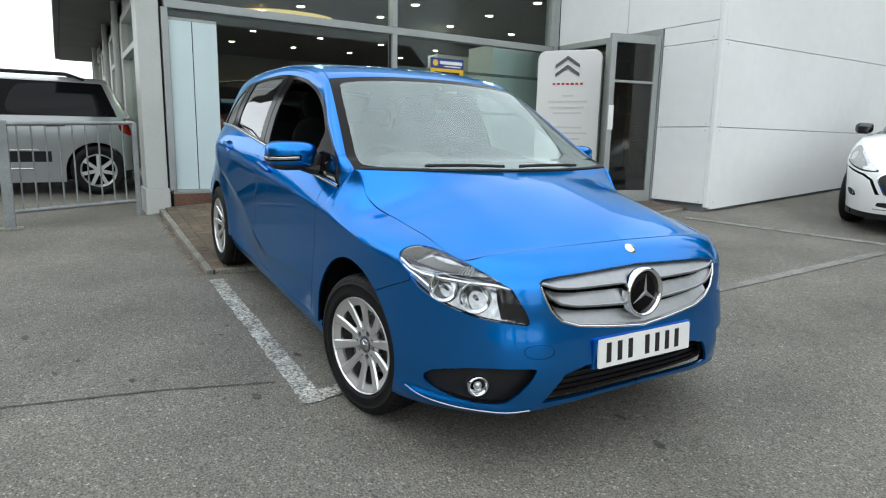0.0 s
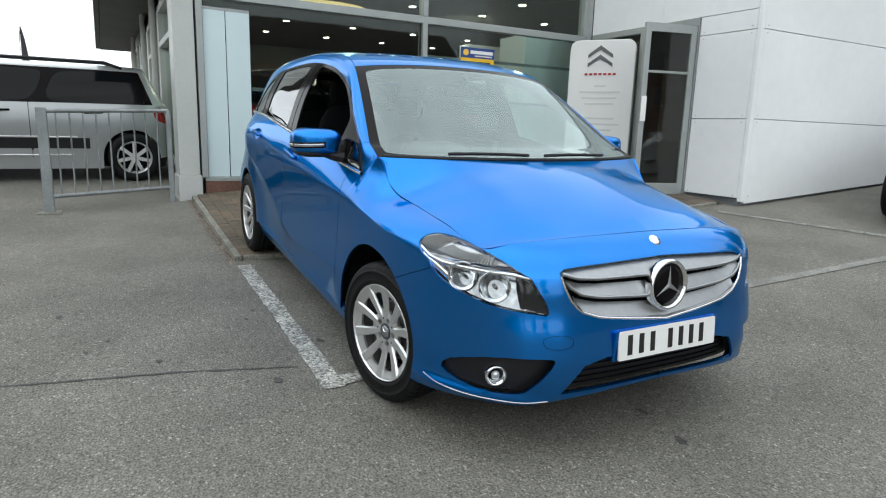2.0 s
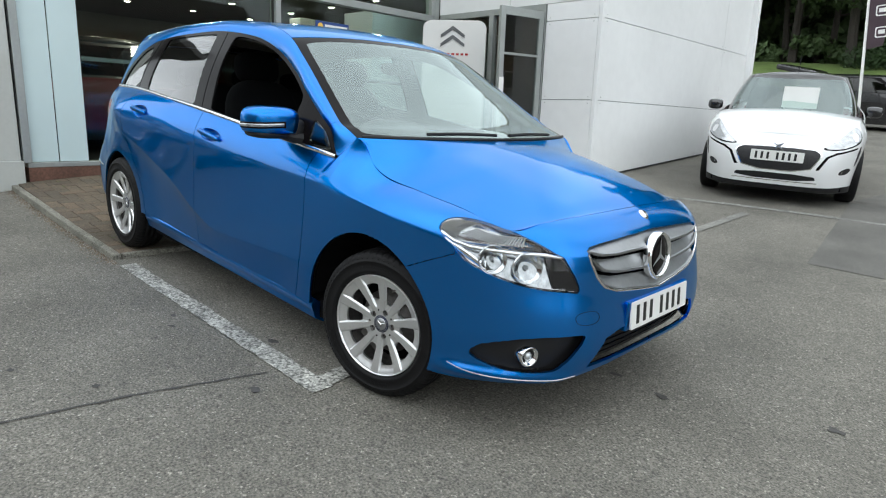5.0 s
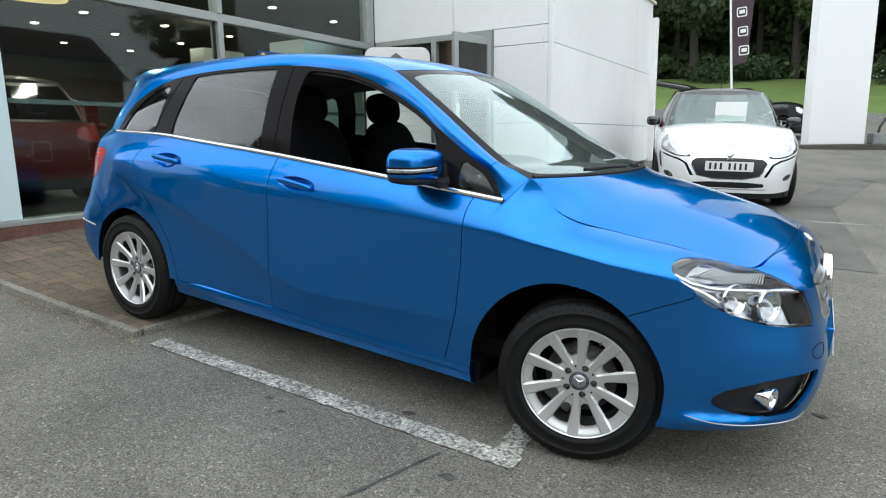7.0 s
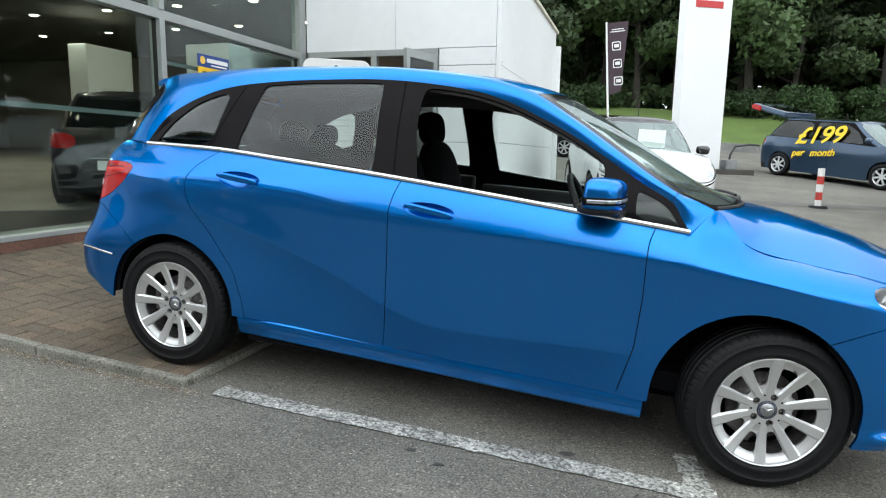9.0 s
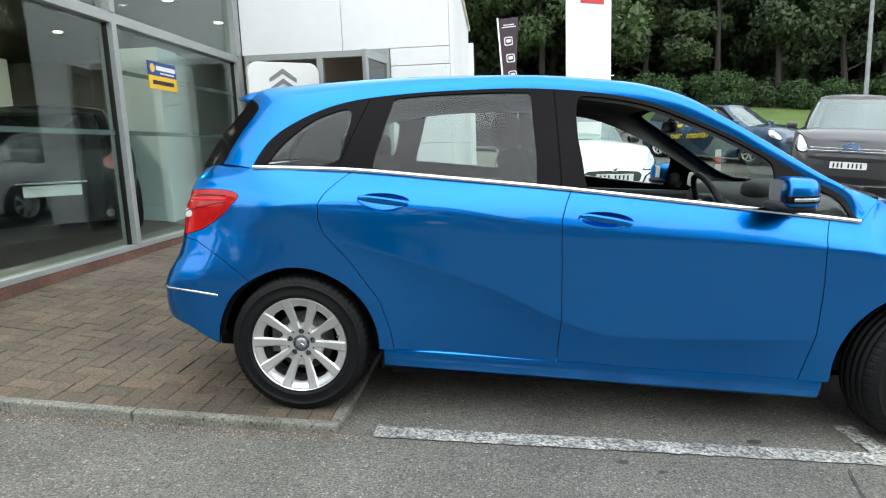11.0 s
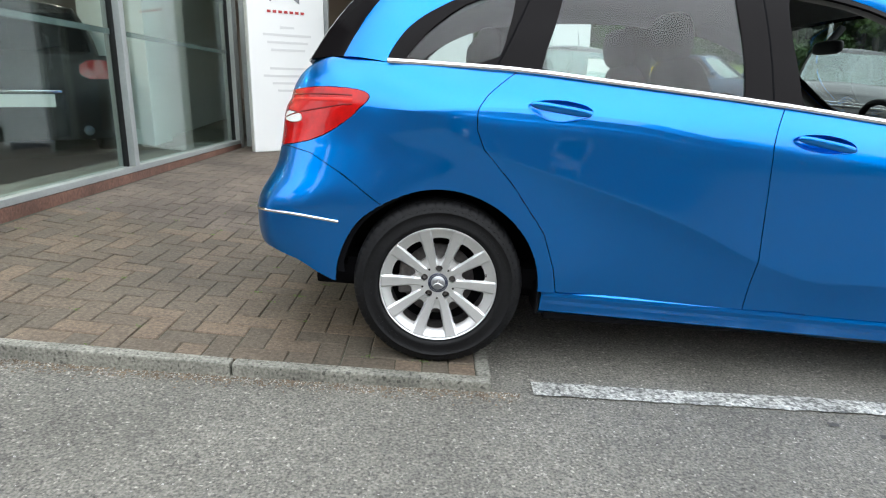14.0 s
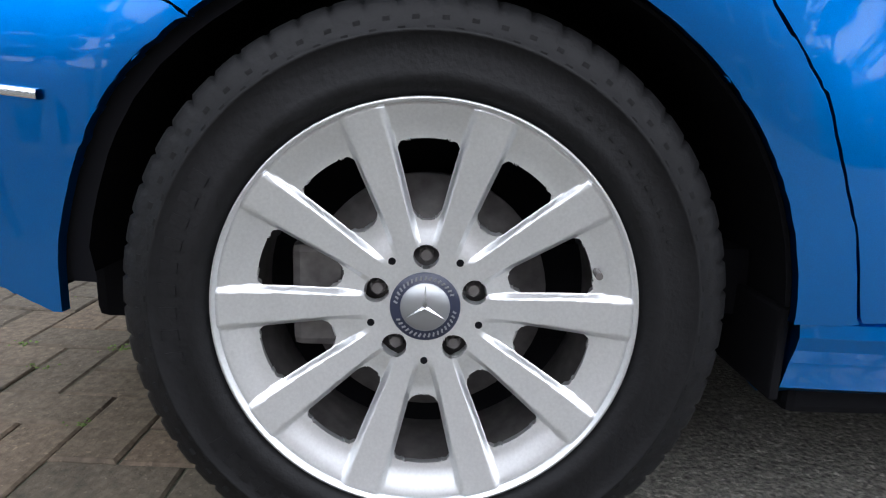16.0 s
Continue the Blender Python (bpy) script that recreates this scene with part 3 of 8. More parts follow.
def edged(P, N, T, gap, flange):
    """One panel of a skin: its rim drawn in by the gap and turned inwards by the flange."""
    used, T = np.unique(T, return_inverse=True)
    T = T.reshape(-1, 3)
    p, n = P[used].copy(), N[used].copy()
    E = np.concatenate([T[:, [0, 1]], T[:, [1, 2]], T[:, [2, 0]]])
    key = np.sort(E, 1)
    _, first, count = np.unique(key, axis=0, return_index=True, return_counts=True)
    rim = E[first[count == 1]]
    if gap and len(rim):
        total, hits = np.zeros_like(p), np.zeros(len(p))
        for k in range(2):
            np.add.at(total, E[:, k], p[E[:, 1 - k]] - p[E[:, k]])
            np.add.at(hits, E[:, k], 1)
        way = total / np.maximum(hits, 1)[:, None]
        way -= (way * n).sum(1)[:, None] * n
        way /= np.maximum(np.linalg.norm(way, axis=1), 1e-9)[:, None]
        on = np.unique(rim)
        p[on] += gap * way[on]
    if flange and len(rim):
        m = len(p)
        turn, keep = p[rim], n[rim]
        side = np.cross(turn[:, 1] - turn[:, 0], keep.mean(1))
        side /= np.maximum(np.linalg.norm(side, axis=1), 1e-9)[:, None]
        quad = np.concatenate([turn[:, 0], turn[:, 1], turn[:, 1] - flange * keep[:, 1], turn[:, 0] - flange * keep[:, 0]])
        k = len(rim)
        ids = m + np.arange(k)
        p = np.concatenate([p, quad])
        n = np.concatenate([n, side, side, side, side])
        T = np.concatenate([T, np.c_[ids + k, ids, ids + 3 * k], np.c_[ids + k, ids + 3 * k, ids + 2 * k]])
    return p, n, T


def panel(name, data, material, parent, label="", flip=False):
    """A part from skin(): flip mirrors it to the other side."""
    p, n, T = data
    if flip:
        p, n, T = p * (1, -1, 1), n * (1, -1, 1), T[:, ::-1]
    me = bpy.data.meshes.new(name)
    me.vertices.add(len(p))
    me.vertices.foreach_set("co", p.ravel())
    me.loops.add(T.size)
    me.loops.foreach_set("vertex_index", T.ravel().astype(np.int32))
    me.polygons.add(len(T))
    me.polygons.foreach_set("loop_start", np.arange(0, T.size, 3, dtype=np.int32))
    me.polygons.foreach_set("use_smooth", np.ones(len(T), bool))
    me.update()
    me.normals_split_custom_set_from_vertices(n.tolist())
    return link(name, me, material, parent, label, False)


def lathe(profile, seg=64, shape=None):
    """Turns a profile of (radius, y) round the y axis."""
    bm = bmesh.new()
    rings = []
    for k, (r, y) in enumerate(profile):
        row = []
        for i in range(seg):
            t = 2 * math.pi * i / seg
            rr = r + (shape(k, i) if shape else 0)
            row.append(bm.verts.new((rr * math.cos(t), y, rr * math.sin(t))))
        rings.append(row)
    for a, b in zip(rings, rings[1:]):
        for i in range(seg):
            j = (i + 1) % seg
            bm.faces.new((a[i], a[j], b[j], b[i]))
    return bm


def ribbon(points, normals, width, thick):
    """A flat strip along a line on a skin."""
    bm = bmesh.new()
    rows = []
    n = len(points)
    for k in range(n):
        p, m = Vector(points[k]), Vector(normals[k]).normalized()
        d = (Vector(points[min(k + 1, n - 1)]) - Vector(points[max(k - 1, 0)])).normalized()
        s = d.cross(m).normalized() * width / 2
        rows.append([bm.verts.new(q) for q in (p - s, p - s * 0.8 + m * thick, p + s * 0.8 + m * thick, p + s)])
    for a, b in zip(rows, rows[1:]):
        for i in range(3):
            bm.faces.new((a[i], a[i + 1], b[i + 1], b[i]))
    bmesh.ops.recalc_face_normals(bm, faces=bm.faces)
    return bm


def tube(points, radius, seg=8):
    bm = bmesh.new()
    rows, n = [], len(points)
    for k in range(n):
        p = Vector(points[k])
        d = (Vector(points[min(k + 1, n - 1)]) - Vector(points[max(k - 1, 0)])).normalized()
        q = d.to_track_quat("Z", "Y")
        r = radius[k] if isinstance(radius, (list, tuple)) else radius
        rows.append([bm.verts.new(p + q @ Vector((r * math.cos(2 * math.pi * i / seg), r * math.sin(2 * math.pi * i / seg), 0))) for i in range(seg)])
    for a, b in zip(rows, rows[1:]):
        for i in range(seg):
            bm.faces.new((a[i], a[(i + 1) % seg], b[(i + 1) % seg], b[i]))
    for row in (rows[0], rows[-1]):
        bm.faces.new(row)
    bmesh.ops.recalc_face_normals(bm, faces=bm.faces)
    return bm


def blob(size, m=None, power=2.6, seg=24, rings=14):
    """A cushion-like rounded body."""
    bm = bmesh.new()
    bmesh.ops.create_uvsphere(bm, u_segments=seg, v_segments=rings, radius=1)
    for v in bm.verts:
        v.co = Vector([math.copysign(abs(c) ** (2 / power), c) * s for c, s in zip(v.co, size)])
    if m is not None:
        bmesh.ops.transform(bm, matrix=m, verts=bm.verts)
    return bm


def body(s, b):
    """The whole lower body: s above 0 is the car's right, below 0 its left."""
    p = hull(np.abs(s), b)
    p[..., 1] *= -np.sign(np.asarray(s, float) + 1e-9)
    return p


def body_normal(s, b):
    e = 0.004
    n = np.cross(body(s + e, b) - body(s - e, b), body(s, min(b + e, 2)) - body(s, b - e))
    n = n / np.linalg.norm(n)
    p = body(s, b)
    return n if n @ (p - core(p)) > 0 else -n


def core(P):
    c = np.zeros_like(P)
    c[..., 0] = np.clip(P[..., 0], -1.2, 1.3)
    c[..., 2] = 0.5
    return c


def both(poly):
    """An outline on the car's right and its twin on the left."""
    return poly, [(-s, b) for s, b in poly]


# wheel openings: middle, half length, height over the hub
ARCH = {1.29: (0.368, 0.366), -1.357: (0.372, 0.352)}


def arch(c):
    ra, rb = ARCH[c]
    pts = [(c + ra * math.cos(radians(a)), 0.31 + rb * math.sin(radians(a))) for a in range(0, 181, 5)]
    out = on_hull(pts)
    wide = on_hull([(c - ra - 0.006, 0.2), (c + ra + 0.006, 0.2)])
    return out + [wide[0], (wide[0][0], -0.2), (wide[1][0], -0.2), wide[1]]


def oval(s0, b0, ra, rb, n=28):
    return [(s0 + ra * math.cos(2 * math.pi * i / n), b0 + rb * math.sin(2 * math.pi * i / n)) for i in range(n)]


SX = lambda x: float(s_of_x(x))
LAMP = rounded([(1.10, 1.26), (1.141, 1.58), (1.133, 1.80), (1.055, 2.0), (0.921, 2.03), (0.716, 1.47), (0.606, 1.02), (0.515, 0.775), (0.598, 0.795), (0.708, 0.804), (0.818, 0.84), (0.913, 0.886), (1.007, 0.959)], 2)
GRILLE_HALF = [(0.0, 1.335), (0.228, 1.295), (0.40, 1.255), (0.47, 1.21), (0.488, 1.13), (0.478, 0.96), (0.456, 0.877), (0.41, 0.795), (0.33, 0.752), (0.15, 0.715), (0.0, 0.69)]
GRILLE = GRILLE_HALF + [(-s, b) for s, b in GRILLE_HALF[::-1]]
FOG = rounded([(0.955, 0.36), (0.90, 0.435), (0.72, 0.51), (0.54, 0.525), (0.505, 0.51), (0.60, 0.305), (0.64, 0.28), (0.76, 0.268), (0.90, 0.305)], 1)
INTAKE_HALF = [(0.0, 0.50), (0.299, 0.505), (0.393, 0.466), (0.449, 0.347), (0.474, 0.285), (0.212, 0.30), (0.0, 0.305)]
INTAKE = INTAKE_HALF + [(-s, b) for s, b in INTAKE_HALF[::-1]]
TAIL_LAMP = rounded([(4.46, 1.325), (4.494, 1.0), (4.572, 0.904), (4.69, 0.825), (4.83, 0.79), (5.05, 0.77), (5.05, 1.10), (4.84, 1.20), (4.66, 1.29)], 2)
REVERSING = rounded([(4.735, 0.915), (4.76, 0.945), (4.88, 0.95), (4.90, 0.90), (4.78, 0.895)], 1)
FRONT_DOOR = on_hull([(-0.245, 1.2), (-0.223, 0.893), (-0.209, 0.721), (-0.199, 0.494), (-0.208, 0.290), (0.3, 0.281), (0.797, 0.274), (0.844, 0.482), (0.853, 0.678), (0.847, 0.845), (0.805, 1.2)])
FRONT_DOOR[0], FRONT_DOOR[-1] = (FRONT_DOOR[0][0], 2.05), (FRONT_DOOR[-1][0], 2.05)
REAR_DOOR = on_hull([(-1.182, 1.2), (-1.245, 1.0), (-1.264, 0.94), (-1.258, 0.88), (-1.227, 0.814), (-1.12, 0.705), (-0.985, 0.532), (-0.935, 0.40), (-0.918, 0.314), (-0.5, 0.299), (-0.208, 0.290), (-0.199, 0.494), (-0.209, 0.721), (-0.223, 0.893), (-0.245, 1.2)])
REAR_DOOR[0], REAR_DOOR[-1] = (REAR_DOOR[0][0], 2.05), (REAR_DOOR[-1][0], 2.05)
HANDLES = [(2.81, 1.36, 0.112, 0.19), (3.742, 1.25, 0.112, 0.20)]
BUMPER_SIDE = [(0.95, 2.05), (1.01, 0.95), (1.245, 0.742), (1.30, 0.13), (1.047, 0.13), (0.795, 0.14), (0.527, 0.219), (0.236, 0.262), (0.0, 0.272)]
BUMPER = BUMPER_SIDE + [(-s, b) for s, b in BUMPER_SIDE[::-1]]
REAR_BUMPER = [(4.352, 0.584), (4.533, 0.694), (4.69, 0.775), (4.80, 0.79), (5.05, 0.76), (S_END + 0.1, 0.75), (S_END + 0.1, 0.11), (4.6, 0.10), (4.30, 0.10), (4.30, 0.55)]
UNDER_TAIL = [(4.40, 0.175), (4.50, 0.20), (4.578, 0.235), (4.66, 0.28), (4.776, 0.315), (4.95, 0.33), (S_END + 0.1, 0.33), (S_END + 0.1, -0.2), (4.40, -0.2)]
TAILGATE = [(4.93, 0.74), (S_END + 0.1, 0.74), (S_END + 0.1, 2.05), (4.78, 2.05), (4.84, 1.18)]
SILL_LINE = on_hull([(x, 0.29 - 0.022 * x) for x in (-1.06, -0.6, 0.0, 0.5, 1.04)])
BELOW = SILL_LINE + [(SILL_LINE[-1][0], -0.2), (SILL_LINE[0][0], -0.2)]
UNDER_NOSE = [(0.60, 0.20), (0.795, 0.170), (0.965, 0.150), (1.06, 0.146), (1.30, 0.15), (1.45, 0.165), (1.45, -0.2), (0.60, -0.2)]
QUARTER = [(SX(-0.6), 2.05), (SX(-0.6), 0.0), (4.9, 0.0), (4.95, 2.05)]
WING = [(0.9, 2.05), (0.9, 0.0), (SX(0.6), 0.0), (SX(0.6), 2.05)]


def car_lower(car):
    rows = []
    for c in ARCH:
        rows += [(None, p) for p in both(arch(c))]
    rows += [(None, p) for p in both(BELOW)] + [(None, p) for p in both(UNDER_NOSE)] + [(None, p) for p in both(UNDER_TAIL)]
    rows += [(None, GRILLE), (None, INTAKE)]
    rows += [(None, p) for p in both(FOG)]
    rows += [(("reversing_lamp", side), p) for side, p in zip("rl", both(REVERSING))]
    rows += [(None, p) for h in HANDLES for p in both(oval(*h))]
    for name, poly in (("headlamp", LAMP), ("tail_lamp", TAIL_LAMP), ("front_door", FRONT_DOOR), ("rear_door", REAR_DOOR)):
        for side, p in zip("rl", both(poly)):
            rows.append(((name, side), p))
    rows.append((("front_bumper", "c"), BUMPER))
    rows += [(("rear_bumper", "c"), p) for p in both(REAR_BUMPER)]
    rows += [(("tailgate", "c"), p) for p in both(TAILGATE)]
    for name, poly in (("rear_wing", QUARTER), ("front_wing", WING)):
        for side, p in zip("rl", both(poly)):
            rows.append(((name, side), p))
    s_line = np.linspace(-S_END, S_END, 1101)
    b_line = np.r_[np.linspace(0, 1, 80)[:-1], np.linspace(1, 2, 80)]
    got = skin(body, s_line, b_line, rows, (1.0, 0.62), core)
    labels = {"headlamp": "clear headlamp lens", "tail_lamp": "red tail lamp", "reversing_lamp": "white reversing lamp"}
    made = {}
    for (name, side), data in got.items():
        mat = {"headlamp": CLEAR_LENS, "tail_lamp": RED_LENS, "reversing_lamp": PLATE_WHITE}.get(name, BLUE)
        if name == "headlamp":
            lens = data
            lamp = new("headlamp")
            lamp.parent = car
            panel("lens", lens, CLEAR_LENS, lamp, "clear headlamp lens")
            made[(name, side)] = lamp
        else:
            made[(name, side)] = panel(name, data, mat, car, labels.get(name, ""))
    # dark lining under the gaps
    shell_rows = [r for r in rows if r[0] is None and r[1] is not None] + [(None, p) for p in both(LAMP)] + [(("lining", "c"), None)]

    def lined(s, b):
        p = body(s, b)
        p[..., 0] = np.where(np.abs(p[..., 0]) > 1.5, p[..., 0] - np.sign(p[..., 0]) * 0.02, p[..., 0])
        p[..., 1] -= np.clip(p[..., 1], -0.018, 0.018)
        return p

    low = [(None, [(-6, 0.24), (6, 0.24), (6, -0.3), (-6, -0.3)])]
    for key, data in skin(lined, np.linspace(-S_END, S_END, 411), np.linspace(0, 2, 50), low + shell_rows, (1.0, 0.62), core, 0, 0).items():
        panel("body_lining", data, DARK_INNER, car, "dark lining under the panel gaps")
    return made


def lamp_insides(lamp, side):
    """Reflectors, turn signal and housing behind a headlamp's lens; side 1 is the car's right."""
    def at(s, b, deep):
        s *= side
        return Vector(body(s, b) - deep * body_normal(s, b))

    def inner(s, b):
        p = body(s, b)
        k = np.clip(np.sin(np.clip((np.abs(s) - 0.5) / 0.62, 0, 1) * np.pi) * 1.6, 0, 1) * np.clip((b - 0.74) * 3, 0, 1)
        out = np.stack([p[..., 0] - 0.06 * k - 0.008, p[..., 1] - np.sign(p[..., 1]) * (0.04 * k + 0.006), p[..., 2]], -1)
        return out

    lo, hi = sorted((0.48 * side, 1.2 * side))
    for _, data in skin(inner, np.linspace(lo, hi, 60), np.linspace(0.7, 2, 40), [(1, [(s * side, b) for s, b in LAMP])], (1, 0.62), core, 0, 0).items():
        panel("housing", data, surface_lamp_dark, lamp, "dark grey lamp housing")
    ahead = Vector((1, -0.22 * side, 0.02)).normalized()
    turn = ahead.to_track_quat("-Y", "Z").to_matrix().to_4x4()
    for s, b, r, deep in ((0.865, 0.955, 0.052, 0.024), (0.735, 0.925, 0.056, 0.024)):
        m = Matrix.Translation(at(s, b, deep)) @ (Vector(body_normal(s * side, b)) + ahead).to_track_quat("-Y", "Z").to_matrix().to_4x4()
        bm = lathe([(0.010, 0.034), (r * 0.45, 0.024), (r * 0.8, 0.008), (r, -0.013), (r * 1.025, -0.013), (r * 1.025, -0.002)], 28)
        bmesh.ops.transform(bm, matrix=m, verts=bm.verts)
        part("reflector", bm, LAMP_BOWL, lamp, "chrome reflector bowl", True)
        bm = blob((r * 0.14, r * 0.34, r * 0.14), m @ Matrix.Translation((0, 0.008, 0)), 2.0, 16, 10)
        part("bulb_cap", bm, SILVER, lamp, "silver bulb shield", True)
    # bright brow between the turn signal and the main beams
    line = [(1.09, 1.25), (1.02, 1.12), (0.95, 1.06), (0.86, 1.045), (0.76, 1.04), (0.66, 1.06), (0.60, 1.00)]
    pts = [at(s, b, 0.012) for s, b in line]
    nor = [Vector(body_normal(s * side, b)) for s, b in line]
    part("chrome_brow", ribbon(pts, nor, 0.014, 0.005), CHROME, lamp, "bright chrome strip", True)
    lo, hi = sorted((0.50 * side, 0.655 * side))
    dark = rounded([(0.655, 1.18), (0.60, 0.99), (0.52, 0.785), (0.60, 0.80), (0.655, 0.81)], 1)
    for _, data in skin(lambda s, b: inner(s, b) + np.array([0.010, 0, 0]), np.linspace(lo, hi, 24), np.linspace(0.74, 1.3, 24), [(1, [(s * side, b) for s, b in dark])], (1, 0.62), core, 0, 0).items():
        panel("dark_mask", data, BLACK_TRIM, lamp, "black inner mask of the lamp")
    line = [(1.06, 1.05), (0.98, 0.98), (0.91, 0.92)]
    part("chrome_corner", ribbon([at(s, b, 0.012) for s, b in line], [Vector(body_normal(s * side, b)) for s, b in line], 0.022, 0.004), CHROME, lamp, "bright chrome strip", True)
    bm = bmesh.new()
    for k in range(20):
        s = 1.03 - 0.0145 * k
        b = 1.62 - 0.008 * k
        p, q = at(s, b - 0.20, 0.02), at(s, b + 0.14, 0.012)
        add_rod(bm, p, q, 0.0032, seg=6)
    part("turn_signal", bm, SILVER, lamp, "ribbed silver turn signal reflector")


surface_lamp_dark = surface("lamp_housing", (0.42, 0.425, 0.43), 0.16, 0.92, blotch=(26, 0.4))
LAMP_BOWL = surface("lamp_bowl", (0.74, 0.75, 0.76), 0.10, 1.0, blotch=(30, 0.25))
surface_lamp_glass = surface("lamp_glass", (0.55, 0.58, 0.60), 0.05, 0.6, coat=1.0)


def car_nose(car):
    top = lambda s: float(np.interp(abs(s), [p[0] for p in GRILLE_HALF[:5]], [p[1] for p in GRILLE_HALF[:5]]))
    low_pts = GRILLE_HALF[:4:-1]
    bottom = lambda s: float(np.interp(abs(s), [p[0] for p in low_pts], [p[1] for p in low_pts]))
    grille = new("grille")
    grille.parent = car
    grille["label"] = "silver louvred radiator grille"

    def sunk(deep):
        def fn(s, b):
            p = body(s, b)
            return np.stack([p[..., 0] - deep, p[..., 1], p[..., 2]], -1)
        return fn

    for key, data in skin(sunk(0.06), np.linspace(-0.54, 0.54, 60), np.linspace(0.66, 1.42, 30), [(1, GRILLE)], (1, 0.62), core, 0, 0).items():
        panel("mesh_backing", data, DARK_INNER, grille)
    for v0, v1 in ((0.0, 0.29), (0.385, 0.64), (0.735, 1.0)):
        bm, rows, lips = bmesh.new(), [], []
        lim = 0.482 - 0.055 * v1 ** 3
        for s in np.linspace(-lim, lim, 61):
            bt, bb = top(s), bottom(s)
            line = np.linspace(bb, bt, 60)
            height = body(np.full(60, float(s)), line)[:, 2]
            b0, b1 = (float(np.interp(height[-1] + (height[0] - height[-1]) * v, height, line)) for v in (v0, v1))
            p, q = body(float(s), b0), body(float(s), b1)
            dz = p[2] - q[2]
            lips.append(Vector((q[0] - 0.001, q[1], q[2] + 0.008)))
            rows.append([bm.verts.new((p[0] - 0.030, p[1], p[2])), bm.verts.new((q[0] - 0.010, q[1], q[2] + 0.20 * dz)), bm.verts.new((q[0] - 0.003, q[1], q[2] + 0.16 * dz)),
                         bm.verts.new((q[0] - 0.002, q[1], q[2] + 0.03 * dz)), bm.verts.new((q[0] - 0.008, q[1], q[2])), bm.verts.new((q[0] - 0.045, q[1], q[2] + 0.03 * dz))])
        for a, b in zip(rows, rows[1:]):
            for i in range(5):
                bm.faces.new((a[i], a[i + 1], b[i + 1], b[i]))
        louvre = part("louvre", bm, SILVER, grille, "silver painted louvre with a bright lower edge")
        for sgn in (1, -1):
            lip = [v for v in lips if v.y * sgn > 0.088]
            part("louvre_lip", ribbon(lip, [Vector((1, 0, 0.15))] * len(lip), 0.012, 0.003), SATIN, louvre, "bright lower edge", True)
    for s in np.linspace(-0.46, 0.46, 23):
        bt, bb = top(s), bottom(s)
        p, q = body(float(s), bt + (bb - bt) * 0.06), body(float(s), bt + (bb - bt) * 0.94)
        part("rib", box((min(p[0], q[0]) - 0.055, p[1] - 0.003, q[2]), (min(p[0], q[0]) - 0.022, p[1] + 0.003, p[2])), BLACK_PLASTIC, grille)
    line = [(s, bottom(s) + 0.004) for s in np.linspace(-0.474, 0.474, 41)]
    line = [(-0.486, 1.05)] + line + [(0.486, 1.05)]
    part("grille_frame", ribbon([Vector(body(s, b)) for s, b in line], [Vector(body_normal(s, b)) for s, b in line], 0.010, 0.005), CHROME, grille, "chrome lower grille frame", True)
    # round emblem: chrome ring, black face, plain three-armed shape
    emblem = new("front_emblem")
    emblem.parent = car
    turn = Matrix.Translation((2.100, 0, 0.668)) @ Matrix.Rotation(radians(90), 4, "Z") @ Matrix.Rotation(radians(-6), 4, "X")
    emblem.matrix_local = turn
    bm = lathe([(0.098, 0.02), (0.099, -0.006), (0.094, -0.014), (0.086, -0.012), (0.082, -0.002)], 48)
    part("ring", bm, CHROME, emblem, "chrome ring", True)
    bm = lathe([(0.0005, -0.008), (0.05, -0.007), (0.083, -0.003), (0.083, 0.02)], 48)
    part("face", bm, BLACK_TRIM, emblem, "black glossy face", True)
    star_shape(emblem, 0.078, -0.0085, SILVER)
    bm = lathe([(0.0004, -0.006), (0.018, -0.005), (0.025, 0.0), (0.026, 0.006)], 28)
    bmesh.ops.transform(bm, matrix=Matrix.Translation((2.008, 0, 0.823)) @ Matrix.Rotation(radians(90), 4, "Z") @ Matrix.Rotation(radians(-52), 4, "X"), verts=bm.verts)
    part("bonnet_badge", bm, CHROME, car, "small round silver badge", True)
    # lower openings
    for key, data in skin(sunk(0.055), np.linspace(-0.74, 0.74, 74), np.linspace(0.16, 0.62, 22), [(1, [(1.36 * s, 0.4 + 1.3 * (b - 0.4)) for s, b in INTAKE])], (1, 0.62), core, 0, 0).items():
        panel("lower_intake", data, BLACK_PLASTIC, car, "black lower air intake mesh")
    bm = bmesh.new()
    for k in range(5):
        zz = 0.315 + 0.024 * k
        for s in np.linspace(-0.42, 0.40, 30):
            p, q = body(float(s), b_of(abs(s), zz)), body(float(s) + 0.0275, b_of(abs(s), zz))
            add_rod(bm, (p[0] - 0.05, p[1], p[2]), (q[0] - 0.05, q[1], q[2]), 0.003, seg=5, caps=False)
    part("intake_mesh", bm, BLACK_TRIM, car, "black intake bars")
    for side in (1, -1):
        fog = new("fog_lamp")
        fog.parent = car
        lo, hi = sorted((0.5 * side, 0.96 * side))
        for key, data in skin(sunk(0.045), np.linspace(lo, hi, 30), np.linspace(0.22, 0.55, 16), [(1, [(s * side, b) for s, b in FOG])], (1, 0.62), core, 0, 0).items():
            panel("recess", data, BLACK_PLASTIC, fog, "black fog lamp recess")
        m = Matrix.Translation((1.972, -0.672 * side, 0.350)) @ Matrix.Rotation(radians(90 - 18 * side), 4, "Z")
        bm = lathe([(0.036, 0.05), (0.040, -0.004), (0.036, -0.010), (0.031, -0.006), (0.022, 0.02), (0.002, 0.03)], 32)
        bmesh.ops.transform(bm, matrix=m, verts=bm.verts)
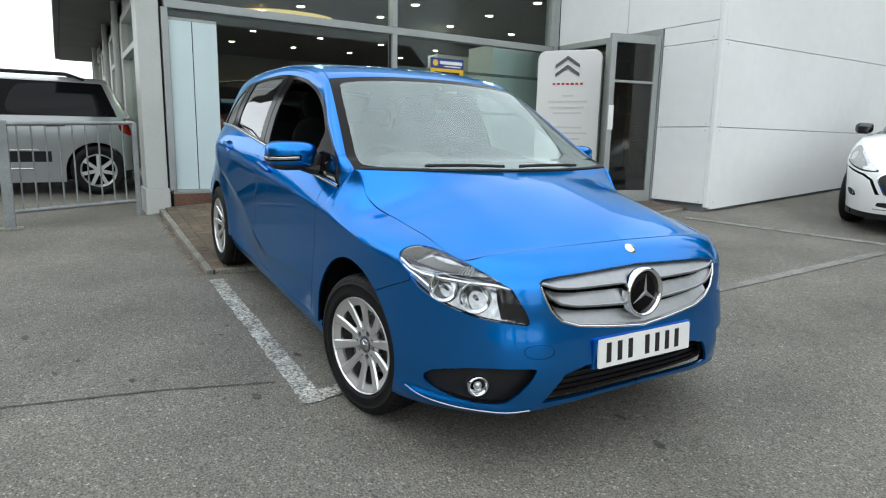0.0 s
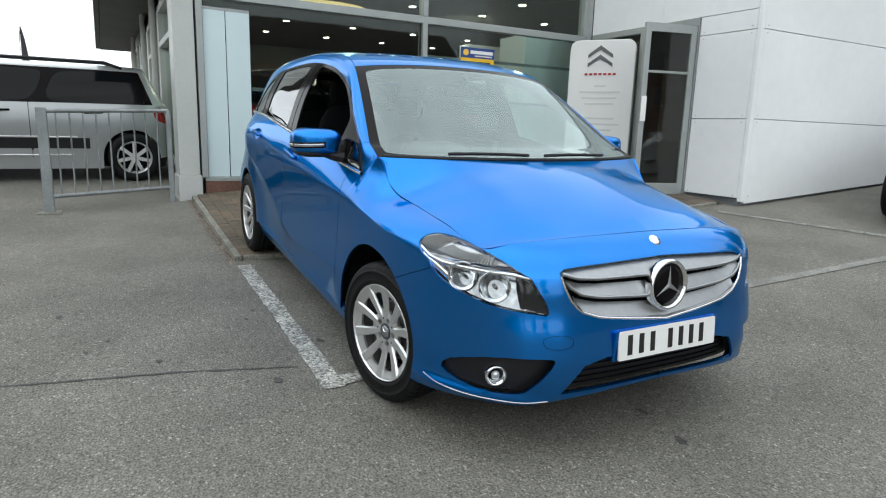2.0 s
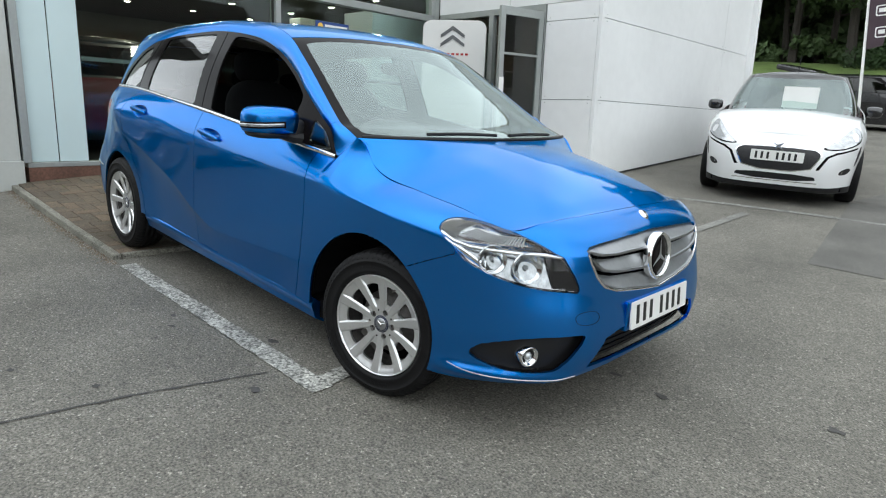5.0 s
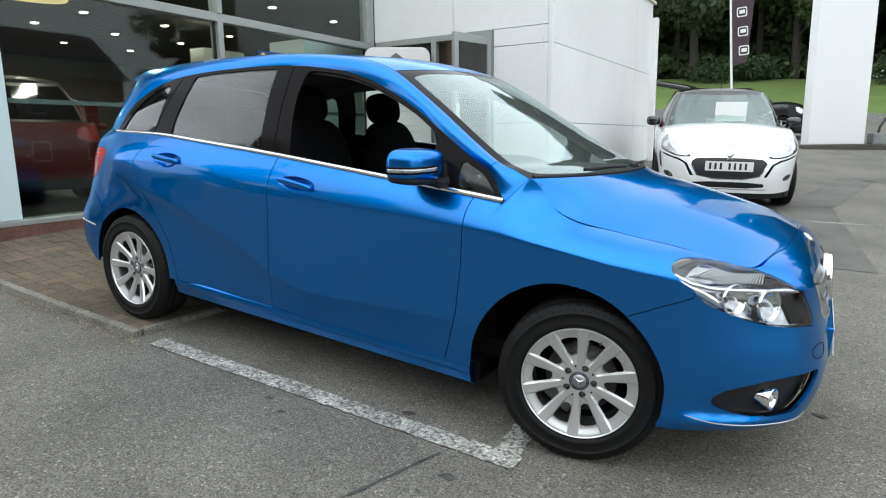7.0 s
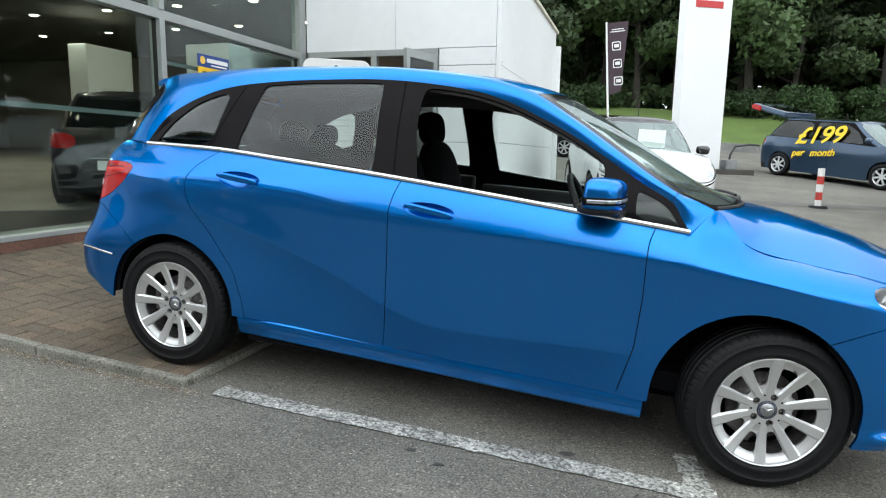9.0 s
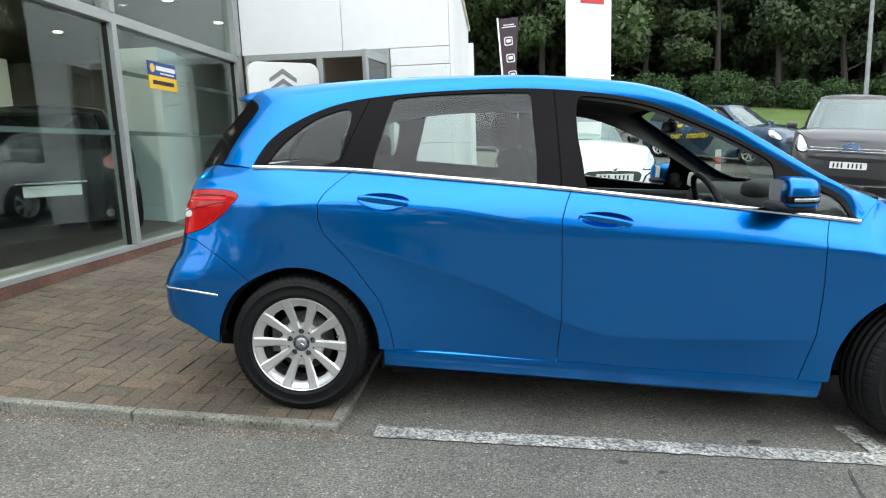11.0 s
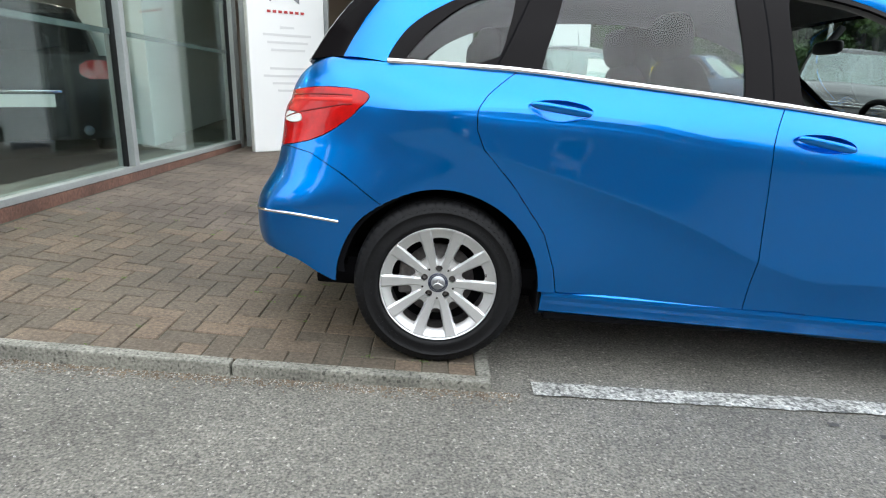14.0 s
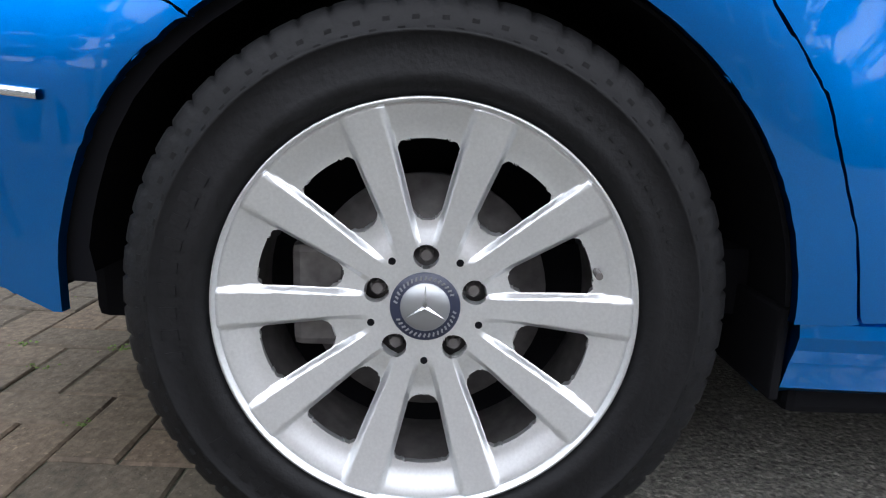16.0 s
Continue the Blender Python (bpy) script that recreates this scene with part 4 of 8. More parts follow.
        part("fog_reflector", bm, CHROME, fog, "chrome fog lamp ring and bowl", True)
        bm = blob((0.017, 0.014, 0.017), m @ Matrix.Translation((0, 0.006, 0)), 2, 14, 8)
        part("fog_lens", bm, surface_lamp_glass, fog, "clear fog lamp bulb", True)
        line = [(1.02, 0.258), (0.93, 0.232), (0.803, 0.222), (0.66, 0.222), (0.52, 0.232)]
        line = rounded(line, 2, False)
        part("lip_strip", ribbon([Vector(body(s * side, b)) for s, b in line], [Vector(body_normal(s * side, b)) for s, b in line], 0.0042, 0.004), SATIN, car, "satin chrome lip strip", True)
    cover = rounded([(0.44, 0.585), (0.55, 0.58), (0.565, 0.66), (0.45, 0.67)], 2)
    cover.append(cover[0])
    part("tow_cover_gap", ribbon([Vector(body(s, b)) for s, b in cover], [Vector(body_normal(s, b)) for s, b in cover], 0.0018, 0.0012), DARK_INNER, car, "thin gap round the towing eye cover")
    plate = new("number_plate")
    plate.parent = car
    plate.matrix_local = Matrix.Translation((2.146, 0.0, 0.468)) @ Matrix.Rotation(radians(90), 4, "Z") @ Matrix.Rotation(radians(-7), 4, "X")
    plate_parts(plate, 7)
    part("plate_mount", box((2.09, -0.275, 0.405), (2.138, 0.275, 0.525), 0.008), BLUE, car)


def star_shape(parent, r, y, material):
    bm = bmesh.new()
    c = bm.verts.new((0, y - 0.003, 0))
    ring = []
    for k in range(6):
        a = radians(90 + 60 * k)
        d = r if k % 2 == 0 else r * 0.13
        ring.append(bm.verts.new((d * math.cos(a), y, d * math.sin(a))))
    for k in range(6):
        bm.faces.new((c, ring[k], ring[(k + 1) % 6]))
    bmesh.ops.recalc_face_normals(bm, faces=bm.faces)
    return part("star", bm, material, parent, "plain silver three-armed shape")


def plate_parts(plate, count, blank=False, white=True):
    """A number plate in the plane y = 0, with plain bars in place of its characters."""
    part("plate_board", prism(round_rect(0.52, 0.111, 0.008), 0.006), PLATE_WHITE, plate)
    if blank:
        return
    xs = [(-0.205 + 0.058 * k + (0.036 if k >= 3 else 0)) for k in range(count)] if count == 7 else [(-0.2 + 0.06 * k) for k in range(count)]
    for x in xs:
        part("character_bar", box((x - 0.012, -0.0015, -0.038), (x + 0.012, 0.0, 0.038)), INK, plate)


PILLAR_TRIM = surface("grey_pillar_trim", (0.12, 0.12, 0.115), 0.8, grain=(120, 0.1))
TAIL_SIDE = [(14.4, 0.78), (14.55, 0.66), (15, 0.62), (16, 0.57), (17.3, 0.55), (17.3, 1.2), (14.4, 1.2)]


def car_upper(car):
    i_line = np.linspace(0, 17, 240)
    v_line = np.linspace(0, 1, 12)
    mid = lambda P: np.stack([np.clip(P[..., 0], -1.0, 0.3), P[..., 1] * 0, np.full(P.shape[:-1], 0.9)], -1)
    seam = [(-1, -1), (2.0, -1), (2.0, 2), (-1, 2)]
    for flip in (True, False):
        for key, data in skin(pillar, i_line, v_line, [("foot", seam), ("glass", TAIL_SIDE), ("rail", None)], (0.2, 0.1), mid, 0.0015, 0.012).items():
            if key == "glass":
                panel("rear_side_glass", data, BLACK_TRIM, car, "black glass edge of the tailgate", flip)
            else:
                panel("pillar_foot" if key == "foot" else "roof_rail", data, BLUE, car, flip=flip)
        inner = lambda i, v: pillar(i, v) * (1, 0.965, 1) - np.array([0.0, 0, 0.02])
        for key, data in skin(inner, np.linspace(0.4, 16.8, 90), np.linspace(-0.12, 1, 8), [("trim", None)], (0.2, 0.1), mid, 0, 0).items():
            panel("pillar_trim", data, PILLAR_TRIM, car, "grey inner pillar trim", flip)
    q_line = np.linspace(-1, 1, 60)
    glass = rounded([(0.34, -0.80), (0.29, -0.4), (0.27, 0.0), (0.29, 0.4), (0.34, 0.80), (0.45, 0.945), (1.0, 0.95), (3.0, 0.945), (5.3, 0.935), (5.72, 0.92), (5.76, 0.5), (5.76, -0.5), (5.72, -0.92), (5.3, -0.935), (3.0, -0.945), (1.0, -0.95), (0.45, -0.945)], 2)
    for key, data in skin(windscreen, np.linspace(0, 6, 60), q_line, [("glass", glass), ("band", None)], (0.16, 0.7), mid, 0, 0.004).items():
        panel("windscreen" if key == "glass" else "windscreen_band", data, SCREEN_GLASS if key == "glass" else BLACK_TRIM, car, "tinted windscreen glass" if key == "glass" else "black windscreen surround")
    for key, data in skin(roof_skin, np.linspace(6.03, 14, 90), q_line, [("roof", None)], (0.25, 0.6), mid, 0.002, 0.014).items():
        panel("roof", data, BLUE, car)
    # headlining inside
    lining = lambda i, q: roof_skin(i, q * 0.97) - np.array([0, 0, 0.035])
    for key, data in skin(lining, np.linspace(6.2, 13.9, 40), np.linspace(-1, 1, 30), [("roof", None)], (0.25, 0.6), mid, 0, 0).items():
        panel("headlining", data, surface("grey_headlining", (0.14, 0.14, 0.135), 0.9, grain=(90, 0.1)), car, "grey headlining")
    tail_pane = rounded([(14.6, -0.9), (14.6, 0.0), (14.6, 0.9), (15.6, 0.92), (16.75, 0.92), (16.75, 0.0), (16.75, -0.92), (15.6, -0.92)], 1)
    for key, data in skin(tail_glass, np.linspace(14, 17, 40), q_line, [("pane", tail_pane), ("frame", None)], (0.13, 0.6), mid, 0.001, 0.006).items():
        panel("rear_window" if key == "pane" else "rear_window_band", data, DARK_GLASS if key == "pane" else BLACK_TRIM, car, "dark tailgate glass" if key == "pane" else "black tailgate surround")
    # roof spoiler
    bm, rows = bmesh.new(), []
    for q in np.linspace(-1, 1, 41):
        a = roof_skin(14.0, q)
        w = 1 - abs(q) ** 3
        tip = a + np.array([-0.09 - 0.05 * w, 0, -0.03 - 0.012 * w])
        under = a + np.array([-0.015, 0, -0.075])
        rows.append([bm.verts.new(Vector(v)) for v in (a + np.array([0.004, 0, 0.0]), a * 0.45 + tip * 0.55 + np.array([0, 0, 0.006]), tip, tip + np.array([0.004, 0, -0.014]), under)])
    for a, b in zip(rows, rows[1:]):
        for k in range(4):
            bm.faces.new((a[k], a[k + 1], b[k + 1], b[k]))
    for r in (rows[0], rows[-1]):
        bm.faces.new(r)
    bmesh.ops.recalc_face_normals(bm, faces=bm.faces)
    bmesh.ops.bevel(bm, geom=[e for e in bm.edges if e.calc_face_angle(0) > 0.6], offset=0.004, segments=2, affect="EDGES")
    part("roof_spoiler", bm, BLUE, car, smooth=True)
    # bonnet
    mid2 = lambda P: np.stack([P[..., 0], P[..., 1] * 0.6, np.full(P.shape[:-1], 0.4)], -1)
    for key, data in skin(bonnet, np.linspace(0, 1, 80), np.linspace(-1, 1, 90), [("bonnet", None)], (0.8, 0.75), mid2, 0.003, 0.014).items():
        panel("bonnet", data, BLUE, car)


def car_windows(car):
    opening = rounded([(-0.165, 0.60), (-0.165, 0.87), (-0.15, 0.945), (-0.10, 0.958), (0.0, 0.96), (0.173, 0.96), (0.324, 0.955), (0.466, 0.945), (0.585, 0.93), (0.635, 0.91), (0.652, 0.83), (0.652, 0.55), (0.645, 0.06), (0.63, 0.03), (-0.105, 0.03), (-0.122, 0.06), (-0.135, 0.25)], 1)
    rear = [(-1.037, 0.03), (-1.042, 0.06), (-1.030, 0.25), (-1.005, 0.5), (-0.985, 0.75), (-0.968, 0.93), (-0.955, 0.955), (-0.80, 0.96), (-0.55, 0.96), (-0.372, 0.955), (-0.362, 0.93), (-0.355, 0.75), (-0.332, 0.3), (-0.325, 0.055), (-0.335, 0.03)]
    quarter = rounded([(-1.535, 0.06), (-1.50, 0.36), (-1.447, 0.66), (-1.349, 0.855), (-1.25, 0.895), (-1.145, 0.90), (-1.16, 0.55), (-1.20, 0.03)], 1)
    small = rounded([(0.79, 0.10), (0.785, 0.5), (0.79, 0.82), (0.85, 0.80), (0.905, 0.72), (0.945, 0.52), (0.958, 0.2), (0.95, 0.10)], 1)
    mid = lambda P: np.stack([P[..., 0], P[..., 1] * 0, np.full(P.shape[:-1], 0.9)], -1)
    x_line, v_line = np.linspace(-1.588, 0.993, 300), np.linspace(0, 1, 44)
    for flip in (True, False):
        rows = [(None, opening if flip else [(-9, -9), (-9, -8), (-8, -8)]), ("rear", rear), ("quarter", quarter), ("small", small)]
        if not flip:
            rows.append(("front", opening))
        rows.append(("frame", None))
        for key, data in skin(side_glass, x_line, v_line, rows, (1, 0.4), mid, 0.0, 0.010).items():
            if key == "frame":
                panel("window_frame", data, BLACK_TRIM, car, "glossy black window frame", flip)
            else:
                p, n, T = data
                data = (p - 0.005 * n, n, T)
                panel("side_window", data, AUTO_GLASS, car, "tinted side window", flip)
        s = -1 if flip else 1
        xs = np.linspace(-1.586, 0.992, 60)
        pts = [Vector((x, s * (float(belt_y(x)) + 0.004), float(belt_z(x)) + 0.004)) for x in xs]
        part("belt_strip", ribbon(pts, [Vector((0, s, 0.25))] * 60, 0.019, 0.007), CHROME, car, "bright chrome belt strip", True)
        for x0, x1 in ((-0.262, -0.222), (-1.072, -1.205)):
            vs = np.linspace(0.03, 0.985, 16)
            pts = [side_glass(x1 + (x0 - x1) * v if x1 < -1 else x0 + (x1 - x0) * (1 - v), v) * (1, s, 1) for v in vs]
            part("door_gap", ribbon([Vector(p) for p in pts], [Vector((0, s, 0.3))] * 16, 0.007, 0.001), DARK_INNER, car, "dark door gap")


INDICATOR_LENS = surface("indicator_lens", (0.42, 0.44, 0.46), 0.12, 0.7, grain=(60, 0.3), coat=1.0)


def car_details(car):
    for side in (1, -1):
        y = -side
        # outside mirror
        mirror = new("door_mirror")
        mirror.parent = car
        m = Matrix.Translation((0.662, y * 0.940, 1.056))
        bm = blob((0.088, 0.118, 0.068), None, 3.6, 36, 22)
        for v in bm.verts:
            v.co.x *= 1.0 if v.co.x > 0 else 0.55
            v.co.x -= 0.25 * abs(v.co.y) if v.co.y * y > 0 else 0
        low = [v for v in bm.verts if v.co.z < -0.044]
        for v in low:
            v.co.z = -0.044
        bmesh.ops.transform(bm, matrix=m, verts=bm.verts)
        shell = BVHTree.FromBMesh(bm)
        part("mirror_shell", bm, BLUE, mirror, "blue mirror shell", True)
        # indicator lens let into the shell's front
        for key, mat, wide, span, rise in (("indicator_bed", BLACK_TRIM, 0.028, (-128, 14), 0.0012), ("indicator", INDICATOR_LENS, 0.013, (-112, 8), 0.0026)):
            pts, nor = [], []
            for a in np.linspace(*span, 26):
                way = Vector((math.cos(radians(a)), -y * math.sin(radians(a)), 0))
                hit, n = shell.ray_cast(m @ (way * 0.4 + Vector((0, 0, -0.006 + 0.0001 * a))), -way)[:2]
                if hit is not None:
                    pts.append(hit + n * rise)
                    nor.append(n)
            part(key, ribbon(pts, nor, wide, 0.0012), mat, mirror, "black bed of the indicator" if key == "indicator_bed" else "clear indicator strip", True)
        part("mirror_foot", blob((0.040, 0.040, 0.052), Matrix.Translation((0.70, y * 0.838, 1.022)), 3.2, 20, 12), BLACK_PLASTIC, mirror, "black mirror foot", True)
        bm = blob((0.080, 0.108, 0.022), m @ Matrix.Translation((-0.010, -y * 0.006, -0.050)), 3.0, 28, 10)
        part("mirror_base", bm, BLACK_PLASTIC, mirror, "black mirror underside", True)
        part("mirror_arm", tube([(0.70, y * 0.90, 1.005), (0.715, y * 0.86, 0.995), (0.725, y * 0.815, 0.99)], [0.022, 0.026, 0.032]), BLACK_PLASTIC, mirror)
        part("mirror_glass", prism(round_rect(0.19, 0.095, 0.035), 0.004, m @ Matrix.Translation((-0.047, 0, 0.006)) @ Matrix.Rotation(radians(90), 4, "Z")), surface_lamp_glass, mirror)
        # door handles in their cups
        for (s0, b0, ra, rb) in HANDLES:
            handle = new("door_handle")
            handle.parent = car
            bm, rows = bmesh.new(), []
            for r in (1.05, 0.99, 0.9, 0.75, 0.5, 0.25, 0.05):
                row = []
                for k in range(28):
                    a = 2 * math.pi * k / 28
                    p = body(side * (s0 + ra * r * math.cos(a)), b0 + rb * r * math.sin(a))
                    row.append(bm.verts.new((p[0], p[1] - y * (0.0045 + 0.030 * (1 - min(r, 1) ** 2) ** 0.7), p[2])))
                rows.append(row)
            for a, b in zip(rows, rows[1:]):
                for k in range(28):
                    bm.faces.new((a[k], a[(k + 1) % 28], b[(k + 1) % 28], b[k]))
            bm.faces.new(rows[-1])
            bmesh.ops.recalc_face_normals(bm, faces=bm.faces)
            part("handle_cup", bm, BLUE, handle, smooth=True)
            p, q = body(side * (s0 - 0.115), b0 - 0.05), body(side * (s0 + 0.115), b0 + 0.06)
            c = (p + q) / 2
            tilt = math.atan2(q[2] - p[2], q[0] - p[0])
            m = Matrix.Translation((c[0], c[1] + y * 0.008, c[2])) @ Matrix.Rotation(-tilt if abs(tilt) < 1.57 else math.pi - tilt, 4, "Y")
            bm = blob((0.108, 0.013, 0.0150), m @ Matrix.Translation((0, y * 0.007, 0)), 3.2, 28, 10)
            part("handle_bar", bm, BLUE, handle, smooth=True)
        # sill under the doors
        bm, rows = bmesh.new(), []
        for x in np.linspace(-0.965, 0.905, 40):
            zt = 0.292 - 0.0225 * x
            rows.append([bm.verts.new((x, y * yy, zz)) for yy, zz in ((0.846, zt + 0.010), (0.856, zt + 0.004), (0.863, zt - 0.006), (0.866, zt - 0.020), (0.862, zt - 0.036), (0.855, zt - 0.052), (0.845, zt - 0.085), (0.80, zt - 0.11), (0.70, zt - 0.10))])
        for a, b in zip(rows, rows[1:]):
            for k in range(8):
                bm.faces.new((a[k], a[k + 1], b[k + 1], b[k]))
        for r in (rows[0], rows[-1]):
            bm.faces.new(r)
        bmesh.ops.recalc_face_normals(bm, faces=bm.faces)
        part("sill", bm, BLUE, car)
        part("sill_cap", box((-0.978, min(y * 0.69, y * 0.85), 0.215), (-0.967, max(y * 0.69, y * 0.85), 0.318), 0.004), DARK_INNER, car, "black end of the sill")
        # wheel arch liners
        for c, (ra, rb) in ARCH.items():
            bm, rows = bmesh.new(), []
            for a in range(0, 181, 6):
                ca, sa = math.cos(radians(a)), math.sin(radians(a))
                s0 = float(s_of_x(c + ra * ca))
                edge = float(hull(s0, b_of(s0, max(0.31 + rb * sa, 0.2)))[1]) - 0.008
                rows.append([bm.verts.new((c + (ra + o) * k * ca, y * yy, 0.31 + (rb + o) * k * sa)) for o, k, yy in ((0, 1, edge), (0.019, 1, edge - 0.035), (0.019, 1, 0.58), (0.0, 0.05, 0.56))])
            for a, b in zip(rows, rows[1:]):
                for k in range(3):
                    bm.faces.new((a[k], a[k + 1], b[k + 1], b[k]))
            part("arch_liner", bm, DARK_INNER, car, "black wheel arch liner")
        # ribs behind the tail lamp's lens
        for b0, wide, mat, note in ((1.09, 0.014, LENS_LIGHT, "light red lamp rib"), (1.18, 0.006, LENS_DARK, "dark red lamp rib"), (1.01, 0.006, LENS_DARK, "dark red lamp rib")):
            line = [(4.55 + 0.04 * k, b0 - 0.012 * k) for k in range(9)]
            part("lamp_rib", ribbon([Vector(body(q * side, b)) for q, b in line], [Vector(body_normal(q * side, b)) for q, b in line], wide, 0.0012), mat, car, note, True)
        # rear bumper strips
        line = rounded([(5.0, 0.462), (4.911, 0.475), (4.78, 0.492), (4.651, 0.497), (4.486, 0.482)], 2, False)
        part("bumper_strip", ribbon([Vector(body(s * side, b)) for s, b in line], [Vector(body_normal(s * side, b)) for s, b in line], 0.011, 0.006), CHROME, car, "chrome bumper strip", True)
        for s0, s1 in ((0.10, 0.62), (-0.55, -0.02)):
            pts = []
            for q in np.linspace(s0, s1, 14):
                p = windscreen(0.30 + 0.10 * math.sin(math.pi * (q - s0) / (s1 - s0)), -q)
                pts.append(Vector(p) + Vector((0.012, 0, 0.014)))
            if side == 1:
                part("wiper", tube(pts, 0.008, 6), BLACK_PLASTIC, car, "black windscreen wiper")
    part("scuttle", tube([Vector(windscreen(0.1, q)) + Vector((0.0, 0, 0.0)) for q in np.linspace(-0.97, 0.97, 30)], 0.009, 8), BLACK_PLASTIC, car, "black scuttle panel")
    part("underbody", box((-1.85, -0.58, 0.19), (1.78, 0.58, 0.30), 0.02), DARK_INNER, car)
    part("underfloor", box((-0.94, -0.82, 0.185), (0.93, 0.82, 0.28), 0.01), DARK_INNER, car)


def wheel_parts(wheel, seg=180):
    """A wheel round the y axis, its outer face towards -y, its middle at the origin."""
    prof = [(0.200, -0.080), (0.2175, -0.089), (0.2215, -0.0960), (0.227, -0.1035), (0.231, -0.1045), (0.236, -0.1065), (0.240, -0.1045), (0.256, -0.1055), (0.272, -0.1045), (0.2725, -0.1058), (0.276, -0.1056), (0.2765, -0.1040), (0.290, -0.1000), (0.300, -0.0945), (0.307, -0.087),
            (0.3115, -0.078), (0.3140, -0.066), (0.3145, -0.058), (0.3075, -0.0565), (0.3075, -0.049), (0.315, -0.0475), (0.3155, -0.022), (0.3080, -0.0205), (0.3080, -0.012), (0.3155, -0.0105),
            (0.3155, 0.0105), (0.308, 0.012), (0.308, 0.0205), (0.3155, 0.022), (0.315, 0.0475), (0.3075, 0.049), (0.3075, 0.0565), (0.3145, 0.058), (0.313, 0.068), (0.306, 0.084), (0.29, 0.098), (0.25, 0.104), (0.21, 0.095)]
    notch = {13: 0.003, 14: 0.005, 15: 0.006, 16: 0.006}
    part("tyre", lathe(prof, 420, lambda k, i: -notch.get(k, 0) if i % 7 == 0 else 0), TYRE, wheel, "black rubber tyre with sharp tread blocks", True).scale = (1.012, 1, 1.012)
    # raised dashes and plain bars moulded into the sidewall
    bm = bmesh.new()
    for r, count, w, h, a0, a1 in ((0.286, 66, 0.007, 0.0045, 0, 360), (0.276, 66, 0.007, 0.0045, 2.7, 362.7), (0.255, 9, 0.011, 0.017, 148, 196), (0.255, 5, 0.011, 0.017, 214, 240), (0.252, 12, 0.006, 0.006, 20, 60)):
        for k in range(count):
            a = radians(a0 + (a1 - a0) * k / count)
            y = -0.1012 if r > 0.28 else (-0.1040 if r > 0.27 else -0.1054)
            add_box(bm, (-w / 2, y - 0.0006, -h / 2), (w / 2, y + 0.002, h / 2), 0, Matrix.Rotation(-a, 4, "Y") @ Matrix.Translation((r, 0, 0)) @ Matrix.Rotation(radians(90), 4, "Y"))
    part("sidewall_moulding", bm, TYRE, wheel, "plain moulded bars on the tyre wall").scale = (1.012, 1, 1.012)
    rim = new("rim")
    rim.parent = wheel
    rim.scale = (0.98, 1, 0.98)
    part("barrel", lathe([(0.2240, -0.084), (0.2243, -0.094), (0.2232, -0.0980), (0.2205, -0.0978), (0.2190, -0.086), (0.203, -0.06)], 120), ALLOY, rim, smooth=True)
    part("barrel_inside", lathe([(0.203, -0.06), (0.193, 0.0), (0.19, 0.085), (0.21, 0.095)], 80), STEEL, rim, "dull inside of the rim", True)
    spokes = [radians(72 + 36 * k) for k in range(10)]
    nuts = [radians(90 + 72 * k) for k in range(5)]

    spoke_half = lambda r: 0.0105 + 0.0080 * smooth(0.05, 0.21, r)

    def face(t, r):
        t, r = np.broadcast_arrays(np.asarray(t, float), np.asarray(r, float))
        d = np.min([np.abs((t - a + np.pi) % (2 * np.pi) - np.pi) for a in spokes], 0)
        off = r * np.sin(np.minimum(d, 1.2))
        half = spoke_half(r)
        deep = 0.0085 * smooth(0.060, 0.100, r) * (1 - 0.6 * smooth(0.186, 0.219, r))
        fall = deep * np.clip((off - half) / 0.0056, 0, 1)
        y = -0.062 - 0.026 * (r / 0.2) ** 2 + fall
        y = y + 0.002 * smooth(0.217, 0.2205, r)
        return np.stack([r * np.cos(t), y, r * np.sin(t)], -1)

    rows = []
    whole = (-2 * math.pi, 0, 2 * math.pi)
    for k in range(10):
        mid = radians(72 + 36 * k + 18)
        inner = 0.099 if k % 2 == 0 else 0.109
        gap = lambda r: max(r * radians(18) - float(spoke_half(r)) - 0.0056, 0.0022) / r
        rim_line = [(q * gap(0.180) * 0.86, 0.1815 + 0.0015 * (1 - q * q)) for q in (1, 0.5, 0, -0.5, -1)]
        flank = [(gap(r) * (0.80 if r == inner else 1.0), r) for r in (inner, inner + 0.006, 0.118, 0.135, 0.15, 0.165, 0.176)]
        foot = [(-0.5 * flank[0][0], inner - 0.0035), (0.5 * flank[0][0], inner - 0.0035)]
        poly = flank + rim_line + [(-w, r) for w, r in flank[::-1]] + foot
        for turn in whole:
            rows.append((None, [(mid + turn + w, r) for w, r in poly]))
    for a in nuts:
        for turn in (-2 * math.pi, 0, 2 * math.pi):
            rows.append((None, [(a + turn + math.asin(0.0138 * math.sin(b) / 0.056), 0.056 + 0.0138 * math.cos(b)) for b in np.linspace(0, 2 * math.pi, 20, endpoint=False)]))
    # the spokes' flat tops, so that their edges come out crisp
    for a in spokes:
        for turn in whole:
            rr = (0.066, 0.09, 0.12, 0.15, 0.18, 0.205, 0.2195)
            rows.append((1, [(a + turn + float(spoke_half(r)) / r, r) for r in rr] + [(a + turn - float(spoke_half(r)) / r, r) for r in rr[::-1]]))
    rows.append((1, None))
    for key, data in skin(face, np.linspace(0, 2 * math.pi, 601), np.r_[np.linspace(0.034, 0.075, 16)[:-1], np.linspace(0.075, 0.2205, 56)], rows, (0.13, 1.0), lambda P: P + np.array([0, 1.0, 0]), 0, 0.013).items():
        panel("wheel_face", data, ALLOY, rim, "ten-spoke silver alloy face")
